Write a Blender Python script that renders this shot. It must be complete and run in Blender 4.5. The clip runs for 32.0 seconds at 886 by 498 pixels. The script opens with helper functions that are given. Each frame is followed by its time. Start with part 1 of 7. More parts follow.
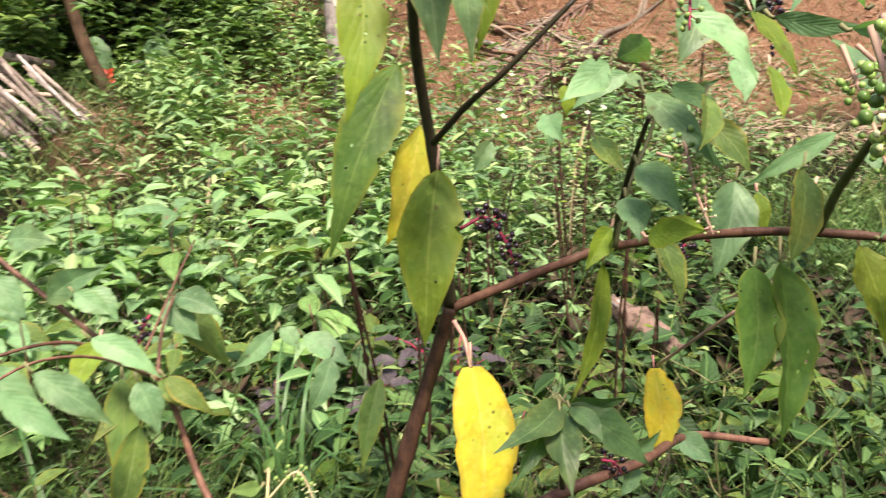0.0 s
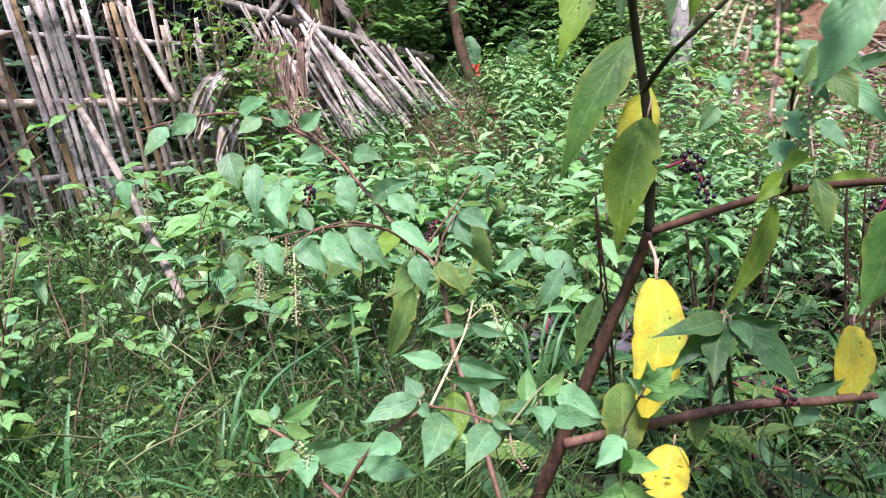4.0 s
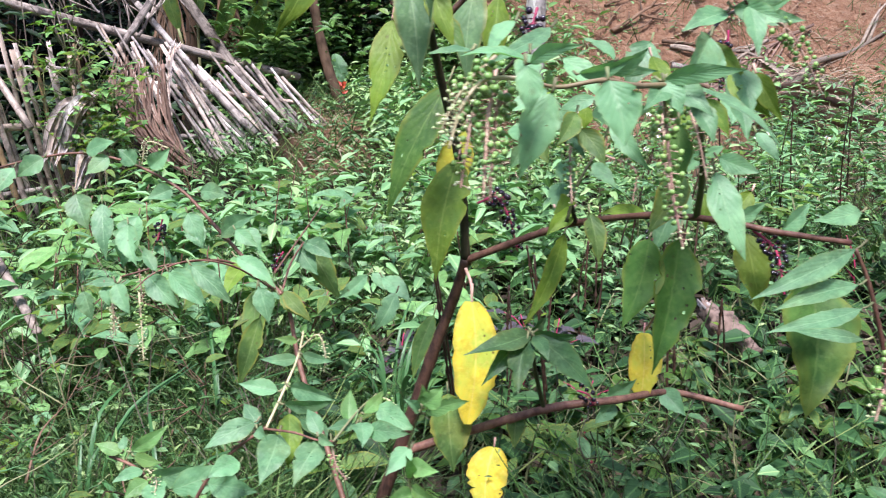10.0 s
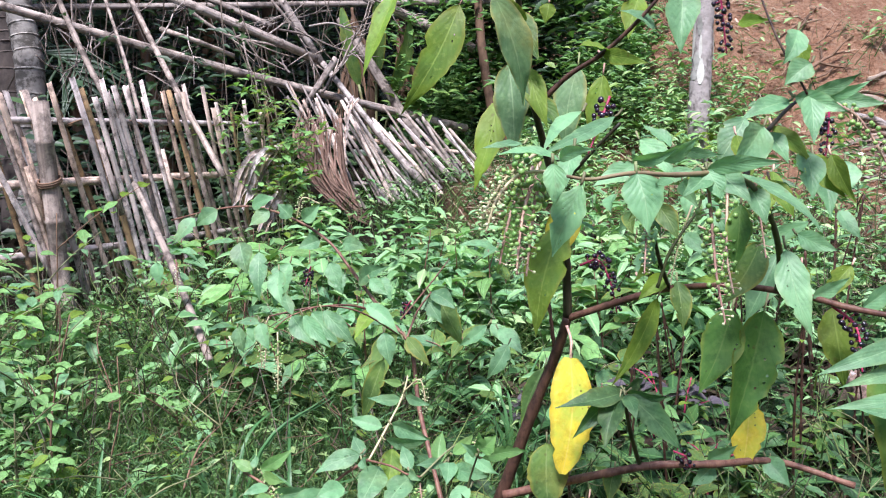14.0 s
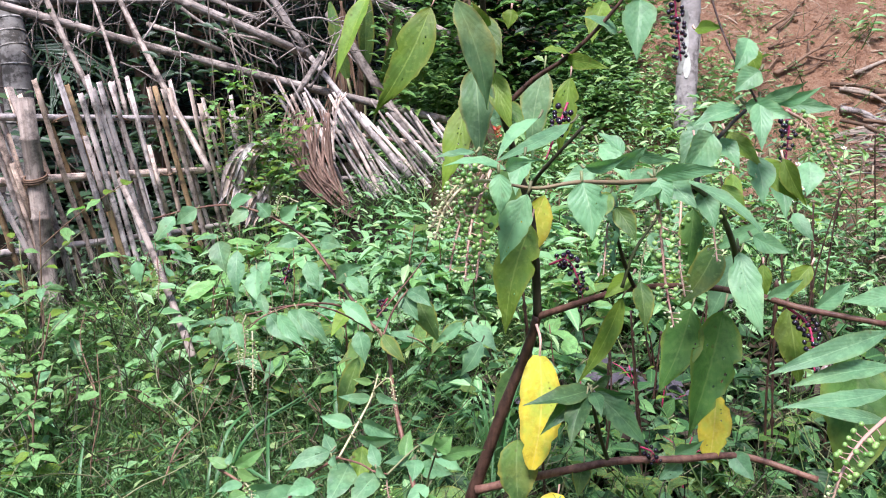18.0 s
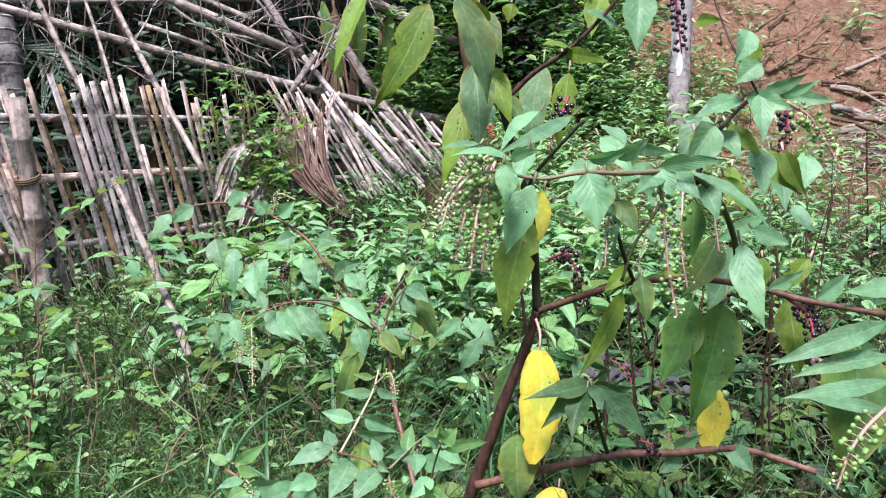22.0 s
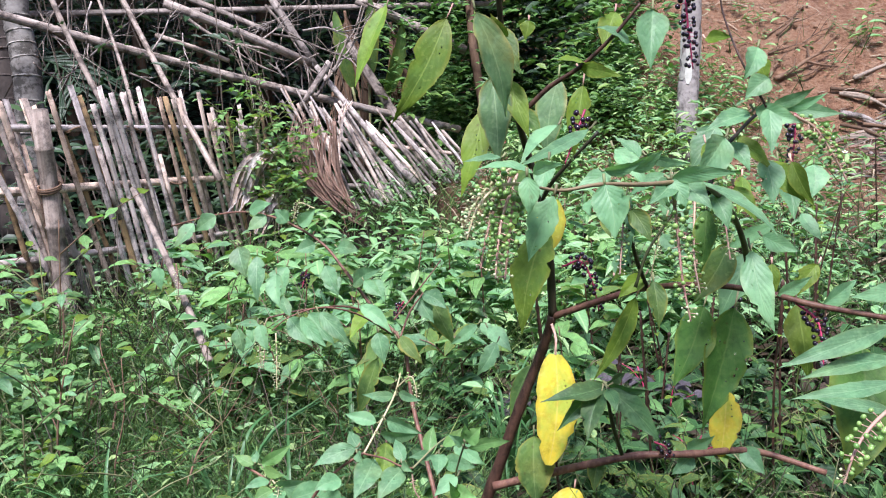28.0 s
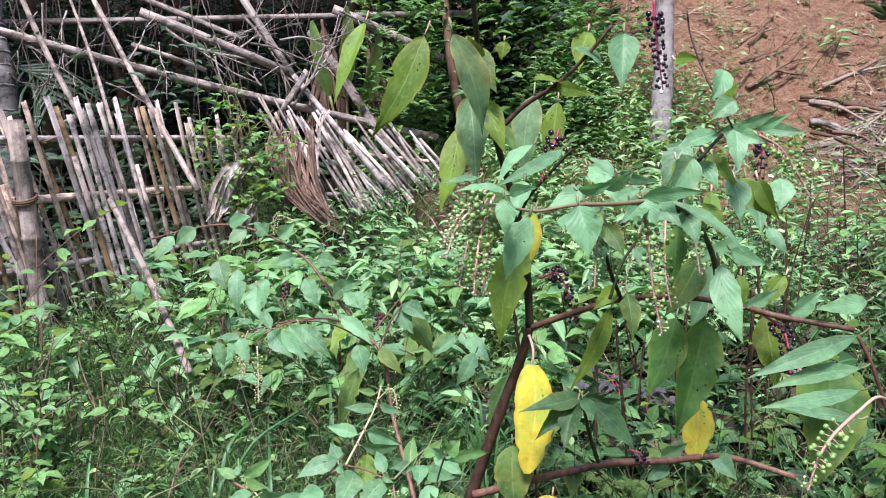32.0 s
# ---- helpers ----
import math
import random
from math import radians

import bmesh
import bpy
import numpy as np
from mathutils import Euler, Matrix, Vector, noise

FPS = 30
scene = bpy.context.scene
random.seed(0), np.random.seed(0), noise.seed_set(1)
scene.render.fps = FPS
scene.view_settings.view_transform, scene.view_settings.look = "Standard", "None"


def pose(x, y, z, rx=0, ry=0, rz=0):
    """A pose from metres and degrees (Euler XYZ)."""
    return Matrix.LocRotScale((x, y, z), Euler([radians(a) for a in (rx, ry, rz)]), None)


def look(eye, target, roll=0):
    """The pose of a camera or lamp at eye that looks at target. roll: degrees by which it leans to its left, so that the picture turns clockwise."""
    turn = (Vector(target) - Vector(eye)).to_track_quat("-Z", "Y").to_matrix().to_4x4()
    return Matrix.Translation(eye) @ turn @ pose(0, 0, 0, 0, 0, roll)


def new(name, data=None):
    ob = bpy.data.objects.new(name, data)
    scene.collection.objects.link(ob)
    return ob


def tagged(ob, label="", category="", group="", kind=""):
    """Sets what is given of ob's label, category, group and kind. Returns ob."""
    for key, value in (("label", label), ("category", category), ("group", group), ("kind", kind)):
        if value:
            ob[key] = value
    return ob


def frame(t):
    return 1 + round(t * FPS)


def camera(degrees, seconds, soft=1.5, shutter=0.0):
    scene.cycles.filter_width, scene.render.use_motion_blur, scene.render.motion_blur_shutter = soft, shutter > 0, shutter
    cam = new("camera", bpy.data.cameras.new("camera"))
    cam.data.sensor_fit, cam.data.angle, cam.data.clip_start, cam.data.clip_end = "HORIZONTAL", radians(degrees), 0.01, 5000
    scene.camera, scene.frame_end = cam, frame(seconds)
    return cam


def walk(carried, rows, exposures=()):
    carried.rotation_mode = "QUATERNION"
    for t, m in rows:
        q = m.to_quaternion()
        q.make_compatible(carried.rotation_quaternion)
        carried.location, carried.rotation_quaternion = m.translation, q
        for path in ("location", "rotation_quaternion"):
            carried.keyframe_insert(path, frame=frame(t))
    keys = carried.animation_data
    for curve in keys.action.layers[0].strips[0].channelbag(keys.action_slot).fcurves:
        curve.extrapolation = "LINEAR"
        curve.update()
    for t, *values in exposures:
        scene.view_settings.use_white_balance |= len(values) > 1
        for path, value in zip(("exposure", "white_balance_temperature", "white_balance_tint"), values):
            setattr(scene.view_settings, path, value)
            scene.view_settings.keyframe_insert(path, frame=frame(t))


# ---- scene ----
cam = camera(57.91, 32.0, soft=1.1, shutter=0.4)

# seconds, eye, heading, pitch, lean (degrees)
PATH = [
    (0, (-0.2202, 0.5786, 1.0811), -29.521, -14.136, -1.173),
    (0.5, (-0.2579, 0.5221, 1.0735), -23.535, -13.782, -0.338),
    (1, (-0.3067, 0.4483, 1.0806), -20.141, -13.559, -0.106),
    (1.5, (-0.2870, 0.3705, 1.0716), -16.692, -13.640, -0.733),
    (2, (-0.2549, 0.2967, 1.0505), -11.293, -13.459, -0.982),
    (2.5, (-0.2568, 0.3020, 1.0151), -6.600, -13.467, -0.163),
    (4.5, (-0.1200, 0.2731, 1.0356), -4.198, -13.176, 0.639),
    (5, (-0.0905, 0.2724, 1.0392), -6.243, -13.041, 0.629),
    (5.5, (-0.0704, 0.2937, 1.0450), -10.677, -13.023, 0.566),
    (6, (-0.0462, 0.2587, 1.0693), -12.973, -12.895, 0.568),
    (6.5, (-0.0423, 0.2374, 1.0823), -13.456, -12.776, 0.609),
    (7, (-0.0568, 0.2171, 1.0888), -13.530, -12.647, 0.751),
    (7.5, (-0.0595, 0.1960, 1.0958), -13.392, -12.479, 0.664),
    (8, (-0.0686, 0.1911, 1.0996), -13.217, -12.421, 0.655),
    (8.5, (-0.0723, 0.1866, 1.0971), -13.047, -12.362, 0.735),
    (9, (-0.1115, 0.1835, 1.1010), -12.775, -12.508, 0.694),
    (9.5, (-0.1462, 0.1813, 1.0873), -12.670, -12.664, 0.596),
    (10, (-0.1028, 0.1647, 1.0900), -12.593, -12.732, 0.352),
    (10.5, (-0.0523, 0.1365, 1.1068), -12.338, -12.715, 0.239),
    (11, (-0.0582, 0.1430, 1.1109), -10.568, -12.775, 0.289),
    (11.5, (-0.0755, 0.1385, 1.1000), -9.750, -12.887, 0.402),
    (12, (-0.0531, 0.1166, 1.1068), -8.657, -12.694, 0.354),
    (12.5, (-0.0323, 0.0913, 1.1157), -4.652, -11.845, 0.207),
    (13, (-0.0165, 0.0767, 1.1234), -2.353, -10.544, 0.135),
    (13.5, (-0.0082, 0.0601, 1.1278), -0.708, -9.794, 0.170),
    (14, (-0.0104, 0.0584, 1.1326), 0.281, -9.742, 0.100),
    (14.5, (-0.0015, 0.0621, 1.1260), 0.818, -9.760, 0.065),
    (16.5, (0.0164, 0.0608, 1.1378), 0.765, -10.218, -0.042),
    (17, (0.0196, 0.0575, 1.1396), 0.523, -10.265, -0.017),
    (17.5, (0.0309, 0.0511, 1.1438), 0.260, -10.342, -0.030),
    (18, (0.0280, 0.0422, 1.1495), -0.022, -10.373, -0.023),
    (18.5, (0.0232, 0.0541, 1.1470), -0.298, -10.405, -0.058),
    (19, (0.0171, 0.0522, 1.1502), -0.532, -10.432, -0.077),
    (19.5, (0.0126, 0.0473, 1.1519), -0.635, -10.433, -0.058),
    (20, (0.0147, 0.0419, 1.1527), -0.782, -10.439, -0.033),
    (20.5, (0.0168, 0.0410, 1.1524), -0.782, -10.420, -0.126),
    (21, (0.0212, 0.0406, 1.1504), -0.830, -10.416, -0.145),
    (21.5, (0.0235, 0.0436, 1.1463), -0.768, -10.356, -0.188),
    (22, (0.0159, 0.0399, 1.1415), -0.631, -10.333, -0.203),
    (22.5, (0.0068, 0.0326, 1.1440), -0.436, -10.355, -0.239),
    (23, (0.0175, 0.0397, 1.1277), -0.260, -10.355, -0.240),
    (23.5, (0.0186, 0.0132, 1.1307), -0.071, -10.248, -0.226),
    (24, (-0.0187, -0.0016, 1.1292), 0.036, -10.195, -0.181),
    (24.5, (-0.0054, -0.0174, 1.1395), 0.053, -10.169, -0.286),
    (26.5, (-0.0218, -0.0293, 1.1432), 0.264, -9.986, -0.325),
    (27, (-0.0053, -0.0154, 1.1547), 0.204, -9.943, -0.379),
    (27.5, (0.0009, -0.0110, 1.1535), 0.103, -9.890, -0.388),
    (28, (-0.0000, 0.0000, 1.1500), 0.000, -9.844, -0.484),
    (28.5, (-0.0058, -0.0076, 1.1562), -0.167, -9.710, -0.459),
    (29, (-0.0044, -0.0058, 1.1553), -0.279, -9.718, -0.489),
    (29.5, (-0.0054, -0.0107, 1.1569), -0.484, -9.651, -0.504),
    (30, (-0.0052, -0.0103, 1.1566), -0.696, -9.604, -0.561),
    (30.5, (-0.0036, -0.0157, 1.1625), -0.927, -9.482, -0.555),
    (31, (-0.0004, -0.0154, 1.1630), -1.153, -9.527, -0.575),
    (31.5, (-0.0065, -0.0205, 1.1673), -1.370, -9.462, -0.592),
    (32, (-0.0017, -0.0215, 1.1671), -1.609, -9.484, -0.565),
]


def held(eye, heading, pitch, lean):
    return pose(*eye, 90 + pitch, 0, heading) @ pose(0, 0, 0, 0, 0, lean)


walk(cam, [(t, held(e, h, p, r)) for t, e, h, p, r in PATH],
     ((0.0, 0.96, 8150, 22), (0.4, 0.95, 7150, 20), (1.0, 0.94, 6550, 20), (5.0, 0.88, 6130, 21), (20.0, 0.85, 6080, 21), (32.0, 0.75, 6080, 21)))

# ---- light: bright overcast sky over a shaded clearing ----
world = bpy.data.worlds.new("sky")
scene.world = world
world.use_nodes = True
wn = world.node_tree
sky = wn.nodes.new("ShaderNodeTexSky")
sky.sky_type, sky.sun_disc = "NISHITA", False
sky.sun_elevation, sky.sun_rotation = radians(61), radians(198)
sky.air_density, sky.dust_density = 1.0, 1.5
wn.links.new(sky.outputs[0], wn.nodes["Background"].inputs[0])
wn.nodes["Background"].inputs[1].default_value = 0.15
sun = new("sun", bpy.data.lights.new("sun", "SUN"))
sun.data.energy, sun.data.angle, sun.data.color = 4.4, radians(14), (1.0, 0.985, 0.96)
sun.matrix_world = look((-1.4, -2.2, 8), (0, 2, 0))


# ---- materials ----
def shader(name, rough=0.6, spec=0.3):
    m = bpy.data.materials.new(name)
    m.use_nodes = True
    t = m.node_tree
    b = t.nodes["Principled BSDF"]
    b.inputs["Roughness"].default_value = rough
    b.inputs["Specular IOR Level"].default_value = spec
    return m, t, b


def node(t, kind, **sets):
    n = t.nodes.new("ShaderNode" + kind)
    for k, v in sets.items():
        if k in n.inputs:
            n.inputs[k].default_value = v
    return n


def mixer(t, fac, a, b, how="MIX"):
    n = t.nodes.new("ShaderNodeMix")
    n.data_type, n.blend_type = "RGBA", how
    for sock, val in ((n.inputs["Factor"], fac), (n.inputs["A"], a), (n.inputs["B"], b)):
        if isinstance(val, bpy.types.NodeSocket):
            t.links.new(val, sock)
        else:
            sock.default_value = val if isinstance(val, float) else (*val, 1.0)
    return n.outputs["Result"]


def calc(t, op, a, b=0.0, c=0.0, clamp=False):
    n = t.nodes.new("ShaderNodeMath")
    n.operation, n.use_clamp = op, clamp
    for sock, val in zip(n.inputs, (a, b, c)):
        if isinstance(val, bpy.types.NodeSocket):
            t.links.new(val, sock)
        else:
            sock.default_value = val
    return n.outputs[0]


def ramp(t, src, lo, hi):
    n = t.nodes.new("ShaderNodeMapRange")
    n.inputs["From Min"].default_value, n.inputs["From Max"].default_value = lo, hi
    t.links.new(src, n.inputs["Value"])
    return n.outputs[0]


def leaf_material(name, main, second, vein, edge=(0.30, 0.26, 0.04), edge_amount=0.3, spots=0.3, through_light=0.35, speck=(55.0, 0.5, 0.62), gloss=0.42, ribbing=0.26):
    """Leaf with a pale midrib, side veins, mottling, brown spots and a worn margin; u runs across, v along the blade."""
    m, t, b = shader(name, 0.42, gloss)
    uv = t.nodes.new("ShaderNodeUVMap")
    sep = t.nodes.new("ShaderNodeSeparateXYZ")
    t.links.new(uv.outputs[0], sep.inputs[0])
    info = t.nodes.new("ShaderNodeObjectInfo")
    across = calc(t, "ABSOLUTE", calc(t, "SUBTRACT", sep.outputs[0], 0.5))
    geo = t.nodes.new("ShaderNodeTexCoord")
    n1 = node(t, "TexNoise", Scale=22.0, Detail=4.0)
    n2 = node(t, "TexNoise", Scale=130.0, Detail=3.0)
    shift = t.nodes.new("ShaderNodeVectorMath")
    shift.operation = "ADD"
    t.links.new(geo.outputs["Object"], shift.inputs[0])
    t.links.new(calc(t, "MULTIPLY", info.outputs["Random"], 9.0), shift.inputs[1])
    for n in (n1, n2):
        t.links.new(shift.outputs[0], n.inputs["Vector"])
    colour = mixer(t, ramp(t, n1.outputs["Fac"], 0.38, 0.62), main, second)
    n0 = node(t, "TexNoise", Scale=7.0, Detail=2.0)
    t.links.new(shift.outputs[0], n0.inputs["Vector"])
    colour = mixer(t, calc(t, "MULTIPLY", ramp(t, n0.outputs["Fac"], 0.42, 0.62), 0.65), colour, tuple(0.56 * x for x in main) if main[0] < 0.5 else second)
    vary = calc(t, "MULTIPLY_ADD", info.outputs["Random"], 0.5, 0.78)
    tone = t.nodes.new("ShaderNodeCombineColor")
    for s in tone.inputs:
        t.links.new(vary, s)
    colour = mixer(t, 1.0, colour, tone.outputs[0], "MULTIPLY")
    # side veins slant forward from the midrib and bow towards the tip; the fields between them are puffed
    bow = calc(t, "MULTIPLY", calc(t, "MULTIPLY", across, across), -5.0)
    slant = calc(t, "ADD", calc(t, "MULTIPLY", across, 8.0), bow)
    wander = calc(t, "MULTIPLY", n1.outputs["Fac"], 0.9)
    phase = calc(t, "ADD", calc(t, "SUBTRACT", calc(t, "MULTIPLY", sep.outputs[1], 7.5), slant), wander)
    puff = calc(t, "MULTIPLY", calc(t, "PINGPONG", phase, 0.5), 2.0)
    side = calc(t, "SUBTRACT", 1.0, ramp(t, puff, 0.0, 0.16))
    rib = calc(t, "SUBTRACT", 1.0, ramp(t, across, 0.008, 0.03))
    colour = mixer(t, calc(t, "MULTIPLY", calc(t, "MULTIPLY", side, ribbing), n0.outputs["Fac"]), colour, tuple(0.55 * x for x in main) if main[0] < 0.5 else (0.55, 0.47, 0.05))
    colour = mixer(t, calc(t, "MULTIPLY", ramp(t, puff, 0.45, 1.0), 0.08), colour, vein)
    colour = mixer(t, calc(t, "MULTIPLY", rib, 0.6), colour, vein)
    worn = calc(t, "MULTIPLY", ramp(t, calc(t, "ADD", across, calc(t, "MULTIPLY", n1.outputs["Fac"], 0.25)), 0.5, 0.66), edge_amount)
    colour = mixer(t, worn, colour, edge)
    blotch = calc(t, "MULTIPLY", ramp(t, n0.outputs["Fac"], 0.56, 0.66), 0.25 + 0.5 * edge_amount)
    colour = mixer(t, calc(t, "MULTIPLY", blotch, ramp(t, n1.outputs["Fac"], 0.35, 0.6)), colour, tuple(0.5 * (x + y) for x, y in zip(second, edge)))
    v1 = node(t, "TexVoronoi", Scale=speck[0])
    t.links.new(shift.outputs[0], v1.inputs["Vector"])
    dots = calc(t, "MULTIPLY", calc(t, "SUBTRACT", 1.0, ramp(t, v1.outputs["Distance"], 0.08, 0.2)), ramp(t, n1.outputs["Fac"], speck[1], speck[2]))
    colour = mixer(t, calc(t, "MULTIPLY", dots, spots), colour, (0.10, 0.06, 0.02))
    n5 = node(t, "TexNoise", Scale=48.0, Detail=5.0, Roughness=0.7)
    t.links.new(shift.outputs[0], n5.inputs["Vector"])
    colour = mixer(t, calc(t, "MULTIPLY", ramp(t, n5.outputs["Fac"], 0.5, 0.36), 0.45), colour, tuple(0.5 * x for x in main) if main[0] < 0.5 else (0.50, 0.36, 0.03))
    colour = mixer(t, calc(t, "MULTIPLY", ramp(t, n5.outputs["Fac"], 0.54, 0.68), 0.35), colour, tuple(min(1.0, 1.35 * x) for x in second))
    fleck = calc(t, "MULTIPLY", ramp(t, n2.outputs["Fac"], 0.55, 0.7), 0.35)
    colour = mixer(t, fleck, colour, vein)
    t.links.new(colour, b.inputs["Base Color"])
    bump = node(t, "Bump", Strength=0.22, Distance=0.001)
    swell = calc(t, "SUBTRACT", calc(t, "POWER", puff, 0.6), calc(t, "MULTIPLY", rib, 0.8))
    t.links.new(calc(t, "ADD", swell, calc(t, "MULTIPLY", n2.outputs["Fac"], 2.0)), bump.inputs["Height"])
    t.links.new(calc(t, "MULTIPLY_ADD", n1.outputs["Fac"], 0.3, 0.34), b.inputs["Roughness"])
    t.links.new(bump.outputs[0], b.inputs["Normal"])
    tr = t.nodes.new("ShaderNodeBsdfTranslucent")
    t.links.new(mixer(t, 1.0, colour, (1.0, 1.25, 0.5), "MULTIPLY"), tr.inputs[0])
    mx = t.nodes.new("ShaderNodeMixShader")
    mx.inputs[0].default_value = through_light
    t.links.new(b.outputs[0], mx.inputs[1])
    t.links.new(tr.outputs[0], mx.inputs[2])
    t.links.new(mx.outputs[0], t.nodes["Material Output"].inputs[0])
    return m


def stuff_leaf_material(name, a, b_col, c, rough=0.45, through_light=0.17, spec=0.5):
    """Small leaves and blades that vary one from the next."""
    m, t, b = shader(name, rough, spec)
    geo = t.nodes.new("ShaderNodeNewGeometry")
    r = geo.outputs["Random Per Island"]
    colour = mixer(t, ramp(t, r, 0.0, 0.6), a, b_col)
    colour = mixer(t, ramp(t, r, 0.8, 1.0), colour, c)
    n1 = node(t, "TexNoise", Scale=3.0, Detail=3.0)
    t.links.new(geo.outputs["Position"], n1.inputs["Vector"])
    colour = mixer(t, calc(t, "MULTIPLY", ramp(t, n1.outputs["Fac"], 0.4, 0.7), 0.5), colour, tuple(0.6 * x for x in a))
    uv = t.nodes.new("ShaderNodeUVMap")
    sep = t.nodes.new("ShaderNodeSeparateXYZ")
    t.links.new(uv.outputs[0], sep.inputs[0])
    across = calc(t, "ABSOLUTE", calc(t, "SUBTRACT", sep.outputs[0], 0.5))
    puff = calc(t, "MULTIPLY", calc(t, "PINGPONG", calc(t, "SUBTRACT", calc(t, "MULTIPLY", sep.outputs[1], 7.0), calc(t, "MULTIPLY", across, 5.0)), 0.5), 2.0)
    rib = calc(t, "SUBTRACT", 1.0, ramp(t, across, 0.02, 0.07))
    colour = mixer(t, calc(t, "MULTIPLY", calc(t, "SUBTRACT", 1.0, ramp(t, puff, 0.0, 0.3)), 0.14), colour, tuple(0.6 * x for x in a))
    colour = mixer(t, calc(t, "MULTIPLY", rib, 0.4), colour, tuple(min(1.0, 1.3 * x) for x in c))
    n3 = node(t, "TexNoise", Scale=70.0, Detail=2.0)
    t.links.new(geo.outputs["Position"], n3.inputs["Vector"])
    colour = mixer(t, calc(t, "MULTIPLY", ramp(t, n3.outputs["Fac"], 0.54, 0.7), 0.22), colour, tuple(0.5 * x for x in b_col))
    bump = node(t, "Bump", Strength=0.3, Distance=0.0015)
    t.links.new(calc(t, "SUBTRACT", puff, rib), bump.inputs["Height"])
    t.links.new(bump.outputs[0], b.inputs["Normal"])
    t.links.new(colour, b.inputs["Base Color"])
    tr = t.nodes.new("ShaderNodeBsdfTranslucent")
    t.links.new(mixer(t, 1.0, colour, (1.0, 1.2, 0.5), "MULTIPLY"), tr.inputs[0])
    mx = t.nodes.new("ShaderNodeMixShader")
    mx.inputs[0].default_value = through_light
    t.links.new(b.outputs[0], mx.inputs[1])
    t.links.new(tr.outputs[0], mx.inputs[2])
    t.links.new(mx.outputs[0], t.nodes["Material Output"].inputs[0])
    return m


def streaky(name, a, b_col, dark, rough=0.7, along=2.0, across=60.0, bump_by=0.4, tint=None, stain=(14.0, 0.5, 0.72)):
    """Weathered stalk or wood: streaks along the length (local z), stains and fine relief."""
    m, t, b = shader(name, rough, 0.25)
    co = t.nodes.new("ShaderNodeTexCoord")
    info = t.nodes.new("ShaderNodeObjectInfo")
    mp = node(t, "Mapping", Scale=(across, across, along))
    t.links.new(co.outputs["Object"], mp.inputs[0])
    off = t.nodes.new("ShaderNodeVectorMath")
    off.operation = "ADD"
    t.links.new(mp.outputs[0], off.inputs[0])
    t.links.new(calc(t, "MULTIPLY", info.outputs["Random"], 30.0), off.inputs[1])
    n1 = node(t, "TexNoise", Scale=1.0, Detail=5.0, Roughness=0.65)
    t.links.new(off.outputs[0], n1.inputs["Vector"])
    n2 = node(t, "TexNoise", Scale=stain[0], Detail=6.0, Roughness=0.7)
    off2 = t.nodes.new("ShaderNodeVectorMath")
    off2.operation = "ADD"
    t.links.new(co.outputs["Object"], off2.inputs[0])
    t.links.new(calc(t, "MULTIPLY", info.outputs["Random"], 17.0), off2.inputs[1])
    t.links.new(off2.outputs[0], n2.inputs["Vector"])
    colour = mixer(t, ramp(t, n1.outputs["Fac"], 0.3, 0.7), a, b_col)
    colour = mixer(t, calc(t, "MULTIPLY", ramp(t, n2.outputs["Fac"], stain[1], stain[2]), 0.8), colour, dark)
    if tint:
        colour = mixer(t, calc(t, "FRACT", calc(t, "MULTIPLY", info.outputs["Random"], 7.3)), colour, mixer(t, 1.0, colour, tint, "MULTIPLY"))
    vary = calc(t, "MULTIPLY_ADD", info.outputs["Random"], 0.7, 0.55)
    tone = t.nodes.new("ShaderNodeCombineColor")
    for s in tone.inputs:
        t.links.new(vary, s)
    colour = mixer(t, 1.0, colour, tone.outputs[0], "MULTIPLY")
    t.links.new(colour, b.inputs["Base Color"])
    bump = node(t, "Bump", Strength=bump_by, Distance=0.004)
    t.links.new(n1.outputs["Fac"], bump.inputs["Height"])
    t.links.new(bump.outputs[0], b.inputs["Normal"])
    return m


TEAL = leaf_material("leaf_fresh", (0.150, 0.335, 0.158), (0.200, 0.40, 0.195), (0.28, 0.47, 0.245), edge_amount=0.2, spots=0.55, ribbing=0.18)
FRESH = leaf_material("leaf_spring", (0.17, 0.375, 0.112), (0.225, 0.435, 0.14), (0.32, 0.51, 0.23), edge_amount=0.25, spots=0.5)
GREEN = leaf_material("leaf_mature", (0.10, 0.20, 0.06), (0.15, 0.245, 0.055), (0.23, 0.32, 0.12), edge=(0.40, 0.30, 0.05), edge_amount=0.6, spots=0.7, gloss=0.2)
SAGE = leaf_material("leaf_sage", (0.15, 0.28, 0.13), (0.19, 0.33, 0.14), (0.29, 0.42, 0.22), edge=(0.42, 0.32, 0.08), edge_amount=0.7, spots=0.8, gloss=0.2)
DEEP = leaf_material("leaf_deep", (0.065, 0.165, 0.065), (0.09, 0.20, 0.075), (0.16, 0.29, 0.12), edge_amount=0.2, spots=0.5)
DARK = leaf_material("leaf_dark", (0.075, 0.185, 0.042), (0.115, 0.235, 0.05), (0.19, 0.31, 0.09), edge=(0.36, 0.34, 0.05), edge_amount=0.5, spots=0.7, ribbing=0.45, through_light=0.45, gloss=0.2)
LIME = leaf_material("leaf_ageing", (0.19, 0.30, 0.036), (0.125, 0.235, 0.042), (0.29, 0.40, 0.09), edge_amount=0.5, spots=0.9, ribbing=0.6, gloss=0.2)
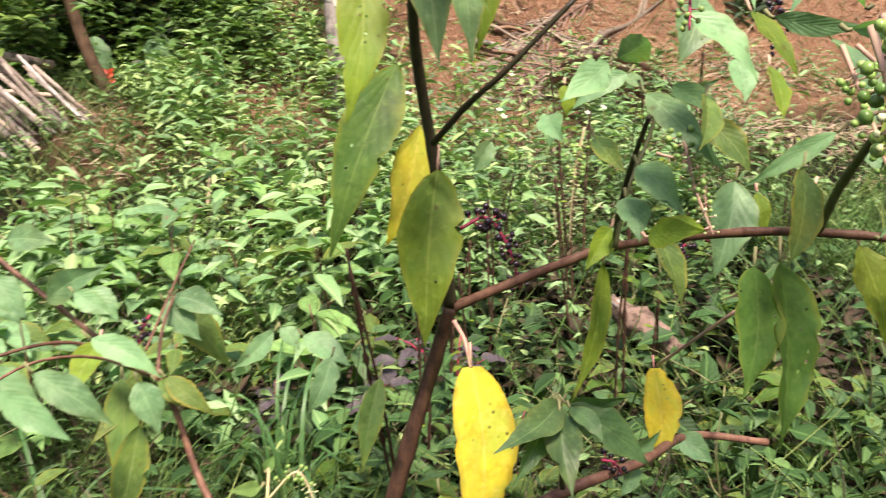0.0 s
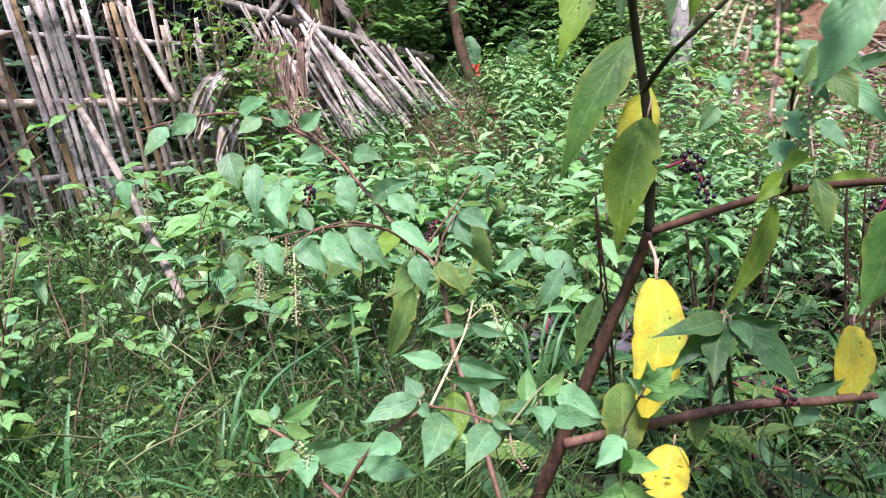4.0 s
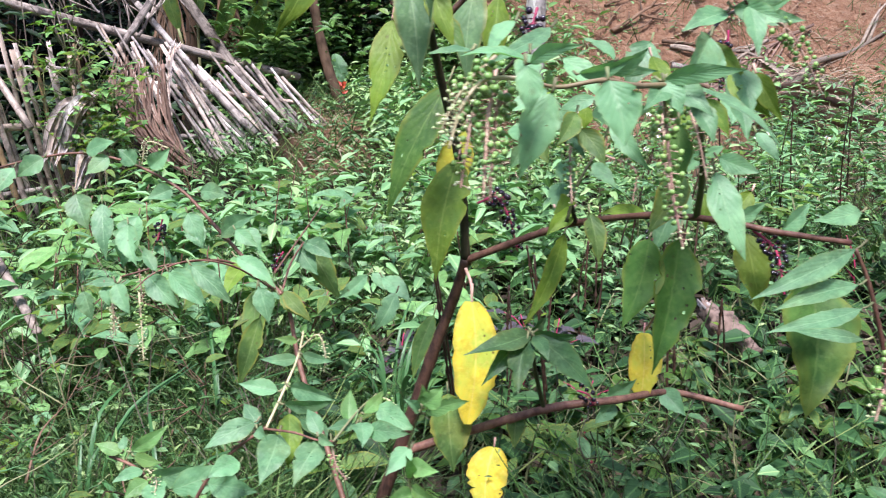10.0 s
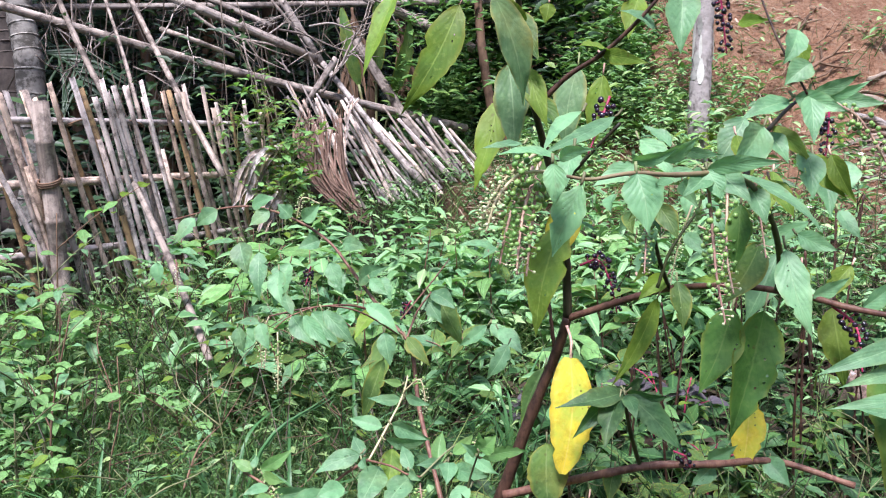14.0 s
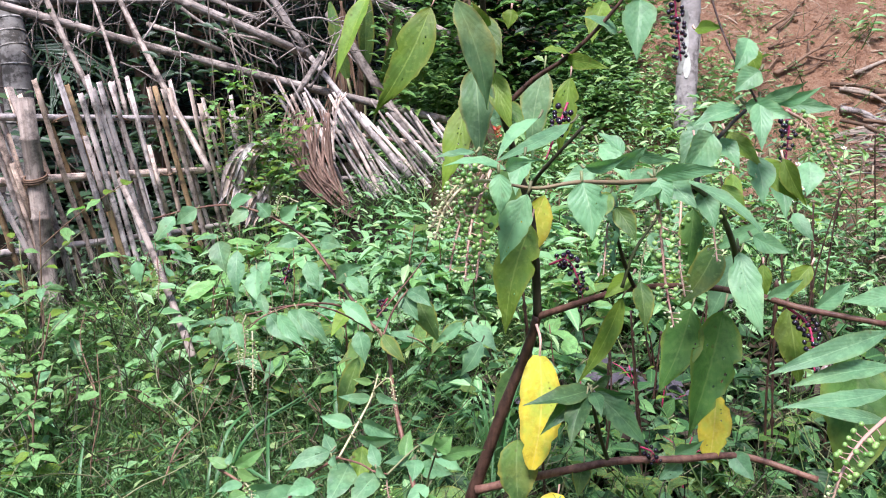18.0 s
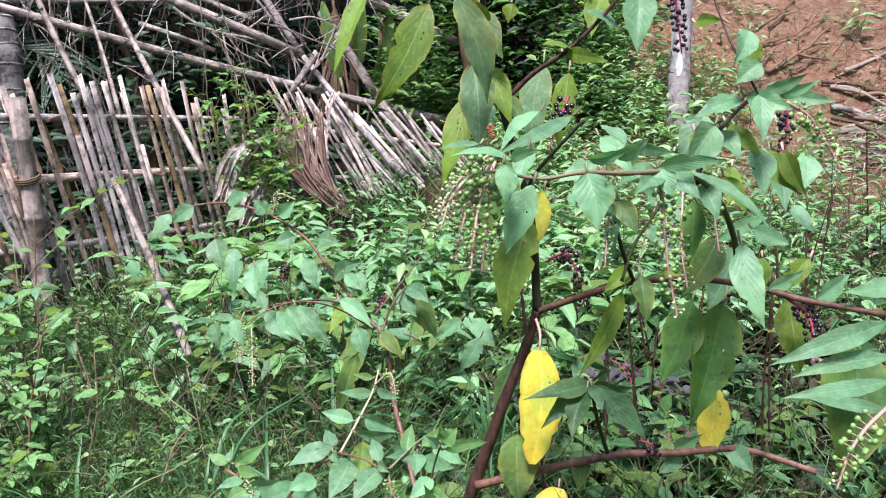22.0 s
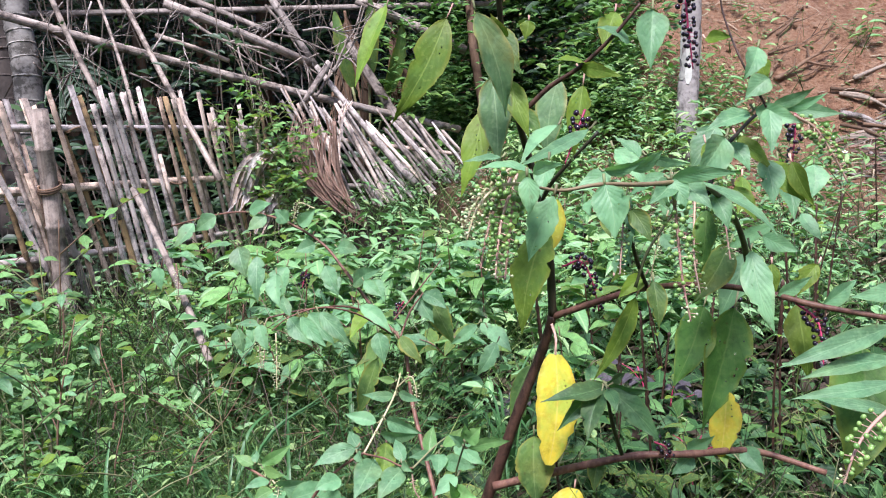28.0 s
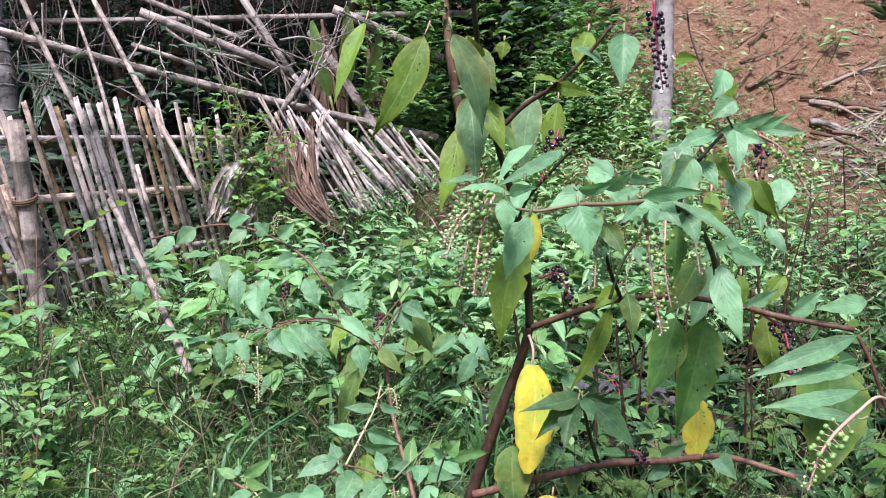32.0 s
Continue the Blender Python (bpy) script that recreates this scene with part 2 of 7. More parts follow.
YELLOW = leaf_material("leaf_yellow", (0.80, 0.60, 0.055), (0.42, 0.49, 0.07), (0.84, 0.70, 0.18), edge=(0.36, 0.15, 0.03), edge_amount=0.6, spots=1.0, through_light=0.3, speck=(85.0, 0.54, 0.62), gloss=0.2)
BARK = streaky("pokeweed_bark", (0.036, 0.020, 0.015), (0.105, 0.055, 0.038), (0.014, 0.009, 0.007), 0.42, 9, 150, 0.7, stain=(45.0, 0.46, 0.62))
TWIG = streaky("pokeweed_branch", (0.15, 0.062, 0.052), (0.30, 0.17, 0.11), (0.06, 0.028, 0.024), 0.42, 12, 130, 0.5, stain=(38.0, 0.47, 0.66))
OLIVETWIG = streaky("olive_twig", (0.24, 0.21, 0.10), (0.32, 0.22, 0.14), (0.12, 0.09, 0.05), 0.5, 10, 90, 0.3)
GREENSTEM = streaky("green_stem", (0.06, 0.075, 0.03), (0.10, 0.12, 0.045), (0.045, 0.03, 0.025), 0.5, 6, 80, 0.2)
DARKSTEM = streaky("dark_green_stem", (0.028, 0.030, 0.016), (0.065, 0.055, 0.032), (0.014, 0.011, 0.009), 0.5, 14, 130)
STALK = streaky("leaf_stalk_green", (0.17, 0.22, 0.09), (0.22, 0.20, 0.11), (0.14, 0.12, 0.06), 0.5, 10, 80, 0.1)
PINK = streaky("pink_stalk", (0.52, 0.30, 0.25), (0.50, 0.38, 0.25), (0.44, 0.16, 0.18), 0.45, 10, 80, 0.1)
CREAM = streaky("pale_stalk", (0.42, 0.40, 0.20), (0.50, 0.42, 0.28), (0.36, 0.34, 0.14), 0.5, 10, 80, 0.1)
MAGENTA = streaky("magenta_stalk", (0.36, 0.025, 0.09), (0.42, 0.06, 0.12), (0.20, 0.015, 0.05), 0.4, 10, 80, 0.1)
BAMBOO = streaky("weathered_bamboo", (0.80, 0.735, 0.70), (0.45, 0.385, 0.36), (0.055, 0.047, 0.046), 0.75, 5.0, 110, 0.9, tint=(1.05, 0.86, 0.68), stain=(24.0, 0.47, 0.63))
GOLDBAMBOO = streaky("golden_bamboo", (0.50, 0.33, 0.16), (0.28, 0.19, 0.11), (0.05, 0.04, 0.034), 0.7, 5.0, 110, 0.8, stain=(24.0, 0.48, 0.62))
POSTBAMBOO = streaky("bamboo_post", (0.44, 0.37, 0.315), (0.20, 0.155, 0.125), (0.05, 0.04, 0.034), 0.75, 3.0, 110, 0.9, stain=(16.0, 0.45, 0.62))
POLE = streaky("grey_bamboo_pole", (0.48, 0.435, 0.40), (0.18, 0.15, 0.13), (0.045, 0.036, 0.032), 0.7, 3.5, 90, 0.8, tint=(1.02, 0.94, 0.86), stain=(20.0, 0.46, 0.62))
FROND = streaky("dead_palm_leaf", (0.15, 0.075, 0.05), (0.30, 0.21, 0.165), (0.05, 0.03, 0.024), 0.8, 30.0, 120, 0.4)
STRAW = streaky("dry_palm_leaf", (0.34, 0.285, 0.225), (0.19, 0.145, 0.11), (0.06, 0.045, 0.034), 0.8, 4.0, 120, 0.4)
TRUNK = streaky("grey_trunk", (0.44, 0.42, 0.38), (0.22, 0.20, 0.18), (0.06, 0.055, 0.045), 0.9, 34, 26, 1.0, stain=(18.0, 0.46, 0.56))
PALEBARK = streaky("pale_bark", (0.46, 0.425, 0.40), (0.25, 0.225, 0.205), (0.10, 0.088, 0.078), 0.9, 30, 22, 0.9, stain=(15.0, 0.5, 0.62))
LICHEN = streaky("lichen", (0.44, 0.44, 0.39), (0.33, 0.33, 0.29), (0.20, 0.20, 0.17), 0.95, 40, 40, 0.8)
LOGWOOD = streaky("log_bark", (0.25, 0.18, 0.145), (0.10, 0.068, 0.052), (0.04, 0.028, 0.022), 0.95, 14, 26, 1.0, stain=(40.0, 0.5, 0.6))
DARKPALM = streaky("dark_palm_bark", (0.075, 0.062, 0.055), (0.13, 0.105, 0.09), (0.03, 0.026, 0.022), 0.9, 12, 30, 0.9)
BROWNWOOD = streaky("brown_wood", (0.14, 0.085, 0.055), (0.22, 0.14, 0.09), (0.06, 0.035, 0.025), 0.85, 4, 60, 0.6)


def berry_material(name, a, b_col, rough, coat):
    m, t, b = shader(name, rough, 0.5)
    info = t.nodes.new("ShaderNodeObjectInfo")
    t.links.new(mixer(t, info.outputs["Random"], a, b_col), b.inputs["Base Color"])
    b.inputs["Coat Weight"].default_value = coat
    return m


BLACK = berry_material("ripe_berry", (0.007, 0.006, 0.010), (0.018, 0.007, 0.018), 0.25, 0.3)
GREENBERRY = berry_material("unripe_berry", (0.10, 0.23, 0.05), (0.25, 0.41, 0.11), 0.32, 0.15)
BUD = berry_material("flower_bud", (0.40, 0.50, 0.22), (0.55, 0.60, 0.36), 0.5, 0.0)


def soil_material():
    m, t, b = shader("red_soil", 0.95, 0.1)
    geo = t.nodes.new("ShaderNodeNewGeometry")
    n1 = node(t, "TexNoise", Scale=1.6, Detail=6.0, Roughness=0.6)
    n2 = node(t, "TexNoise", Scale=28.0, Detail=6.0, Roughness=0.7)
    n3 = node(t, "TexVoronoi", Scale=34.0)
    for n in (n1, n2, n3):
        t.links.new(geo.outputs["Position"], n.inputs["Vector"])
    colour = mixer(t, ramp(t, n1.outputs["Fac"], 0.3, 0.7), (0.44, 0.245, 0.145), (0.31, 0.165, 0.10))
    n4 = node(t, "TexNoise", Scale=7.0, Detail=7.0, Roughness=0.75)
    t.links.new(geo.outputs["Position"], n4.inputs["Vector"])
    colour = mixer(t, calc(t, "MULTIPLY", ramp(t, n4.outputs["Fac"], 0.5, 0.62), 0.75), colour, (0.50, 0.315, 0.20))
    colour = mixer(t, calc(t, "MULTIPLY", ramp(t, n4.outputs["Fac"], 0.46, 0.36), 0.45), colour, (0.20, 0.105, 0.066))
    colour = mixer(t, calc(t, "MULTIPLY", ramp(t, n2.outputs["Fac"], 0.45, 0.75), 0.7), colour, (0.45, 0.30, 0.205))
    colour = mixer(t, calc(t, "MULTIPLY", ramp(t, n2.outputs["Fac"], 0.5, 0.3), 0.55), colour, (0.19, 0.095, 0.06))
    colour = mixer(t, calc(t, "SUBTRACT", 1.0, ramp(t, n3.outputs["Distance"], 0.05, 0.15)), colour, (0.46, 0.34, 0.26))
    # leaf mould on low and left ground, coloured near-black for shade under weeds
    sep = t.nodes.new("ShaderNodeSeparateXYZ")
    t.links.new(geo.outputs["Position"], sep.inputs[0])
    mould_shade = ramp(t, calc(t, "ADD", sep.outputs[2], calc(t, "MULTIPLY", n1.outputs["Fac"], 0.5)), 0.98, 0.8)
    mould_shade = calc(t, "MAXIMUM", mould_shade, ramp(t, calc(t, "MULTIPLY_ADD", n1.outputs["Fac"], 0.4, sep.outputs[0]), 0.50, 0.15))
    colour = mixer(t, mould_shade, colour, (0.024, 0.018, 0.012))
    t.links.new(colour, b.inputs["Base Color"])
    bump = node(t, "Bump", Strength=1.0, Distance=0.05)
    t.links.new(calc(t, "MULTIPLY_ADD", n4.outputs["Fac"], 1.6, n2.outputs["Fac"]), bump.inputs["Height"])
    t.links.new(bump.outputs[0], b.inputs["Normal"])
    return m


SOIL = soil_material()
WEED = stuff_leaf_material("weed_leaves", (0.055, 0.145, 0.050), (0.21, 0.40, 0.155), (0.42, 0.55, 0.21))
WEED2 = stuff_leaf_material("weed_leaves_blue", (0.05, 0.14, 0.055), (0.18, 0.37, 0.15), (0.28, 0.46, 0.165))
REGROWTH = stuff_leaf_material("regrowth_leaves", (0.12, 0.28, 0.10), (0.21, 0.41, 0.17), (0.37, 0.51, 0.225))
FINEWEED = stuff_leaf_material("fine_weed_leaves", (0.020, 0.064, 0.020), (0.085, 0.20, 0.058), (0.32, 0.46, 0.17), spec=0.3)
LIMEWEED = stuff_leaf_material("pale_weed_leaves", (0.17, 0.32, 0.10), (0.30, 0.48, 0.18), (0.45, 0.57, 0.26))
BLUEGRASS = stuff_leaf_material("broad_grass_blades", (0.045, 0.145, 0.042), (0.078, 0.205, 0.064), (0.18, 0.30, 0.09))
GRASS = stuff_leaf_material("grass_blades", (0.014, 0.046, 0.014), (0.072, 0.185, 0.045), (0.32, 0.40, 0.14), spec=0.25)
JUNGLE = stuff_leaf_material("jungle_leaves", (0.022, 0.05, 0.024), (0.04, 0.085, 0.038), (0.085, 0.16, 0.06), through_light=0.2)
EDGELEAF = stuff_leaf_material("thicket_leaves", (0.06, 0.16, 0.04), (0.11, 0.24, 0.06), (0.22, 0.34, 0.08))
# leaf green set dark in place of shade under the pokeweed
SHADELEAF = stuff_leaf_material("shaded_undergrowth_leaves", (0.016, 0.048, 0.016), (0.042, 0.112, 0.036), (0.11, 0.23, 0.07), 0.55, 0.12, 0.2)
DRYBITS = stuff_leaf_material("dry_litter", (0.34, 0.26, 0.17), (0.48, 0.40, 0.29), (0.18, 0.11, 0.07), 0.85, 0.1)
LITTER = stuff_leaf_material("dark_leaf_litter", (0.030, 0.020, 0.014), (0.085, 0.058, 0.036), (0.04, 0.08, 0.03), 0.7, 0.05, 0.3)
PURPLE = leaf_material("leaf_purple", (0.10, 0.085, 0.105), (0.14, 0.12, 0.145), (0.18, 0.15, 0.18), edge_amount=0.1, spots=0.2)
WHITEPETAL = berry_material("white_petal", (0.75, 0.75, 0.70), (0.82, 0.82, 0.78), 0.6, 0.0)
YELLOWDISC = berry_material("yellow_disc", (0.70, 0.42, 0.03), (0.75, 0.50, 0.05), 0.7, 0.0)
REDPETAL = berry_material("red_petal", (0.60, 0.05, 0.03), (0.70, 0.09, 0.04), 0.5, 0.0)


# ---- shapes ----
def part(name, bm, material, parent, label=""):
    me = bpy.data.meshes.new(name)
    bm.to_mesh(me)
    bm.free()
    me.polygons.foreach_set("use_smooth", [True] * len(me.polygons))
    me.materials.append(material)
    ob = new(name, me)
    ob.parent = parent
    return tagged(ob, label) if label else ob


def thing(name, at, label, category, group="", kind=""):
    ob = new(name)
    ob.location = at
    return tagged(ob, label, category, group, kind)


def local(parent, p):
    return Vector(p) - parent.location


def curve_points(pts, per=6):
    """Points along a smooth line through pts."""
    q = [Vector(p) for p in pts]
    if len(q) == 2:
        return [q[0].lerp(q[1], i / per) for i in range(per + 1)]
    q = [q[0] * 2 - q[1]] + q + [q[-1] * 2 - q[-2]]
    out = []
    for a, b, c, d in zip(q, q[1:], q[2:], q[3:]):
        for i in range(per):
            s = i / per
            out.append(0.5 * ((2 * b) + (c - a) * s + (2 * a - 5 * b + 4 * c - d) * s * s + (3 * b - a - 3 * c + d) * s ** 3))
    out.append(q[-2])
    return out


def tube(pts, radii, sides=8, bm=None):
    bm = bm or bmesh.new()
    rings = []
    side = None
    for i, p in enumerate(pts):
        way = (pts[min(i + 1, len(pts) - 1)] - pts[max(i - 1, 0)]).normalized()
        if side is None:
            side = way.orthogonal().normalized()
        side = (side - way * side.dot(way)).normalized()
        up = way.cross(side)
        rings.append([bm.verts.new(p + (side * math.cos(a) + up * math.sin(a)) * radii[i]) for a in (2 * math.pi * k / sides for k in range(sides))])
    for r, s in zip(rings, rings[1:]):
        for k in range(sides):
            bm.faces.new((r[k], r[(k + 1) % sides], s[(k + 1) % sides], s[k]))
    bm.faces.new(rings[0][::-1])
    bm.faces.new(rings[-1])
    return bm


rng = random.Random(7)


def stem(name, parent, pts, r0, r1, material, swell=0.12):
    line = curve_points([local(parent, p) for p in pts], 7)
    n = len(line) - 1
    radii = [(r0 + (r1 - r0) * i / n) * (1 + swell * (i % 7 == 0) + rng.uniform(-0.05, 0.05)) for i in range(n + 1)]
    return part(name, tube(line, radii, 8), material, parent)


def blade_half(v, shape):
    """Half width along the blade, 1 at the widest: oval with a drawn-out tip, or broad and blunt."""
    if shape == "broad":
        return max(0.02, min(1.0, math.sin(math.pi * min(1, v * 0.97 + 0.02)) ** 0.46)) * (1 - 0.34 * v * v)
    if shape == "narrow":
        return max(0.015, math.sin(math.pi * v ** 0.85) ** 1.1)
    return max(0.012, math.sin(math.pi * v ** 0.76) ** 0.95 * (1 - 0.45 * v ** 2) * 1.15)


def leaf_bmesh(base, tip, width, face, bend, wave, rnd, shape="oval", holes=0, rows=18, cols=8):
    """A pointed blade from base to tip, folded along its midrib, bowed and wavy at the margin."""
    axis = tip - base
    length = axis.length
    axis.normalize()
    nrm = (face - axis * face.dot(axis)).normalized()
    side = axis.cross(nrm)
    bm = bmesh.new()
    uv = bm.loops.layers.uv.new("UVMap")
    ph, ph2 = rnd.uniform(0, 6.28), rnd.uniform(0, 6.28)
    twist = rnd.uniform(-0.6, 0.6)
    skew = rnd.uniform(-0.06, 0.06)
    curl = rnd.uniform(-0.45, 0.12)
    fold = rnd.uniform(0.08, 0.42)
    nib = [1 - ((0.09 + 0.16 * (i > rows)) if shape == "broad" else 0.11) * max(0.0, rnd.uniform(-1.5, 1.0)) - (0.3 if holes and rnd.random() < 0.06 else 0.0) for i in range(2 * rows + 2)]
    grid = []
    for i in range(rows + 1):
        v = i / rows
        half = 0.5 * width * blade_half(v, shape)
        mid = base + axis * (length * v) + nrm * (bend * length * math.sin(math.pi * v) + curl * length * max(0, v - 0.6) ** 2) + side * (skew * length * math.sin(math.pi * v))
        a = twist * (v - 0.4)
        s2, n2 = side * math.cos(a) + nrm * math.sin(a), nrm * math.cos(a) - side * math.sin(a)
        line = []
        for j in range(cols + 1):
            u = j / cols
            k = 2 * u - 1
            rip = wave * width * (math.sin(v * 21 + ph + 1.5 * k) * 0.6 + math.sin(v * 12 + ph2 - 2 * k) * 0.6) * k * k
            puff = 0.02 * width * math.sin(v * 60 - abs(k) * 9) * (1 - k * k)
            notch = nib[2 * i + (k > 0)] if abs(k) == 1 else 1 - 0.03 * abs(math.sin(v * 31 + ph)) * abs(k)
            line.append((bm.verts.new(mid + s2 * (half * k * notch) + n2 * (abs(k) * half * fold + rip + puff)), (u, v)))
        grid.append(line)
    faces = []
    for r, s in zip(grid, grid[1:]):
        for j in range(cols):
            quad = (r[j], r[j + 1], s[j + 1], s[j])
            f = bm.faces.new([q[0] for q in quad])
            faces.append((f, j))
            for loop, q in zip(f.loops, quad):
                loop[uv].uv = q[1]
    eaten = []
    for h in range(holes):
        k = rnd.randrange(3 * cols, len(faces) - 3 * cols)
        eaten += [faces[k + d][0] for d in rnd.choice(((0,), (0,), (0, cols)))]
    for f in set(eaten):
        corner = [(l.vert, l.vert.co.copy(), l[uv].uv.copy()) for l in f.loops]
        mid, mid_uv = sum((c[1] for c in corner), Vector()) / 4, sum((c[2] for c in corner), Vector((0, 0))) / 4
        ring = []
        size = rnd.uniform(0.3, 0.5)
        for k in range(8):
            a, c = corner[(k // 2) % 4], corner[(k // 2 + 1) % 4]
            to, to_uv = (a[1], a[2]) if k % 2 == 0 else ((a[1] + c[1]) / 2, (a[2] + c[2]) / 2)
            q = size * (0.72 if k % 2 == 0 else 1.0) * rnd.uniform(0.8, 1.1)
            ring.append((bm.verts.new(mid.lerp(to, q)), None, mid_uv.lerp(to_uv, q)))
        bm.faces.remove(f)
        for k in range(4):
            rim = (corner[k], corner[(k + 1) % 4], ring[(2 * k + 2) % 8], ring[2 * k + 1], ring[2 * k])
            piece = bm.faces.new([q[0] for q in rim])
            for loop, q in zip(piece.loops, rim):
                loop[uv].uv = q[2]
    return bm


def leaf(plant, base, tip, width, material, turn=0, bend=0.05, shape="oval", holes=0, wave=0.045, name="leaf"):
    """turn: degrees by which the upper face turns from the open side round the blade's own axis."""
    b, e = local(plant, base), local(plant, tip)
    rnd = random.Random(int(abs(base[0] * 7919 + tip[2] * 104729 + tip[0] * 1299709)))
    if not holes and width > 0.028 and rnd.random() < 0.45:
        holes = rnd.randint(1, 3)
    axis = (e - b).normalized()
    face = Vector((-0.1, -0.93, 0.35))
    face = (face - axis * face.dot(axis)).normalized()
    face = Matrix.Rotation(radians(turn + rnd.uniform(-12, 12)), 3, axis) @ face
    ob = part(name, leaf_bmesh(b, e, width * (0.95 if shape == "broad" else 0.9), face, bend, wave, rnd, shape, holes), material, plant)
    stalk = (b - e).normalized() * 0.12 * (e - b).length
    if name == "leaf":
        part("leaf_stalk", tube([b + stalk + Vector((0, 0, 0.004)), b + stalk * 0.4, b], [0.0016, 0.0014, 0.001], 5), PINK if material in (YELLOW, LIME) else STALK, plant)
    return ob


def ball(radius, sides=8, rings=5, flat=0.85):
    bm = bmesh.new()
    bmesh.ops.create_uvsphere(bm, u_segments=sides, v_segments=rings, radius=radius)
    for v in bm.verts:
        v.co.z *= flat
        if v.co.z > radius * flat * 0.9:
            v.co.z *= 0.82
    return bm


BERRIES = {}
REACH = 0.0096


def berry_mesh(kind, radius, skin, stalk):
    """A berry, flattened and dimpled, at the end of its pedicel, which starts at the origin and runs along z."""
    bm = ball(radius)
    bmesh.ops.translate(bm, verts=bm.verts[:], vec=(0, 0, REACH + radius * 0.6))
    berry_faces = len(bm.faces)
    tube([Vector((0, 0, -0.0005)), Vector((0.0006, 0, REACH * 0.5)), Vector((0, 0, REACH))], [0.0007, 0.0006, 0.0008], 4, bm)
    me = bpy.data.meshes.new("berry")
    bm.to_mesh(me)
    bm.free()
    me.polygons.foreach_set("use_smooth", [True] * len(me.polygons))
    me.polygons.foreach_set("material_index", [0 if i < berry_faces else 1 for i in range(len(me.polygons))])
    me.materials.append(skin)
    me.materials.append(stalk)
    return me


for stalk_ in (MAGENTA, PINK, CREAM):
    for kind_, mat_, rad_ in (("ripe", BLACK, 0.0044), ("unripe", GREENBERRY, 0.0034), ("bud", BUD, 0.0022)):
        BERRIES[kind_, stalk_.name] = berry_mesh(kind_, rad_, mat_, stalk_)


def raceme(plant, pts, look_of, scale=1.0):
    """A hanging cluster: stalk with a berry at the end of each short pedicel, larger towards the base."""
    rnd = random.Random(int(abs(pts[0][0] * 5000 + pts[-1][2] * 3000)))
    line = curve_points([local(plant, p) for p in pts], 12)
    length = sum((b - a).length for a, b in zip(line, line[1:]))
    stalk_mat = {"ripe": MAGENTA, "unripe": PINK, "young": CREAM, "mixed": MAGENTA, "pinkish": PINK}[look_of]
    n = len(line) - 1
    bm = tube(line, [0.0017 * scale * (1.2 - 0.6 * i / n) for i in range(n + 1)], 6)
    count = max(10, int(length / (0.0024 * scale)))
    spots = []
    for i in range(count):
        s = 0.14 + 0.85 * i / count
        k = min(int(s * n), n - 1)
        p = line[k].lerp(line[k + 1], s * n - k)
        way = (line[k + 1] - line[k]).normalized()
        a = i * 2.4 + rnd.uniform(-0.4, 0.4)
        o = way.orthogonal().normalized()
        out = (Matrix.Rotation(a, 3, way) @ o * 0.95 + way * 0.15 + Vector((0, 0, -0.1))).normalized()
        spots.append((p, out, s))
    ob = part("raceme", bm, stalk_mat, plant)
    for p, out, s in spots:
        kind_of = {"ripe": "ripe", "unripe": "unripe", "young": "bud" if s > 0.5 else "unripe", "mixed": "ripe" if s < 0.6 else "unripe", "pinkish": "bud"}[look_of]
        if look_of == "unripe" and s > 0.85:
            kind_of = "bud"
        if rnd.random() < 0.2:
            continue
        berry = new("berry", BERRIES[kind_of, stalk_mat.name])
        berry.parent = ob
        f = scale * (1.1 - 0.4 * s) * rnd.uniform(0.8, 1.12)
        berry.matrix_basis = Matrix.LocRotScale(p, out.to_track_quat("Z", "Y"), (f, f, f))
    return ob


def pole_bmesh(length, r0, r1, sides=10, nodes=0.27, rnd=rng, bow=0.01, split=False):
    """A bamboo stalk along z with raised joints and a slight bow; split: half a stalk, hollow side back."""
    zs = [0.0]
    step = nodes
    z = rnd.uniform(0.3, 0.9) * step
    while z < length - 0.02:
        zs += [z - 0.008, z, z + 0.008]
        z += step * rnd.uniform(0.85, 1.15)
    zs.append(length)
    zs = sorted(x for x in set(zs) if 0 <= x <= length)
    bm = bmesh.new()
    rings = []
    ph = rnd.uniform(0, 6.28)
    joints = set(zs[2:-1:3])
    for z in zs:
        f = z / length
        r = (r0 + (r1 - r0) * f) * (1.17 if z in joints else 1.0)
        cx, cy = bow * length * math.sin(math.pi * f) * math.cos(ph), bow * length * math.sin(math.pi * f) * math.sin(ph)
        if split:
            outer = [(math.cos(a) * r, -math.sin(a) * r * 0.6) for a in (math.pi * k / 5 for k in range(6))]
            inner = [(math.cos(a) * r * 0.75, -math.sin(a) * r * 0.38) for a in (math.pi * k / 5 for k in range(5, -1, -1))]
            shape = outer + inner
        else:
            shape = [(math.cos(a) * r, math.sin(a) * r) for a in (2 * math.pi * k / sides for k in range(sides))]
        rings.append([bm.verts.new((cx + x, cy + y, z + (rnd.uniform(-0.004, 0.004) if z == length else 0))) for x, y in shape])
    m = len(rings[0])
    for a, b in zip(rings, rings[1:]):
        for k in range(m):
            bm.faces.new((a[k], a[(k + 1) % m], b[(k + 1) % m], b[k]))
    bm.faces.new(rings[0][::-1])
    bm.faces.new(rings[-1])
    return bm


def aligned(a, b, front=(0, -1, 0)):
    """The pose of a mesh made along z, so that it runs from a to b with its -y side to the front."""
    z = (Vector(b) - Vector(a)).normalized()
    y = -(Vector(front) - z * Vector(front).dot(z)).normalized()
    x = y.cross(z)
    return Matrix.Translation(a) @ Matrix((x, y, z)).transposed().to_4x4()


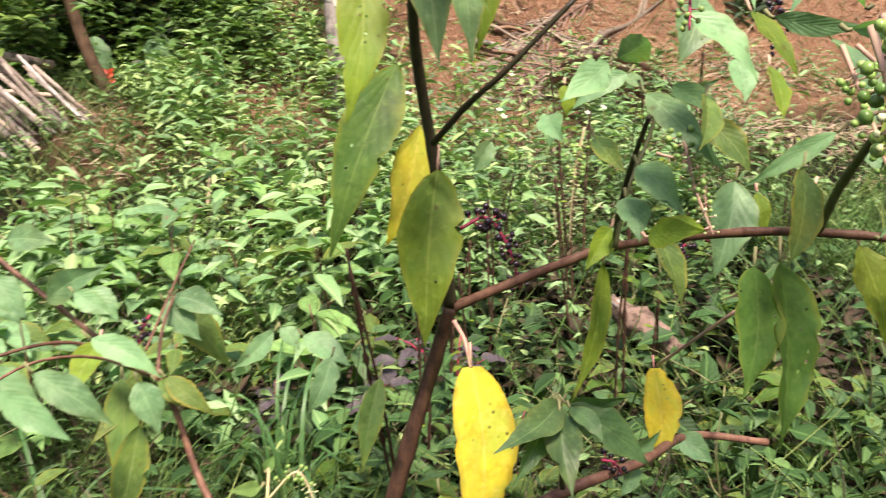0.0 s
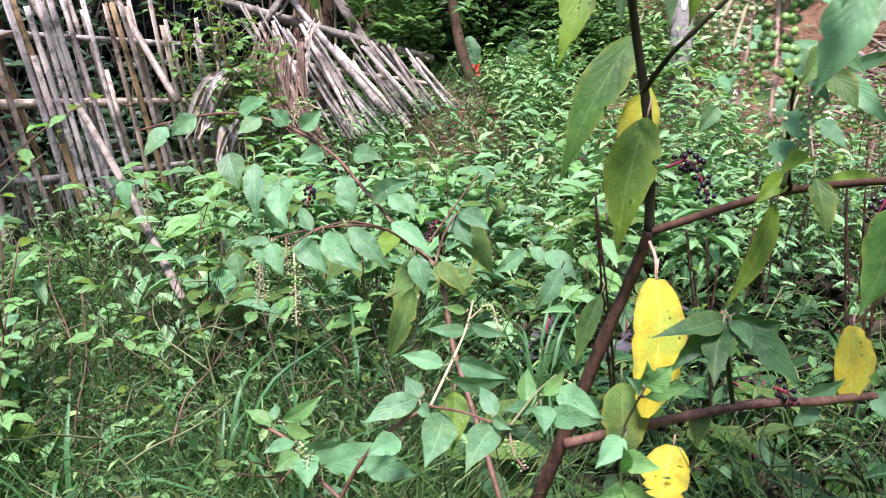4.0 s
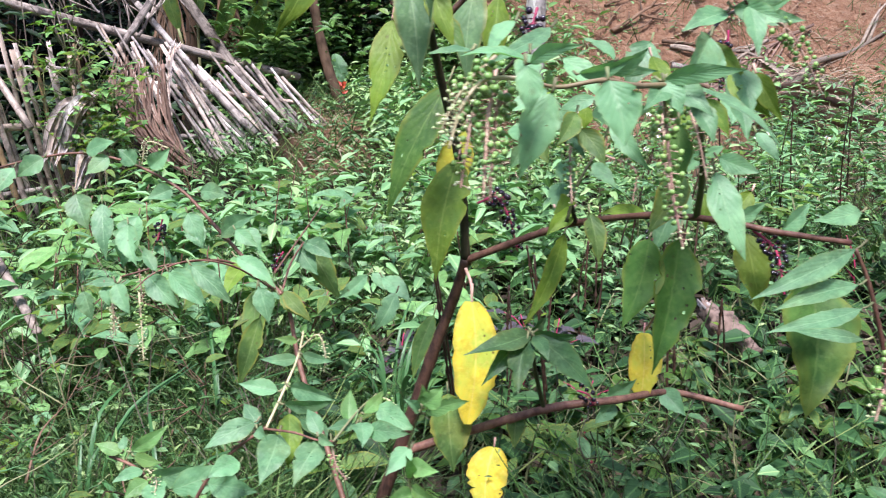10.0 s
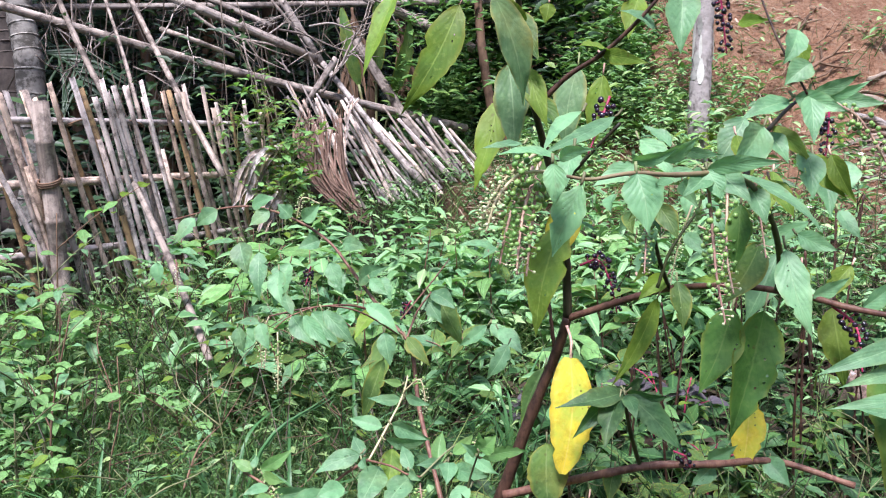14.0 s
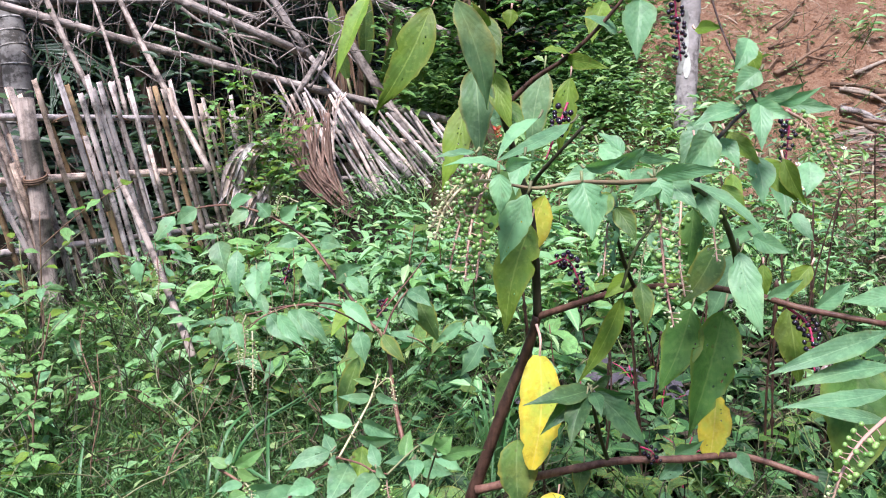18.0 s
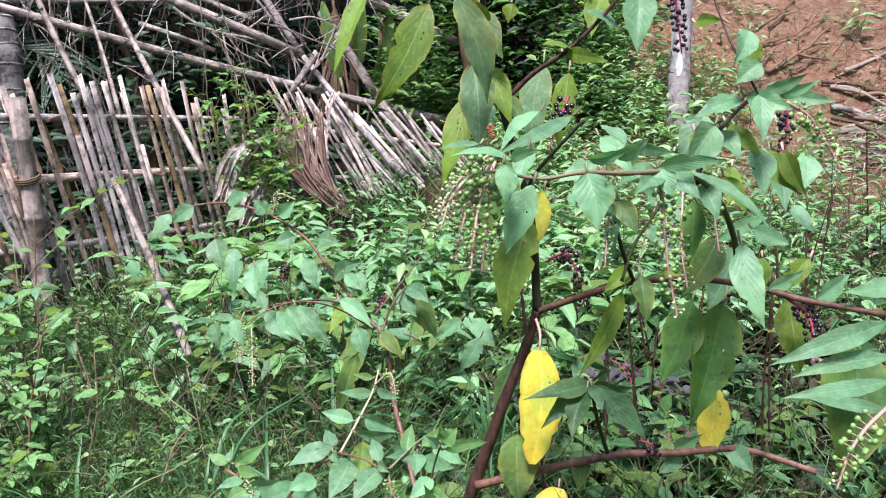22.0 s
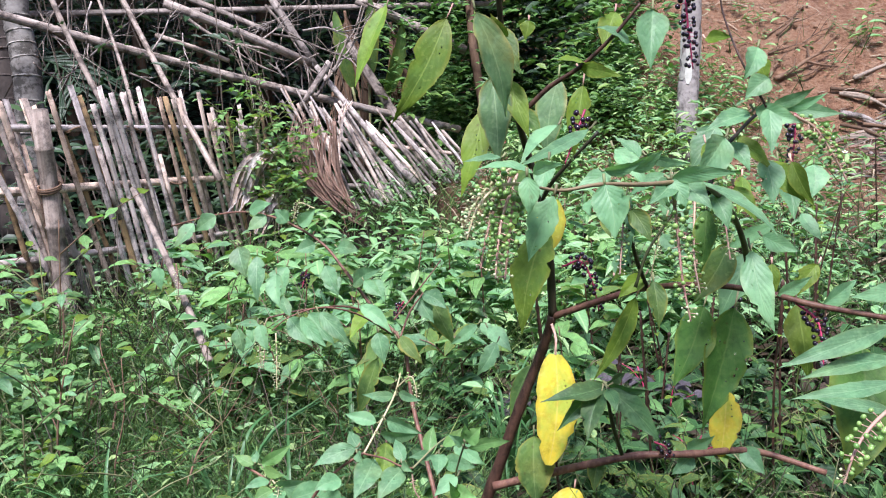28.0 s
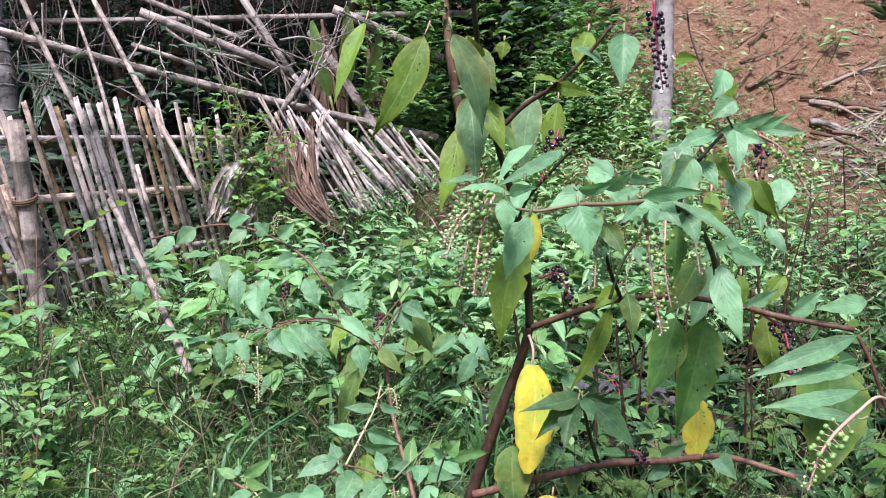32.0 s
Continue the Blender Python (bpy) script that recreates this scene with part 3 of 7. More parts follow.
def bamboo_pole(a, b, r0, r1, label, material=POLE):
    length = (Vector(b) - Vector(a)).length
    ob = part("bamboo_pole", pole_bmesh(length, r0, r1, 10, max(0.22, 9 * r0), rng, 0.012), material, None)
    ob.matrix_world = aligned(a, b)
    return tagged(ob, label, "bamboo pole", "fallen bamboo poles")


# ---- ground ----
def smooth(x, a, b):
    s = min(1.0, max(0.0, (x - a) / (b - a)))
    return s * s * (3 - 2 * s)


def height(x, y):
    z = 0.22 + 0.10 * smooth(y, 1.2, 2.6) + 0.58 * smooth(y, 2.4, 5.2)
    z += 0.14 * smooth(x, 0.3, 1.5) * smooth(y, 0.8, 2.0)
    bank = smooth(x - 0.2 * (y - 4.4), 0.35, 1.35)
    z += bank * 0.62 * max(0.0, y - 4.1) * smooth(y, 4.1, 4.9)
    z += (1 - bank) * 0.12 * max(0.0, y - 5.2)
    behind = (x + 1.446) * 0.829 - (y - 2.83) * 0.559
    z -= 0.55 * smooth(-behind, 0.12, 1.1) * smooth(0.2 - x, -0.3, 0.5) * (1 - smooth(y, 5.5, 8.0))
    # far slope closes the back; unseen rear and side slopes block low skylight
    z += 0.5 * max(0.0, y - 9.0) * (1 - bank)
    z += 0.45 * max(0.0, -2.5 - y) + 0.4 * max(0.0, -7 - x) + 0.4 * max(0.0, x - 6)
    z += 0.05 * noise.noise((x * 1.1, y * 1.1, 0.3)) + 0.05 * noise.noise((x * 3.3, y * 4.5, 2.0)) + 0.025 * noise.noise((x * 11, y * 13, 4.0))
    return min(z, 14 + 0.2 * noise.noise((x * 0.1, y * 0.1, 0)))


def ground():
    xs = [-400, -120, -50, -25, -14, -9] + [-6 + 0.075 * i for i in range(161)] + [9, 14, 25, 50, 120, 400]
    ys = [-400, -120, -40, -15, -6, -3] + [-1.5 + 0.07 * i for i in range(150)] + [10, 13, 18, 27, 45, 90, 200, 400]
    verts = [(x, y, height(x, y) if abs(x) < 60 and -60 < y < 60 else height(max(-60, min(60, x)), max(-60, min(60, y)))) for y in ys for x in xs]
    w = len(xs)
    faces = [(j * w + i, j * w + i + 1, (j + 1) * w + i + 1, (j + 1) * w + i) for j in range(len(ys) - 1) for i in range(w - 1)]
    me = bpy.data.meshes.new("ground")
    me.from_pydata(verts, [], faces)
    me.polygons.foreach_set("use_smooth", [True] * len(me.polygons))
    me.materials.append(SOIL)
    return tagged(new("ground", me), "red clay soil, near-black with humus and painted shade where low, rising to a bare bank", "ground", kind="structure")


ground()


# ---- bamboo fence ----
FA, FB = Vector((-1.446, 2.83, 0)), Vector((-0.927, 3.60, 0))
ALONG = (FB - FA).normalized()
OUT = Vector((ALONG.y, -ALONG.x, 0))


def on_fence(s, z, out=0.0):
    p = FA + ALONG * s + OUT * out
    return Vector((p.x, p.y, z))


def bamboo_fence():
    fence = thing("bamboo_fence", on_fence(0.4, 0.3), "weathered grey bamboo fence of upright split slats tied to rails", "fence")
    rnd = random.Random(3)

    def place(ob, a, b, front=OUT):
        ob.matrix_basis = Matrix.Translation(-fence.location) @ aligned(a, b, front)

    for z, r in ((1.095, 0.013), (0.875, 0.017), (0.635, 0.014)):
        a, b = on_fence(-0.27 + rnd.uniform(-0.05, 0.05), z + rnd.uniform(0.0, 0.02)), on_fence(1.08, z - 0.02)
        place(part("rail", pole_bmesh((b - a).length, r, r * 0.8, 8, 0.3, rnd, 0.006), BAMBOO, fence), a, b)
    s = -0.11
    while s < 1.14:
        layer = rnd.choice((0.018, 0.034, 0.022, -0.024))
        top = rnd.uniform(1.175, 1.255) - 0.07 * smooth(s, 0.7, 1.05)
        lean = (rnd.gauss(0.235, 0.016) if rnd.random() < 0.92 else rnd.uniform(0.12, 0.34)) * (1 - 0.5 * smooth(s, 0.8, 1.1))
        low = 0.26 if rnd.random() < 0.85 else rnd.uniform(0.3, 0.55)
        a, b = on_fence(s + lean * 0.55, low, layer), on_fence(s - lean * 0.45, top, layer * 1.2)
        r = rnd.uniform(0.0098, 0.0142)
        place(part("slat", pole_bmesh((b - a).length, r * 1.05, r * 0.9, 8, 0.2, rnd, 0.012, True), GOLDBAMBOO if rnd.random() < 0.14 else BAMBOO, fence), a, b)
        if rnd.random() < 0.22:
            k = rnd.uniform(0.3, 0.55)
            a2, b2 = a.lerp(b, k) + OUT * 0.02, a.lerp(b, k + rnd.uniform(0.25, 0.42)) + OUT * 0.02
            place(part("slat", pole_bmesh((b2 - a2).length, r * 0.9, r * 0.8, 8, 0.2, rnd, 0.005, True), BAMBOO, fence), a2, b2)
        s += rnd.uniform(0.029, 0.047)
    a, b = on_fence(0.045, 0.2, 0.07), on_fence(0.005, 1.165, 0.07)
    place(part("post", pole_bmesh((b - a).length, 0.030, 0.029, 14, 0.3, rnd, 0.003), POSTBAMBOO, fence, "thick round bamboo post"), a, b)
    for z, at, r in ((0.885, 0.018, 0.037), (0.892, 0.018, 0.039), (0.899, 0.018, 0.037), (1.09, 0.17, 0.03), (1.085, 0.42, 0.028), (0.87, 0.6, 0.028), (1.08, 0.8, 0.028)):
        c = on_fence(at, z, 0.07 if r > 0.035 else 0.0)
        ring = [c + Vector((r * math.cos(k * 0.45), r * math.sin(k * 0.45), 0.012 * math.sin(k * 0.45 + at * 9))) - fence.location for k in range(15)]
        part("binding", tube(ring, [0.0035] * 15, 5), BROWNWOOD, fence, "twisted vine binding")
    return fence


bamboo_fence()


def fallen_panel():
    panel = thing("fallen_fence_panel", (-0.2, 4.3, 0.75), "collapsed panel of grey bamboo slats leaning on its rails", "fence")
    rnd = random.Random(11)
    n = 44
    for i in range(n):
        u = i / (n - 1)
        top = Vector((-0.80, 4.12, 1.24)).lerp(Vector((-0.03, 4.45, 1.03)), u) + Vector((rnd.uniform(-0.05, 0.05), rnd.uniform(-0.02, 0.04), rnd.uniform(-0.10, 0.05)))
        low = Vector((-0.44, 3.98, 0.52)).lerp(Vector((0.40, 4.38, 0.62)), u) + Vector((rnd.uniform(-0.05, 0.05), rnd.uniform(-0.02, 0.02), rnd.uniform(-0.05, 0.03)))
        r = rnd.uniform(0.006, 0.0115)
        ob = part("slat", pole_bmesh((top - low).length, r, r * 0.8, 8, 0.2, rnd, 0.014, True), POLE if i % 3 else BAMBOO, panel)
        ob.matrix_basis = Matrix.Translation(-panel.location) @ aligned(low, top)
    for f, d in ((0.32, 0.03), (0.70, 0.03)):
        a = Vector((-0.50, 4.0, 0.55)).lerp(Vector((-0.82, 4.13, 1.24)), f) + Vector((0, d, 0))
        b = Vector((0.40, 4.39, 0.64)).lerp(Vector((-0.01, 4.46, 1.02)), f) + Vector((0, d, 0))
        ob = part("rail", pole_bmesh((b - a).length, 0.013, 0.011, 8, 0.3, rnd), BAMBOO, panel)
        ob.matrix_basis = Matrix.Translation(-panel.location) @ aligned(a, b)
    return panel


fallen_panel()


def frond(pts, count, length, spread, material, label, sag=0.3, name="palm_frond", wide=0.016, seed=1):
    """A palm leaf: midrib with folded leaflets on both sides; sag: how far the leaflets hang."""
    rnd = random.Random(seed)
    ob = thing(name, pts[0], label, "palm frond")
    line = curve_points([local(ob, p) for p in pts], 10)
    n = len(line) - 1
    part("midrib", tube(line, [0.011 * (1 - 0.75 * i / n) for i in range(n + 1)], 6), material, ob)
    for i in range(count):
        f = 0.06 + 0.93 * i / count
        k = min(int(f * n), n - 1)
        p = line[k].lerp(line[k + 1], f * n - k)
        way = (line[k + 1] - line[k]).normalized()
        side = way.cross(Vector((0.25, -0.6, 0.75))).normalized() * (1 if i % 2 else -1)
        ang = radians(spread * rnd.uniform(0.6, 1.4))
        d = way * math.cos(ang) + side * math.sin(ang)
        ln = length * math.sin(math.pi * min(1, 0.15 + 0.8 * f)) ** 0.6 * rnd.uniform(0.75, 1.15)
        m1 = p + d * ln * 0.5 + Vector((rnd.uniform(-0.01, 0.01), rnd.uniform(-0.02, 0.01), -sag * ln * 0.15))
        e = p + d * ln * 0.95 + Vector((rnd.uniform(-0.02, 0.02), rnd.uniform(-0.03, 0.02), -sag * ln * 0.7))
        nrm = d.cross(side).normalized()
        bm = bmesh.new()
        rows = []
        across = d.cross(Vector((rnd.uniform(-0.3, 0.3), -0.8, rnd.uniform(0.1, 0.6)))).normalized()
        for q, w in ((p, 0.4), (p.lerp(m1, 0.6), 1.0), (m1, 0.95), (m1.lerp(e, 0.6), 0.6), (e, 0.08)):
            w *= wide * 0.5
            up = across.cross(d).normalized()
            rows.append([bm.verts.new(q - across * w + up * w * 0.5), bm.verts.new(q), bm.verts.new(q + across * w + up * w * 0.5)])
        for r, s2 in zip(rows, rows[1:]):
            for j in (0, 1):
                bm.faces.new((r[j], r[j + 1], s2[j + 1], s2[j]))
        part("leaflet", bm, material, ob)
    return ob


def limp_frond(stages, count, wide, material, label, seed):
    """A dead palm leaf whose long leaflets hang side by side; stages: the two outer ends of the sheaf, from its base on."""
    rnd = random.Random(seed)
    stages = [(Vector(a), Vector(b)) for a, b in stages]
    ob = thing("palm_frond", stages[0][1], label, "palm frond")
    rib = curve_points([local(ob, b) for a, b in stages], 6)
    part("midrib", tube(rib, [0.010 * (1 - 0.75 * i / (len(rib) - 1)) for i in range(len(rib))], 6), material, ob)
    for i in range(count):
        u = i / (count - 1)
        last = len(stages) if rnd.random() < 0.75 else len(stages) - 1
        first = 0 if rnd.random() < 0.7 or last < 4 else 1
        line = []
        for a, b in stages[first:last]:
            line.append(local(ob, a.lerp(b, min(1, max(0, u + rnd.uniform(-0.12, 0.12))))) + Vector((0, rnd.uniform(-0.05, 0.015), rnd.uniform(-0.02, 0.02))))
        line = curve_points(line, 5)
        n = len(line) - 1
        bm = bmesh.new()
        rows = []
        tilt = rnd.uniform(-0.5, 0.5)
        for k, p in enumerate(line):
            way = (line[min(k + 1, n)] - line[max(k - 1, 0)]).normalized()
            across = way.cross(Vector((tilt, -1, 0.3))).normalized()
            up = across.cross(way)
            w = 0.5 * wide * min(1, 0.35 + 3 * k / n) * max(0.12, 1 - (k / n) ** 3)
            rows.append([bm.verts.new(p - across * w + up * w * 0.5), bm.verts.new(p), bm.verts.new(p + across * w + up * w * 0.5)])
        for r, q in zip(rows, rows[1:]):
            for m in (0, 1):
                bm.faces.new((r[m], r[m + 1], q[m + 1], q[m]))
        part("leaflet", bm, material, ob)
    return ob


limp_frond([((-0.707, 3.90, 1.130), (-0.520, 3.92, 1.100)), ((-0.735, 3.88, 0.995), (-0.512, 3.91, 0.962)), ((-0.650, 3.86, 0.812), (-0.495, 3.89, 0.838)), ((-0.490, 3.84, 0.665), (-0.462, 3.87, 0.755)), ((-0.352, 3.82, 0.605), (-0.432, 3.85, 0.690))], 40, 0.0105, FROND, "dead brown palm frond hanging limp against the panel", 1)
limp_frond([((-0.765, 3.45, 0.976), (-0.692, 3.46, 0.990)), ((-0.832, 3.44, 0.930), (-0.757, 3.45, 0.940)), ((-0.886, 3.42, 0.822), (-0.812, 3.43, 0.808)), ((-0.912, 3.40, 0.712), (-0.840, 3.41, 0.752))], 16, 0.023, BAMBOO, "dry straw-grey palm frond drooping over the fence end", 3)
limp_frond([((-0.720, 3.42, 0.782), (-0.692, 3.42, 0.796)), ((-0.775, 3.41, 0.757), (-0.720, 3.42, 0.726)), ((-0.806, 3.39, 0.626), (-0.760, 3.40, 0.640))], 9, 0.020, BAMBOO, "dry straw-grey palm frond drooping over the fence end", 12)
frond([(2.914, 4.649, 1.271), (2.640, 4.536, 1.146), (2.391, 4.391, 1.012), (2.231, 4.300, 0.956)], 30, 0.45, 24, STRAW, "dry palm frond lying on the red bank", 0.3, wide=0.013, seed=4)
frond([(3.017, 4.357, 0.992), (2.726, 4.267, 0.938), (2.466, 4.223, 0.919), (2.239, 4.179, 0.903)], 30, 0.45, 28, FROND, "dry palm frond lying on the red bank", 0.3, wide=0.013, seed=5)
frond([(2.889, 4.040, 0.862), (2.656, 4.083, 0.876), (2.411, 4.051, 0.866), (2.210, 3.986, 0.844)], 26, 0.4, 24, FROND, "dry palm frond lying on the red bank", 0.3, wide=0.013, seed=6)
frond([(2.683, 4.255, 0.935), (2.781, 3.934, 0.831), (2.857, 3.675, 0.749), (2.852, 3.506, 0.697)], 26, 0.4, 24, STRAW, "dry palm frond lying on the red bank", 0.3, wide=0.02, seed=7)
frond([(2.117, 3.999, 0.850), (2.466, 4.082, 0.876), (2.947, 4.281, 0.948), (3.292, 4.375, 1.005)], 24, 0.4, 26, STRAW, "dry palm frond lying on the slope", 0.3, wide=0.02, seed=8)
frond([(-2.730, 4.748, 1.605), (-2.354, 4.625, 1.483), (-2.085, 4.509, 1.397), (-1.917, 4.383, 1.256)], 40, 0.4, 50, JUNGLE, "green palm leaf hanging behind the fence", 0.6, wide=0.02, seed=9)
frond([(-0.326, 5.272, 1.703), (-0.292, 5.241, 1.525), (-0.275, 5.211, 1.348), (-0.277, 5.180, 1.171)], 30, 0.34, 14, BROWNWOOD, "dead palm leaf hanging from the poles", 0.4, wide=0.022, seed=10)
frond([(-0.613, 5.285, 1.776), (-0.597, 5.260, 1.634), (-0.609, 5.229, 1.457), (-0.632, 5.199, 1.280)], 26, 0.34, 14, BROWNWOOD, "dead palm leaf hanging from the poles", 0.4, wide=0.022, seed=11)
frond([(3.275, 4.727, 1.367), (2.890, 4.600, 1.223), (2.608, 4.462, 1.070), (2.397, 4.267, 0.941)], 34, 0.5, 20, FROND, "dry palm frond heaped beside the bank", 0.4, wide=0.013, seed=13)
frond([(3.219, 4.500, 1.111), (2.907, 4.439, 1.052), (2.634, 4.322, 0.967), (2.268, 4.051, 0.867)], 34, 0.5, 22, FROND, "dry palm frond heaped beside the bank", 0.4, wide=0.013, seed=14)
frond([(2.472, 4.511, 1.117), (2.595, 4.368, 0.996), (2.651, 4.126, 0.888), (2.749, 3.901, 0.818)], 30, 0.5, 24, STRAW, "dry palm frond heaped beside the bank", 0.4, wide=0.013, seed=15)
frond([(2.704, 4.592, 1.206), (2.923, 4.497, 1.108), (3.122, 4.429, 1.042), (3.226, 4.205, 0.915)], 30, 0.45, 26, STRAW, "dry palm frond lying on the slope", 0.4, wide=0.022, seed=16)
frond([(2.280, 4.355, 0.987), (2.551, 4.329, 0.970), (2.854, 4.393, 1.013), (3.195, 4.429, 1.043)], 30, 0.45, 26, STRAW, "dry palm frond lying on the slope", 0.4, wide=0.013, seed=17)
frond([(2.831, 4.102, 0.881), (2.805, 3.825, 0.794), (2.828, 3.638, 0.739), (2.937, 3.530, 0.707)], 30, 0.45, 22, FROND, "dry palm frond heaped beside the bank", 0.4, wide=0.024, seed=18)
frond([(-0.510, 4.010, 0.863), (-0.518, 4.049, 0.973), (-0.502, 4.091, 1.098), (-0.487, 4.121, 1.154)], 16, 0.16, 7, BAMBOO, "dry straw-pale palm frond leaning on the panel", 0.1, wide=0.012, seed=19)


def standing(name, pts, r0, r1, material, label, category="tree trunk", rings=0.0):
    ob = new(name)
    ob.location = pts[0]
    tagged(ob, label, category)
    line = curve_points([local(ob, p) for p in pts], 14)
    n = len(line) - 1
    rnd = random.Random(int(r0 * 9999))
    radii = [(r0 + (r1 - r0) * i / n) * (1 + rnd.uniform(-0.05, 0.05) + rings * (i % 2)) for i in range(n + 1)]
    part("bark", tube(line, radii, 14), material, ob)
    for k in range(3, n - 2, 3) if rings else ():
        way = (line[k + 1] - line[k]).normalized()
        turned = way.to_track_quat("Z", "Y").to_matrix()
        ring = [line[k] + turned @ Vector((math.cos(q * 0.35), math.sin(q * 0.35), 0.05 * math.sin(q * 0.35 + k))) * radii[k] * rnd.uniform(0.965, 0.995) for q in range(19)]
        part("leaf_scar", tube(ring, [0.0035 + 0.003 * rnd.random() for q in range(19)], 5), material, ob)
    for k in range(9 if material is PALEBARK else 0):
        i = rnd.randint(2, n - 8)
        a0, wide_, tall_ = rnd.uniform(-2.9, -0.2), rnd.uniform(0.4, 1.0), rnd.randint(2, 5)
        bm = bmesh.new()
        rows = []
        for j in range(tall_ + 1):
            cut = math.sin(math.pi * (j + 0.5) / (tall_ + 1)) * rnd.uniform(0.7, 1.0)
            rows.append([bm.verts.new(line[i + j] + Vector((math.cos(a0 + wide_ * cut * q), math.sin(a0 + wide_ * cut * q), 0)) * radii[i + j] * 1.09) for q in (-0.5, -0.2, 0.2, 0.5)])
        for u, v in zip(rows, rows[1:]):
            for q in range(3):
                bm.faces.new((u[q], u[q + 1], v[q + 1], v[q]))
        part("lichen", bm, LICHEN, ob, "pale grey-green lichen patch")
    return ob


def twig(a, b, r, material, label, seed, forks=3, spread=0.35):
    """A dry branch with side twigs."""
    rnd = random.Random(seed)
    ob = thing("dry_branch", a, label, "branch")
    a, b = Vector(a), Vector(b)
    ln = (b - a).length
    mids = [a.lerp(b, f) + Vector((rnd.uniform(-1, 1), rnd.uniform(-1, 1), rnd.uniform(-1, 1))) * ln * 0.05 for f in (0.33, 0.66)]
    line = curve_points([local(ob, p) for p in (a, *mids, b)], 6)
    n = len(line) - 1
    part("limb", tube(line, [r * (1 - 0.7 * i / n) for i in range(n + 1)], 6), material, ob)
    for k in range(forks):
        i = rnd.randint(3, n - 2)
        d = ((b - a).normalized() + Vector((rnd.uniform(-1, 1), rnd.uniform(-1, 1), rnd.uniform(-1, 1))) * spread * 2.2).normalized()
        q = line[i] + d * ln * rnd.uniform(0.2, 0.5)
        mid = line[i].lerp(q, 0.5) + Vector((rnd.uniform(-1, 1), rnd.uniform(-1, 1), rnd.uniform(-1, 1))) * ln * 0.03
        side = curve_points([line[i], mid, q], 4)
        part("side_twig", tube(side, [r * 0.5 * (1 - 0.7 * j / 8) for j in range(len(side))], 5), material, ob)
    return ob


bamboo_pole((-2.166, 3.436, 1.650), (0.100, 4.801, 1.037), 0.019, 0.022, "long grey bamboo pole lying across the fence")
bamboo_pole((-2.923, 4.766, 1.709), (0.369, 5.188, 1.805), 0.019, 0.017, "long bamboo pole lying level above the fence")
bamboo_pole((-1.350, 4.050, 1.677), (-0.702, 4.408, 1.404), 0.023, 0.022, "broken bamboo pole propped on other poles")
bamboo_pole((-0.498, 4.882, 1.792), (0.149, 5.035, 1.507), 0.027, 0.028, "bamboo pole resting high on the others")
bamboo_pole((-0.025, 4.444, 0.733), (-0.619, 4.756, 1.651), 0.028, 0.027, "thick bamboo pole leaning on the fallen panel")
bamboo_pole((-0.141, 4.147, 0.776), (-0.671, 4.405, 1.386), 0.019, 0.015, "bamboo pole leaning across the fallen panel")
bamboo_pole((-0.901, 3.251, 0.875), (-1.461, 3.752, 1.713), 0.013, 0.012, "bamboo pole leaning over the fence")
bamboo_pole((-1.213, 3.238, 1.094), (-1.563, 3.752, 1.714), 0.009, 0.006, "thin bamboo pole leaning over the fence")
bamboo_pole((-1.252, 3.133, 1.075), (-1.791, 3.759, 1.754), 0.012, 0.012, "bamboo pole leaning over the fence")
bamboo_pole((-0.777, 4.256, 1.113), (-0.587, 4.307, 1.404), 0.015, 0.017, "short bamboo stake bracing the poles")
bamboo_pole((-0.599, 1.971, 0.521), (-1.083, 2.796, 0.887), 0.010, 0.010, "pale broken bamboo stick standing in the grass")
bamboo_pole((-1.339, 3.868, 1.508), (-1.049, 4.052, 1.398), 0.012, 0.011, "short split bamboo pole lying on the long one")
bamboo_pole((-1.578, 4.483, 1.836), (-0.965, 4.542, 1.587), 0.018, 0.016, "grey bamboo pole lying above the fence")
bamboo_pole((-0.985, 4.685, 1.831), (-0.687, 4.507, 1.386), 0.022, 0.019, "broken grey pole slanting through the tangle")

standing("palm_tree", [(-1.910, 3.707, 0.580), (-1.910, 3.778, 1.282), (-1.965, 3.836, 1.617), (-2.007, 3.926, 2.132)], 0.066, 0.053, TRUNK, "grey mottled palm trunk behind the fence", rings=0.06)
standing("palm_tree", [(-2.234, 4.152, 0.512), (-2.272, 4.289, 1.301), (-2.314, 4.345, 1.622), (-2.368, 4.456, 2.265)], 0.077, 0.071, DARKPALM, "dark leaning palm trunk behind the fence", rings=0.05)
standing("slim_tree", [(1.211, 3.993, 0.765), (1.225, 4.056, 1.126), (1.245, 4.114, 1.460), (1.274, 4.249, 2.239)], 0.056, 0.046, PALEBARK, "slim pale grey tree trunk at the foot of the bank", rings=0.0)
standing("bare_stem", [(0.396, 4.793, 0.697), (0.330, 4.828, 0.897), (0.271, 4.860, 1.081), (0.225, 4.898, 1.299), (0.184, 4.950, 1.600), (0.144, 5.042, 2.134)], 0.034, 0.024, BROWNWOOD, "brown bare stem leaning at the jungle edge", rings=0.0)


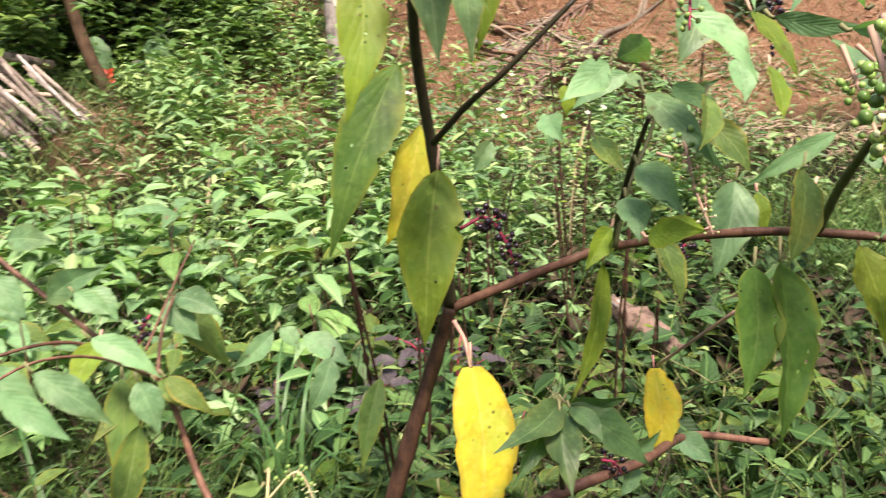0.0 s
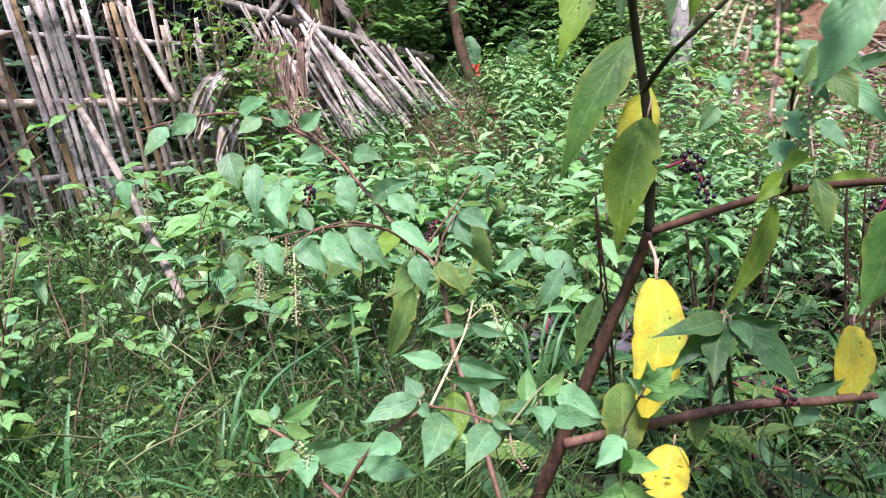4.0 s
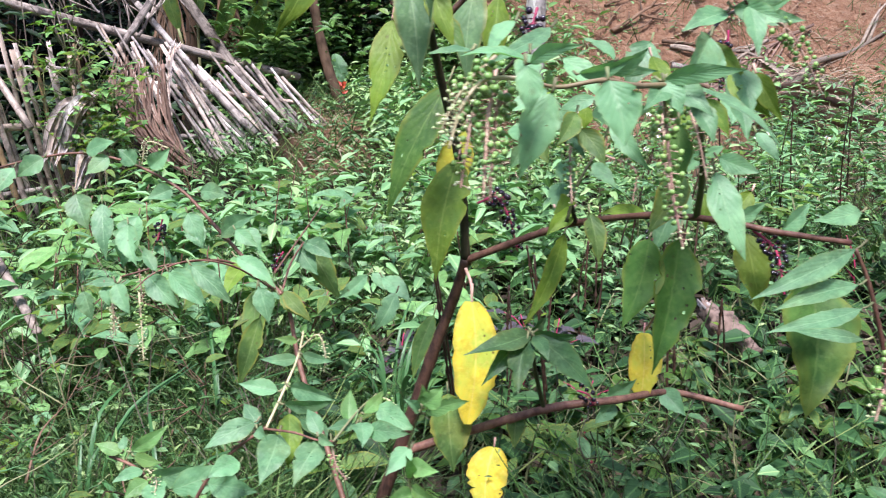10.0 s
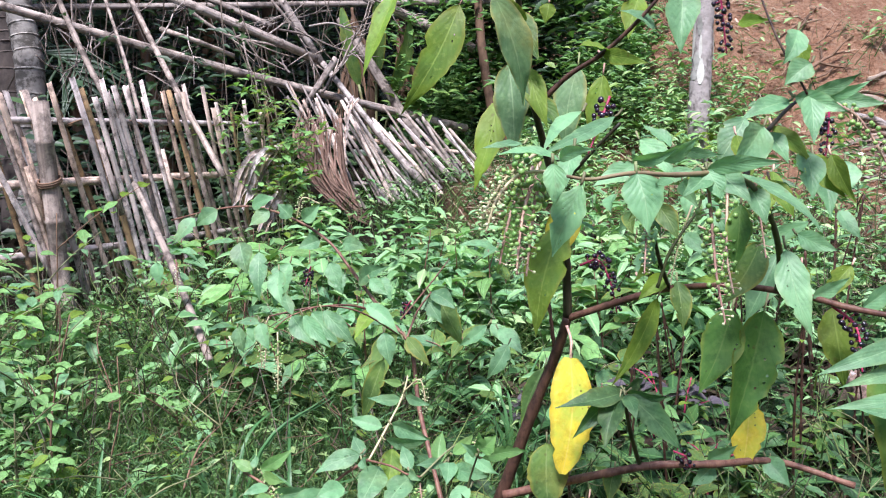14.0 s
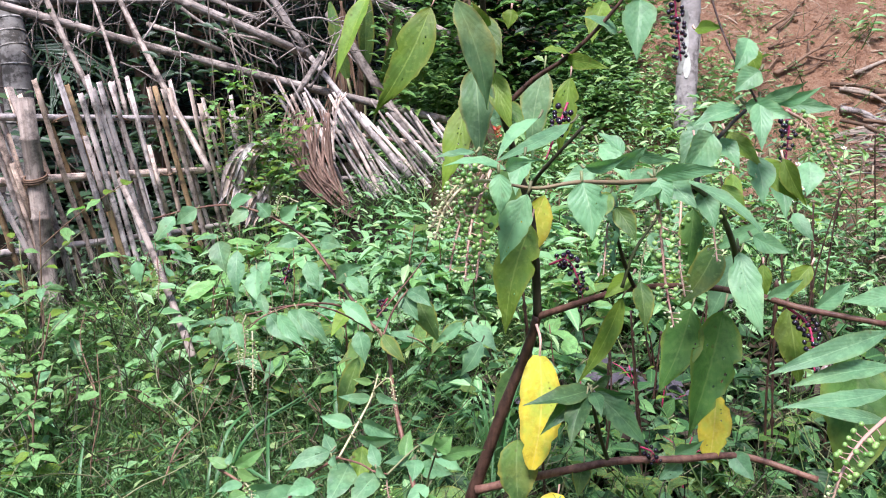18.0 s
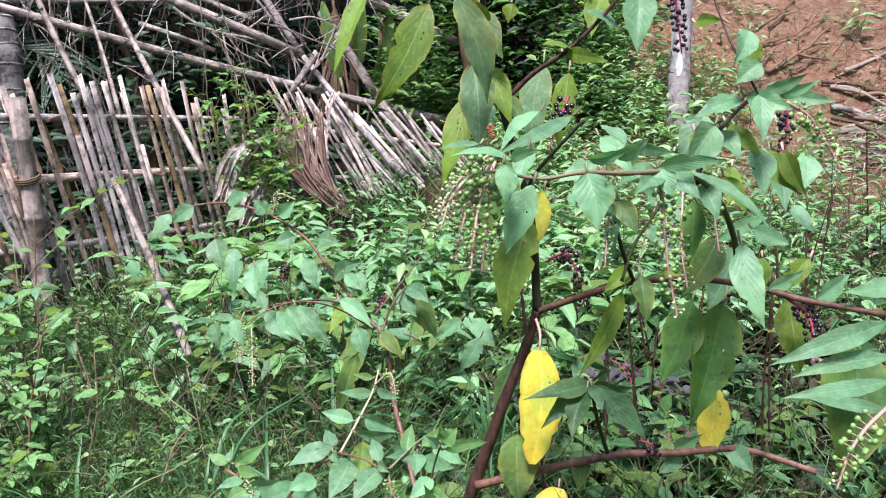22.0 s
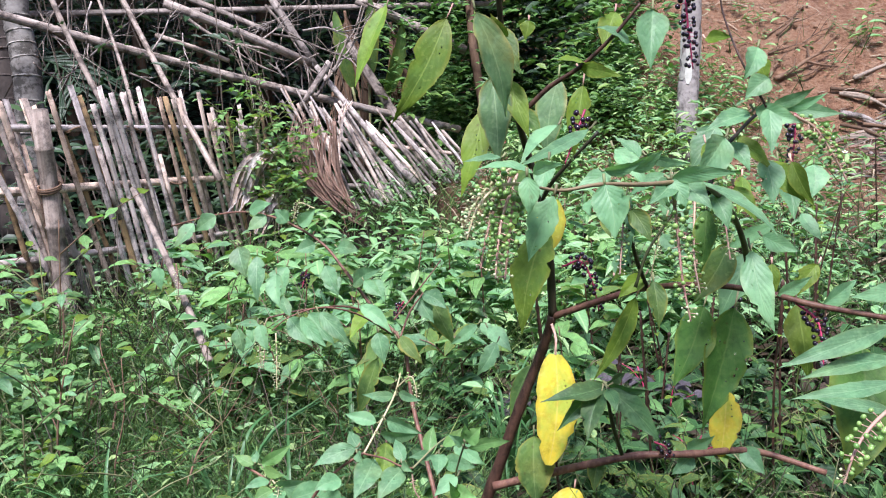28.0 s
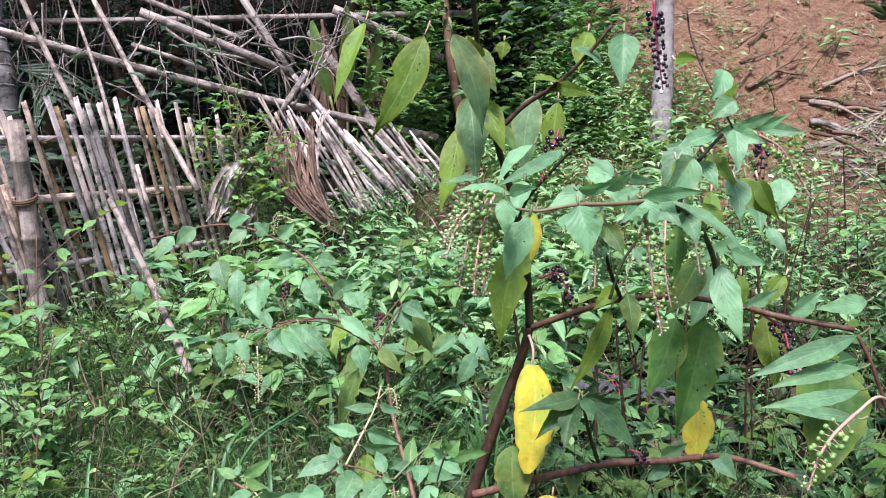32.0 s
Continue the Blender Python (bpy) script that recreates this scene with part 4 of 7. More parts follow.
def fallen_log():
    """A short broken piece of trunk, split and splintered at its upper end."""
    a, b = Vector((0.922, 1.835, 0.530)), Vector((0.968, 1.700, 0.452))
    ob = thing("fallen_log", a, "short pale splintered log lying in the weeds", "log")
    line = [a.lerp(b, i / 16) - a for i in range(17)]
    bm = tube(line, [(0.017 + 0.012 * math.sin(2.6 * i / 16 + 0.3)) * (1 + 0.35 * noise.noise((i * 0.7, 3.1, 0))) for i in range(17)], 20)
    d = (b - a).normalized()
    for v in bm.verts:
        f = v.co.dot(d)
        mid = d * f
        out = v.co - mid
        v.co = mid + out * (1 + 0.75 * noise.noise(v.co * 34) + 0.3 * noise.noise(Vector((out.x * 190, out.y * 190, out.z * 190))))
        if f < 0.012:
            v.co -= d * (0.03 * abs(noise.noise(out * 160)))
    part("bark", bm, LOGWOOD, ob)
    for k in range(9):
        q = Vector((0.012 * math.cos(k * 1.3), 0.006 * math.sin(k * 2.1), 0.012 * math.sin(k * 1.3)))
        part("splinter", tube([q + d * 0.01, q * 0.8 - d * (0.012 + 0.008 * (k % 3))], [0.006, 0.0012], 5), PALEBARK, ob, "pale torn wood")
    return ob


fallen_log()
twig((-1.424, 4.359, 1.703), (-0.581, 4.389, 1.290), 0.0119, POLE, "dry grey branch tangled in the poles", 55, 5)
twig((-0.942, 4.462, 1.711), (-0.657, 4.287, 1.287), 0.0091, POLE, "dry grey branch tangled in the poles", 56, 6)
twig((-0.657, 4.276, 1.229), (-0.374, 4.559, 1.689), 0.0089, POLE, "dry grey branch tangled in the poles", 57, 6)
twig((-0.567, 4.297, 1.345), (-0.416, 4.357, 1.694), 0.0074, POLE, "dry grey branch tangled in the poles", 58, 6)
twig((-0.892, 4.333, 1.552), (-0.429, 4.409, 1.408), 0.0074, POLE, "dry grey branch tangled in the poles", 59, 5)
twig((-1.771, 3.953, 1.707), (-1.747, 3.889, 1.337), 0.0054, POLE, "dry grey branch tangled in the poles", 60, 5)
twig((-1.578, 3.697, 1.401), (-1.359, 3.835, 1.612), 0.0051, POLE, "dry grey branch tangled in the poles", 61, 5)
twig((-1.298, 3.701, 1.424), (-1.202, 3.840, 1.636), 0.0051, POLE, "dry grey branch tangled in the poles", 62, 5)
twig((-1.831, 3.722, 1.541), (-1.502, 3.684, 1.326), 0.0051, POLE, "dry grey branch tangled in the poles", 63, 5)
twig((-1.019, 4.117, 1.479), (-0.937, 4.059, 1.144), 0.0056, POLE, "dry grey branch tangled in the poles", 64, 4)
twig((-1.401, 3.684, 1.325), (-1.148, 3.662, 1.197), 0.0051, POLE, "dry grey branch tangled in the poles", 65, 4)
twig((1.909, 4.676, 1.310), (2.280, 4.817, 1.480), 0.0162, BROWNWOOD, "bare branch lying on the red bank", 66, 4)
twig((2.760, 4.240, 0.900), (3.894, 4.731, 1.382), 0.0270, STRAW, "bare grey branch lying on the red bank", 67, 5)
twig((2.358, 4.673, 1.311), (3.017, 4.843, 1.503), 0.0134, STRAW, "bare grey branch lying on the red bank", 68, 4)
twig((0.928, 4.635, 1.085), (1.096, 4.315, 0.923), 0.0112, BROWNWOOD, "bare branch lying on the slope", 69, 4)
twig((0.637, 6.309, 1.099), (0.842, 5.135, 1.175), 0.0160, BROWNWOOD, "dry brown stalk lying in the grass", 70, 3)
twig((-0.867, 1.499, 0.429), (-0.619, 1.696, 0.398), 0.0034, BROWNWOOD, "dry brown weed stalk", 71, 4)
twig((-0.484, 1.403, 0.461), (-0.427, 1.625, 0.569), 0.0021, BROWNWOOD, "dry brown weed stalk", 72, 4)
twig((-0.893, 1.814, 0.490), (-0.952, 1.953, 0.706), 0.0027, BROWNWOOD, "dry brown weed stalk", 73, 5)
twig((-0.745, 1.705, 0.449), (-0.847, 1.943, 0.650), 0.0025, BROWNWOOD, "dry brown weed stalk", 74, 4)
twig((-0.822, 4.158, 1.659), (-0.890, 4.684, 1.821), 0.0040, POLE, "thin dry twig tangled in the poles", 75, 4)
twig((-0.959, 4.251, 1.494), (-0.702, 4.491, 1.763), 0.0058, POLE, "thin dry twig tangled in the poles", 76, 4)
twig((-0.903, 4.632, 1.638), (-0.653, 4.578, 1.678), 0.0047, POLE, "thin dry twig tangled in the poles", 77, 6)
twig((-0.769, 4.168, 1.542), (-0.529, 4.362, 1.315), 0.0040, POLE, "thin dry twig tangled in the poles", 78, 5)
twig((-0.806, 4.192, 1.325), (-0.881, 4.341, 1.425), 0.0061, POLE, "thin dry twig tangled in the poles", 79, 6)
twig((-0.887, 4.457, 1.625), (-1.017, 4.376, 1.569), 0.0040, POLE, "thin dry twig tangled in the poles", 80, 5)
twig((-0.822, 4.409, 1.292), (-0.840, 4.335, 1.448), 0.0049, POLE, "thin dry twig tangled in the poles", 81, 4)
twig((-0.666, 4.469, 1.459), (-0.833, 4.537, 1.382), 0.0046, POLE, "thin dry twig tangled in the poles", 82, 4)
twig((-0.968, 4.445, 1.325), (-0.707, 4.412, 1.017), 0.0037, POLE, "thin dry twig tangled in the poles", 83, 5)
twig((-0.411, 4.371, 1.716), (-0.129, 4.560, 1.636), 0.0065, POLE, "thin dry twig tangled in the poles", 84, 6)
twig((-0.845, 4.452, 1.654), (-1.043, 4.316, 1.572), 0.0039, POLE, "thin dry twig tangled in the poles", 85, 5)
twig((-0.700, 4.180, 1.551), (-0.404, 4.234, 1.567), 0.0063, POLE, "thin dry twig tangled in the poles", 86, 6)
twig((-1.969, 4.039, 1.675), (-1.819, 3.817, 1.566), 0.0033, POLE, "thin dry twig tangled in the poles", 87, 6)
twig((-1.654, 3.936, 1.668), (-1.632, 3.733, 1.374), 0.0048, POLE, "thin dry twig tangled in the poles", 88, 5)
twig((-1.657, 3.740, 1.532), (-1.543, 3.621, 1.488), 0.0026, POLE, "thin dry twig tangled in the poles", 89, 5)
twig((-1.653, 3.635, 1.629), (-1.758, 3.568, 1.414), 0.0032, POLE, "thin dry twig tangled in the poles", 90, 6)
twig((-1.835, 3.693, 1.376), (-1.742, 3.874, 1.249), 0.0041, POLE, "thin dry twig tangled in the poles", 91, 6)
twig((-1.247, 3.983, 1.526), (-1.094, 3.548, 1.244), 0.0030, POLE, "thin dry twig tangled in the poles", 92, 4)
twig((-1.688, 3.933, 1.530), (-1.645, 3.838, 1.390), 0.0051, POLE, "thin dry twig tangled in the poles", 93, 5)
twig((-1.728, 3.929, 1.389), (-1.679, 3.571, 1.257), 0.0054, POLE, "thin dry twig tangled in the poles", 94, 4)
twig((1.857, 3.449, 0.682), (2.335, 3.553, 0.712), 0.0087, BROWNWOOD, "dry twig lying on the slope", 95, 4)
twig((1.458, 3.480, 0.691), (2.002, 3.625, 0.736), 0.0074, BROWNWOOD, "dry twig lying on the slope", 96, 4)
twig((1.093, 3.301, 0.603), (1.413, 3.561, 0.712), 0.0044, BROWNWOOD, "dry twig lying on the slope", 97, 4)
twig((2.280, 3.046, 0.578), (2.847, 3.359, 0.655), 0.0073, STRAW, "dry twig lying on the slope", 98, 4)
twig((2.718, 3.421, 0.675), (3.074, 3.545, 0.710), 0.0097, BROWNWOOD, "dry twig lying on the slope", 99, 4)
twig((2.345, 3.561, 0.716), (2.701, 3.709, 0.760), 0.0099, STRAW, "dry twig lying on the slope", 100, 4)
twig((2.263, 4.600, 1.223), (2.488, 4.561, 1.170), 0.0147, STRAW, "dry brown stick heaped beside the bank", 101, 1)
twig((2.243, 4.147, 0.893), (2.560, 4.072, 0.872), 0.0178, STRAW, "dry brown stick heaped beside the bank", 102, 3)
twig((2.244, 4.600, 1.223), (2.664, 4.475, 1.085), 0.0124, STRAW, "dry brown stick heaped beside the bank", 103, 3)
twig((2.214, 4.511, 1.120), (2.417, 4.414, 1.030), 0.0173, POLE, "dry brown stick heaped beside the bank", 104, 2)
twig((2.301, 4.403, 1.025), (2.391, 4.115, 0.885), 0.0114, BROWNWOOD, "dry brown stick heaped beside the bank", 105, 2)
twig((2.342, 4.380, 1.004), (2.748, 4.333, 0.972), 0.0129, BROWNWOOD, "dry brown stick heaped beside the bank", 106, 3)
twig((2.396, 4.561, 1.174), (2.758, 4.548, 1.156), 0.0149, BROWNWOOD, "dry brown stick heaped beside the bank", 107, 2)
twig((2.076, 4.158, 0.897), (2.460, 3.965, 0.838), 0.0096, BROWNWOOD, "dry brown stick heaped beside the bank", 108, 3)
twig((2.226, 4.256, 0.935), (2.254, 3.890, 0.818), 0.0107, POLE, "dry brown stick heaped beside the bank", 109, 1)
twig((2.308, 4.439, 1.055), (2.639, 4.311, 0.962), 0.0115, BROWNWOOD, "dry brown stick heaped beside the bank", 110, 3)
twig((2.214, 4.510, 1.113), (2.470, 4.404, 1.027), 0.0201, POLE, "dry brown stick heaped beside the bank", 111, 1)
twig((2.441, 4.598, 1.212), (2.656, 4.560, 1.169), 0.0214, BROWNWOOD, "dry brown stick heaped beside the bank", 112, 2)
twig((1.935, 3.954, 0.835), (2.098, 3.880, 0.815), 0.0114, POLE, "dry brown stick heaped beside the bank", 113, 2)
twig((2.271, 4.179, 0.903), (2.664, 4.094, 0.879), 0.0135, POLE, "dry brown stick heaped beside the bank", 114, 3)
twig((2.184, 4.439, 1.053), (2.673, 4.392, 1.016), 0.0108, BROWNWOOD, "dry brown stick heaped beside the bank", 115, 3)
twig((2.206, 4.626, 1.252), (2.589, 4.574, 1.192), 0.0119, BROWNWOOD, "dry brown stick heaped beside the bank", 116, 2)
twig((1.871, 4.690, 1.333), (2.018, 4.805, 1.466), 0.0055, BROWNWOOD, "bare branch lying on the red bank", 117, 5)
twig((2.046, 4.688, 1.319), (2.280, 4.767, 1.426), 0.0078, BROWNWOOD, "bare branch lying on the red bank", 118, 5)
twig((2.005, 4.925, 1.576), (2.282, 5.223, 1.773), 0.0094, BROWNWOOD, "bare branch lying on the red bank", 119, 5)
twig((2.137, 4.866, 1.524), (2.383, 5.006, 1.633), 0.0060, BROWNWOOD, "bare branch lying on the red bank", 120, 5)
twig((1.912, 4.804, 1.460), (2.120, 4.866, 1.524), 0.0083, BROWNWOOD, "bare branch lying on the red bank", 121, 5)
twig((1.944, 4.936, 1.577), (2.237, 5.155, 1.731), 0.0064, BROWNWOOD, "bare branch lying on the red bank", 122, 5)


def palm_sheath(a, b, wide, label, seed):
    """The boat-shaped base of a palm leaf: a long curled trough, split at the rim."""
    rnd = random.Random(seed)
    a, b = Vector(a), Vector(b)
    ob = thing("palm_sheath", a, label, "palm sheath", "palm sheaths")
    d = b - a
    side = d.cross(Vector((0, 0, 1))).normalized()
    for name, grow, mat in (("husk", 1.0, FROND), ("lining", 0.93, BROWNWOOD)):
        bm = bmesh.new()
        rows = []
        for i in range(11):
            f = i / 10
            w = wide * 0.5 * grow * (0.35 + 0.75 * math.sin(math.pi * min(1, 0.12 + 0.8 * f)))
            mid = d * f + Vector((0, 0, 0.10 * d.length * math.sin(math.pi * f) + 0.01 + 0.004 * (grow < 1)))
            rows.append([bm.verts.new(mid + side * (w * math.sin(q)) + Vector((0, 0, w * (1 - math.cos(q)) * 0.9 + rnd.uniform(-0.005, 0.005)))) for q in (-1.5, -1.1, -0.6, 0.0, 0.6, 1.1, 1.5)])
        for r, q in zip(rows, rows[1:]):
            for m in range(6):
                bm.faces.new((r[m], r[m + 1], q[m + 1], q[m]))
        part(name, bm, mat, ob)
    return ob


palm_sheath((2.32, 3.98, 0.86), (2.78, 3.62, 0.76), 0.13, "dark curled palm sheath heaped on the slope", 1)
palm_sheath((2.36, 3.86, 0.83), (2.86, 3.58, 0.76), 0.11, "brown dried palm sheath heaped on the slope", 2)
palm_sheath((2.44, 4.05, 0.90), (2.98, 3.70, 0.80), 0.10, "pale split palm sheath heaped on the slope", 3)
palm_sheath((2.30, 3.78, 0.80), (2.66, 3.46, 0.71), 0.10, "dark curled palm sheath heaped on the slope", 4)
palm_sheath((2.52, 3.70, 0.80), (2.98, 3.52, 0.74), 0.12, "brown dried palm sheath heaped on the slope", 5)
palm_sheath((2.60, 4.20, 0.95), (3.10, 3.92, 0.88), 0.09, "pale split palm sheath heaped on the slope", 6)


# ---- clouds of small leaves ----
def blades(name, rows, material, label, category, kind="stuff", shape="leaf"):
    """One mesh of many small leaves: rows of base, way, length, width, upper side."""
    n = len(rows)
    base = np.array([r[0] for r in rows])
    way = np.array([r[1] for r in rows])
    ln = np.array([r[2] for r in rows])[:, None]
    wd = np.array([r[3] for r in rows])[:, None]
    up = np.array([r[4] for r in rows])
    way /= np.linalg.norm(way, axis=1)[:, None] + 1e-9
    side = np.cross(way, up)
    side /= np.linalg.norm(side, axis=1)[:, None] + 1e-9
    nrm = np.cross(side, way)
    if shape == "leaf":
        plan = [(0.0, 0.0, 0.0), (0.35, 0.5, 0.10), (0.35, 0.0, -0.02), (0.35, -0.5, 0.10), (0.7, 0.38, 0.03), (0.7, 0.0, -0.06), (0.7, -0.38, 0.03), (1.0, 0.0, -0.16)]
        quads = [(0, 2, 1), (0, 3, 2), (1, 2, 5, 4), (2, 3, 6, 5), (4, 5, 7), (5, 6, 7)]
    else:
        plan = [(0.0, 0.5, 0.0), (0.0, -0.5, 0.0), (0.45, 0.42, 0.02), (0.45, -0.42, 0.02), (0.8, 0.25, -0.08), (0.8, -0.25, -0.08), (1.0, 0.0, -0.22)]
        quads = [(0, 1, 3, 2), (2, 3, 5, 4), (4, 5, 6)]
    k = len(plan)
    co = np.empty((n, k, 3))
    for i, (a, s, u) in enumerate(plan):
        co[:, i] = base + way * ln * a + side * wd * s + nrm * ln * u
    me = bpy.data.meshes.new(name)
    faces = [tuple(q + j * k for q in f) for j in range(n) for f in quads]
    me.from_pydata(co.reshape(-1, 3).tolist(), [], faces)
    corner = np.empty(len(me.loops), dtype=np.int32)
    me.loops.foreach_get("vertex_index", corner)
    flat = np.array([(s + 0.5, a) for a, s, u in plan])
    me.uv_layers.new(name="UVMap").data.foreach_set("uv", flat[corner % k].ravel())
    me.polygons.foreach_set("use_smooth", [True] * len(me.polygons))
    me.materials.append(material)
    return tagged(new(name, me), label, category, kind=kind)


def rand_dir(r, up=0.3):
    a = r.uniform(0, 6.283)
    z = r.uniform(-0.3, 0.6) + up
    return np.array((math.cos(a), math.sin(a), z))


def grow_weed(r, rows, stems, x, y, tall, size, droop=0.1, pairs=6, slim=1.0):
    """A leafy weed: an upright stalk with leaves spiralling up it and a tuft on top."""
    z = height(x, y)
    lx, ly = r.uniform(-0.2, 0.2) * tall, r.uniform(-0.2, 0.2) * tall
    if r.random() < 0.4:
        stems.append(((x, y, z), (x + lx, y + ly, z + tall * 0.9)))
    for i in range(pairs):
        f = 0.25 + 0.75 * (i + 1) / pairs
        a = i * 2.4 + r.uniform(-0.5, 0.5)
        w = np.array((math.cos(a), math.sin(a), r.uniform(-0.25, 0.45) + 0.5 * (i >= pairs - 2) - droop))
        ln = size * r.uniform(0.7, 1.2) * (1.1 - 0.5 * f)
        rows.append((np.array((x + lx * f, y + ly * f, z + tall * f)), w, ln, ln * r.uniform(0.20, 0.40) * slim, np.array((r.uniform(-0.6, 0.6), r.uniform(-0.7, 0.3), 1.0))))


def stalks(name, pairs, material, radius, label):
    bm_v, faces = [], []
    for a, b in pairs:
        i = len(bm_v)
        for p, r in ((a, radius), (b, radius * 0.5)):
            for k in range(3):
                bm_v.append((p[0] + r * math.cos(k * 2.094), p[1] + r * math.sin(k * 2.094), p[2]))
        faces += [(i + k, i + (k + 1) % 3, i + 3 + (k + 1) % 3, i + 3 + k) for k in range(3)]
    me = bpy.data.meshes.new(name)
    me.from_pydata(bm_v, [], faces)
    me.materials.append(material)
    return tagged(new(name, me), label, "weeds", kind="stuff")


def field():
    r = random.Random(21)
    lush, blue, small, stems = [], [], [], []

    def shadyside(x, y):
        return (x - FA.x) * OUT.x + (y - FA.y) * OUT.y < 0.06 and x < -0.25

    def shaded_patch(x, y):
        """Shaded patch round the pokeweed; growth is thinned to let dark ground show."""
        return -0.2 < x < 1.5 and y < 2.35

    def kept_low(x, y):
        """Lower growth along the fence and before the fallen panel."""
        off = (x - FA.x) * OUT.x + (y - FA.y) * OUT.y
        return off < 0.75 and x < -0.2 or y > 3.1 and x < 0.35

    # knee-high weeds of several kinds, in drifts
    for i in range(2500):
        y = r.uniform(1.5, 5.0)
        x = r.uniform(-0.62 * y - 0.4, 1.75 * y + 0.3)
        drift = noise.noise((x * 1.4, y * 1.4, 7.0))
        onbank = x > 0.5 and y > 4.35
        if onbank and r.random() < 0.55 or shadyside(x, y):
            continue
        if drift < -0.12 and r.random() < 0.75:
            continue
        if y < 2.3 and r.random() < (0.96 if shaded_patch(x, y) else 0.8):
            continue
        if x > 0.45 and y > 2.5 and (r.random() < 0.55 or drift < 0.08):
            continue
        tall = r.uniform(0.08, 0.26) + 0.10 * (y > 3.2) + 0.06 * drift
        size = r.uniform(0.03, 0.075) if y < 2.4 else r.uniform(0.05, 0.12)
        if r.random() < 0.35:
            size *= 0.5
        if y > 3.35 and -0.6 < x < 0.42 and r.random() < 0.45:
            continue
        if kept_low(x, y):
            tall, size = tall * 0.38, size * 0.7
        grow_weed(r, lush if drift + r.uniform(-0.3, 0.3) > 0 else blue, stems, x, y, tall, size, droop=r.uniform(-0.1, 0.4), pairs=r.randint(6, 12))
    # pale weeds at the foot of the bank
    pale = []
    for i in range(3000):
        y = r.uniform(2.35, 4.75)
        x = r.uniform(0.10 if y < 3.1 else 0.0, (0.85 if y < 4.0 else 0.48) * y)
        if noise.noise((x * 2.6, y * 2.6, 5.0)) < -0.02 or x > 0.40 * y and y > 4.2:
            continue
        if x > 0.36 * y and r.random() < 0.86 or y < 3.6 and r.random() < 0.25 or y > 3.2 and x < 0.3 and r.random() < 0.6:
            continue
        grow_weed(r, pale if r.random() < 0.75 else blue, stems, x, y, r.uniform(0.18, 0.52) * (0.45 if x < 0.17 * y else 1.0), r.uniform(0.03, 0.085) * (1.25 if x > 0.36 * y else 1.0), droop=r.uniform(-0.1, 0.4), pairs=r.randint(7, 13))
    blades("pale_weeds", pale, LIMEWEED, "pale yellow-green weeds at the foot of the bank", "weeds")
    # broad-leaved regrowth of pokeweed
    young = []
    for i in range(900):
        y = r.uniform(1.9, 4.3)
        x = r.uniform(-0.56 * y, 0.34 * y)
        if shadyside(x, y) or noise.noise((x * 1.7, y * 1.7, 9.0)) < -0.15 or y < 2.3 and r.random() < (0.85 if x < -0.1 else 0.6) or shaded_patch(x, y) and r.random() < 0.8:
            continue
        if y > 3.35 and x < 0.42 and r.random() < 0.4:
            continue
        low = 0.36 if kept_low(x, y) else 1.0
        grow_weed(r, young, stems, x, y, r.uniform(0.20, 0.46) * low, r.uniform(0.07, 0.15) * (0.4 + 0.6 * low), droop=r.uniform(0.1, 0.7), pairs=r.randint(6, 11))
    q = random.Random(77)
    for i in range(150):
        y = q.uniform(2.1, 3.3)
        x = q.uniform(0.30, 0.72) * y
        if noise.noise((x * 2.2, y * 2.2, 31.0)) < -0.12:
            continue
        grow_weed(q, young, stems, x, y, q.uniform(0.14, 0.36), q.uniform(0.045, 0.105), droop=q.uniform(0.0, 0.5), pairs=q.randint(5, 9))
    blades("pokeweed_regrowth", young, REGROWTH, "thick regrowth of pokeweed with drooping pale green leaves", "weeds")
    # wiry weeds with fine narrow leaves
    fine = []
    for i in range(1100):
        y = r.uniform(1.2, 2.5)
        x = r.uniform(-0.6 * y - 0.2, 0.75 * y)
        if shadyside(x, y) or x > -0.1 and r.random() < 0.8:
            continue
        grow_weed(r, fine, stems, x, y, r.uniform(0.10, 0.34), r.uniform(0.022, 0.05), droop=r.uniform(-0.4, 0.2), pairs=r.randint(12, 22), slim=0.6)
    blades("fine_weeds", fine, FINEWEED, "wiry dark green weeds with fine narrow leaves", "weeds")
    # creeping ground cover of very small leaves
    for i in range(15000):
        y = 1.0 + 4.4 * r.random() ** 1.2
        x = r.uniform(-0.62 * y - 0.4, 1.75 * y + 0.3)
        if (x > 0.45 and y > 2.7 and r.random() < 0.7) or shadyside(x, y):
            continue
        z = height(x, y) + r.random() ** 2 * 0.22
        if y < 2.35 and r.random() < (0.9 if shaded_patch(x, y) else 0.45):
            continue
        ln = r.uniform(0.014, 0.042)
        small.append((np.array((x, y, z)), rand_dir(r, 0.2), ln, ln * r.uniform(0.4, 0.7), np.array((r.uniform(-0.4, 0.4), -0.3, 1.0))))
    # weeds go on round the back of the clearing
    for i in range(1300):
        x, y = r.uniform(-5.0, 5.5), r.uniform(-3.5, 3.5)
        if -0.62 * y - 0.5 < x < 1.75 * y + 0.4 and y > 0.9 or shadyside(x, y) or math.hypot(x, y) < 0.8:
            continue
        grow_weed(r, lush if i % 3 else blue, stems, x, y, r.uniform(0.08, 0.3), r.uniform(0.05, 0.12), pairs=r.randint(6, 10))
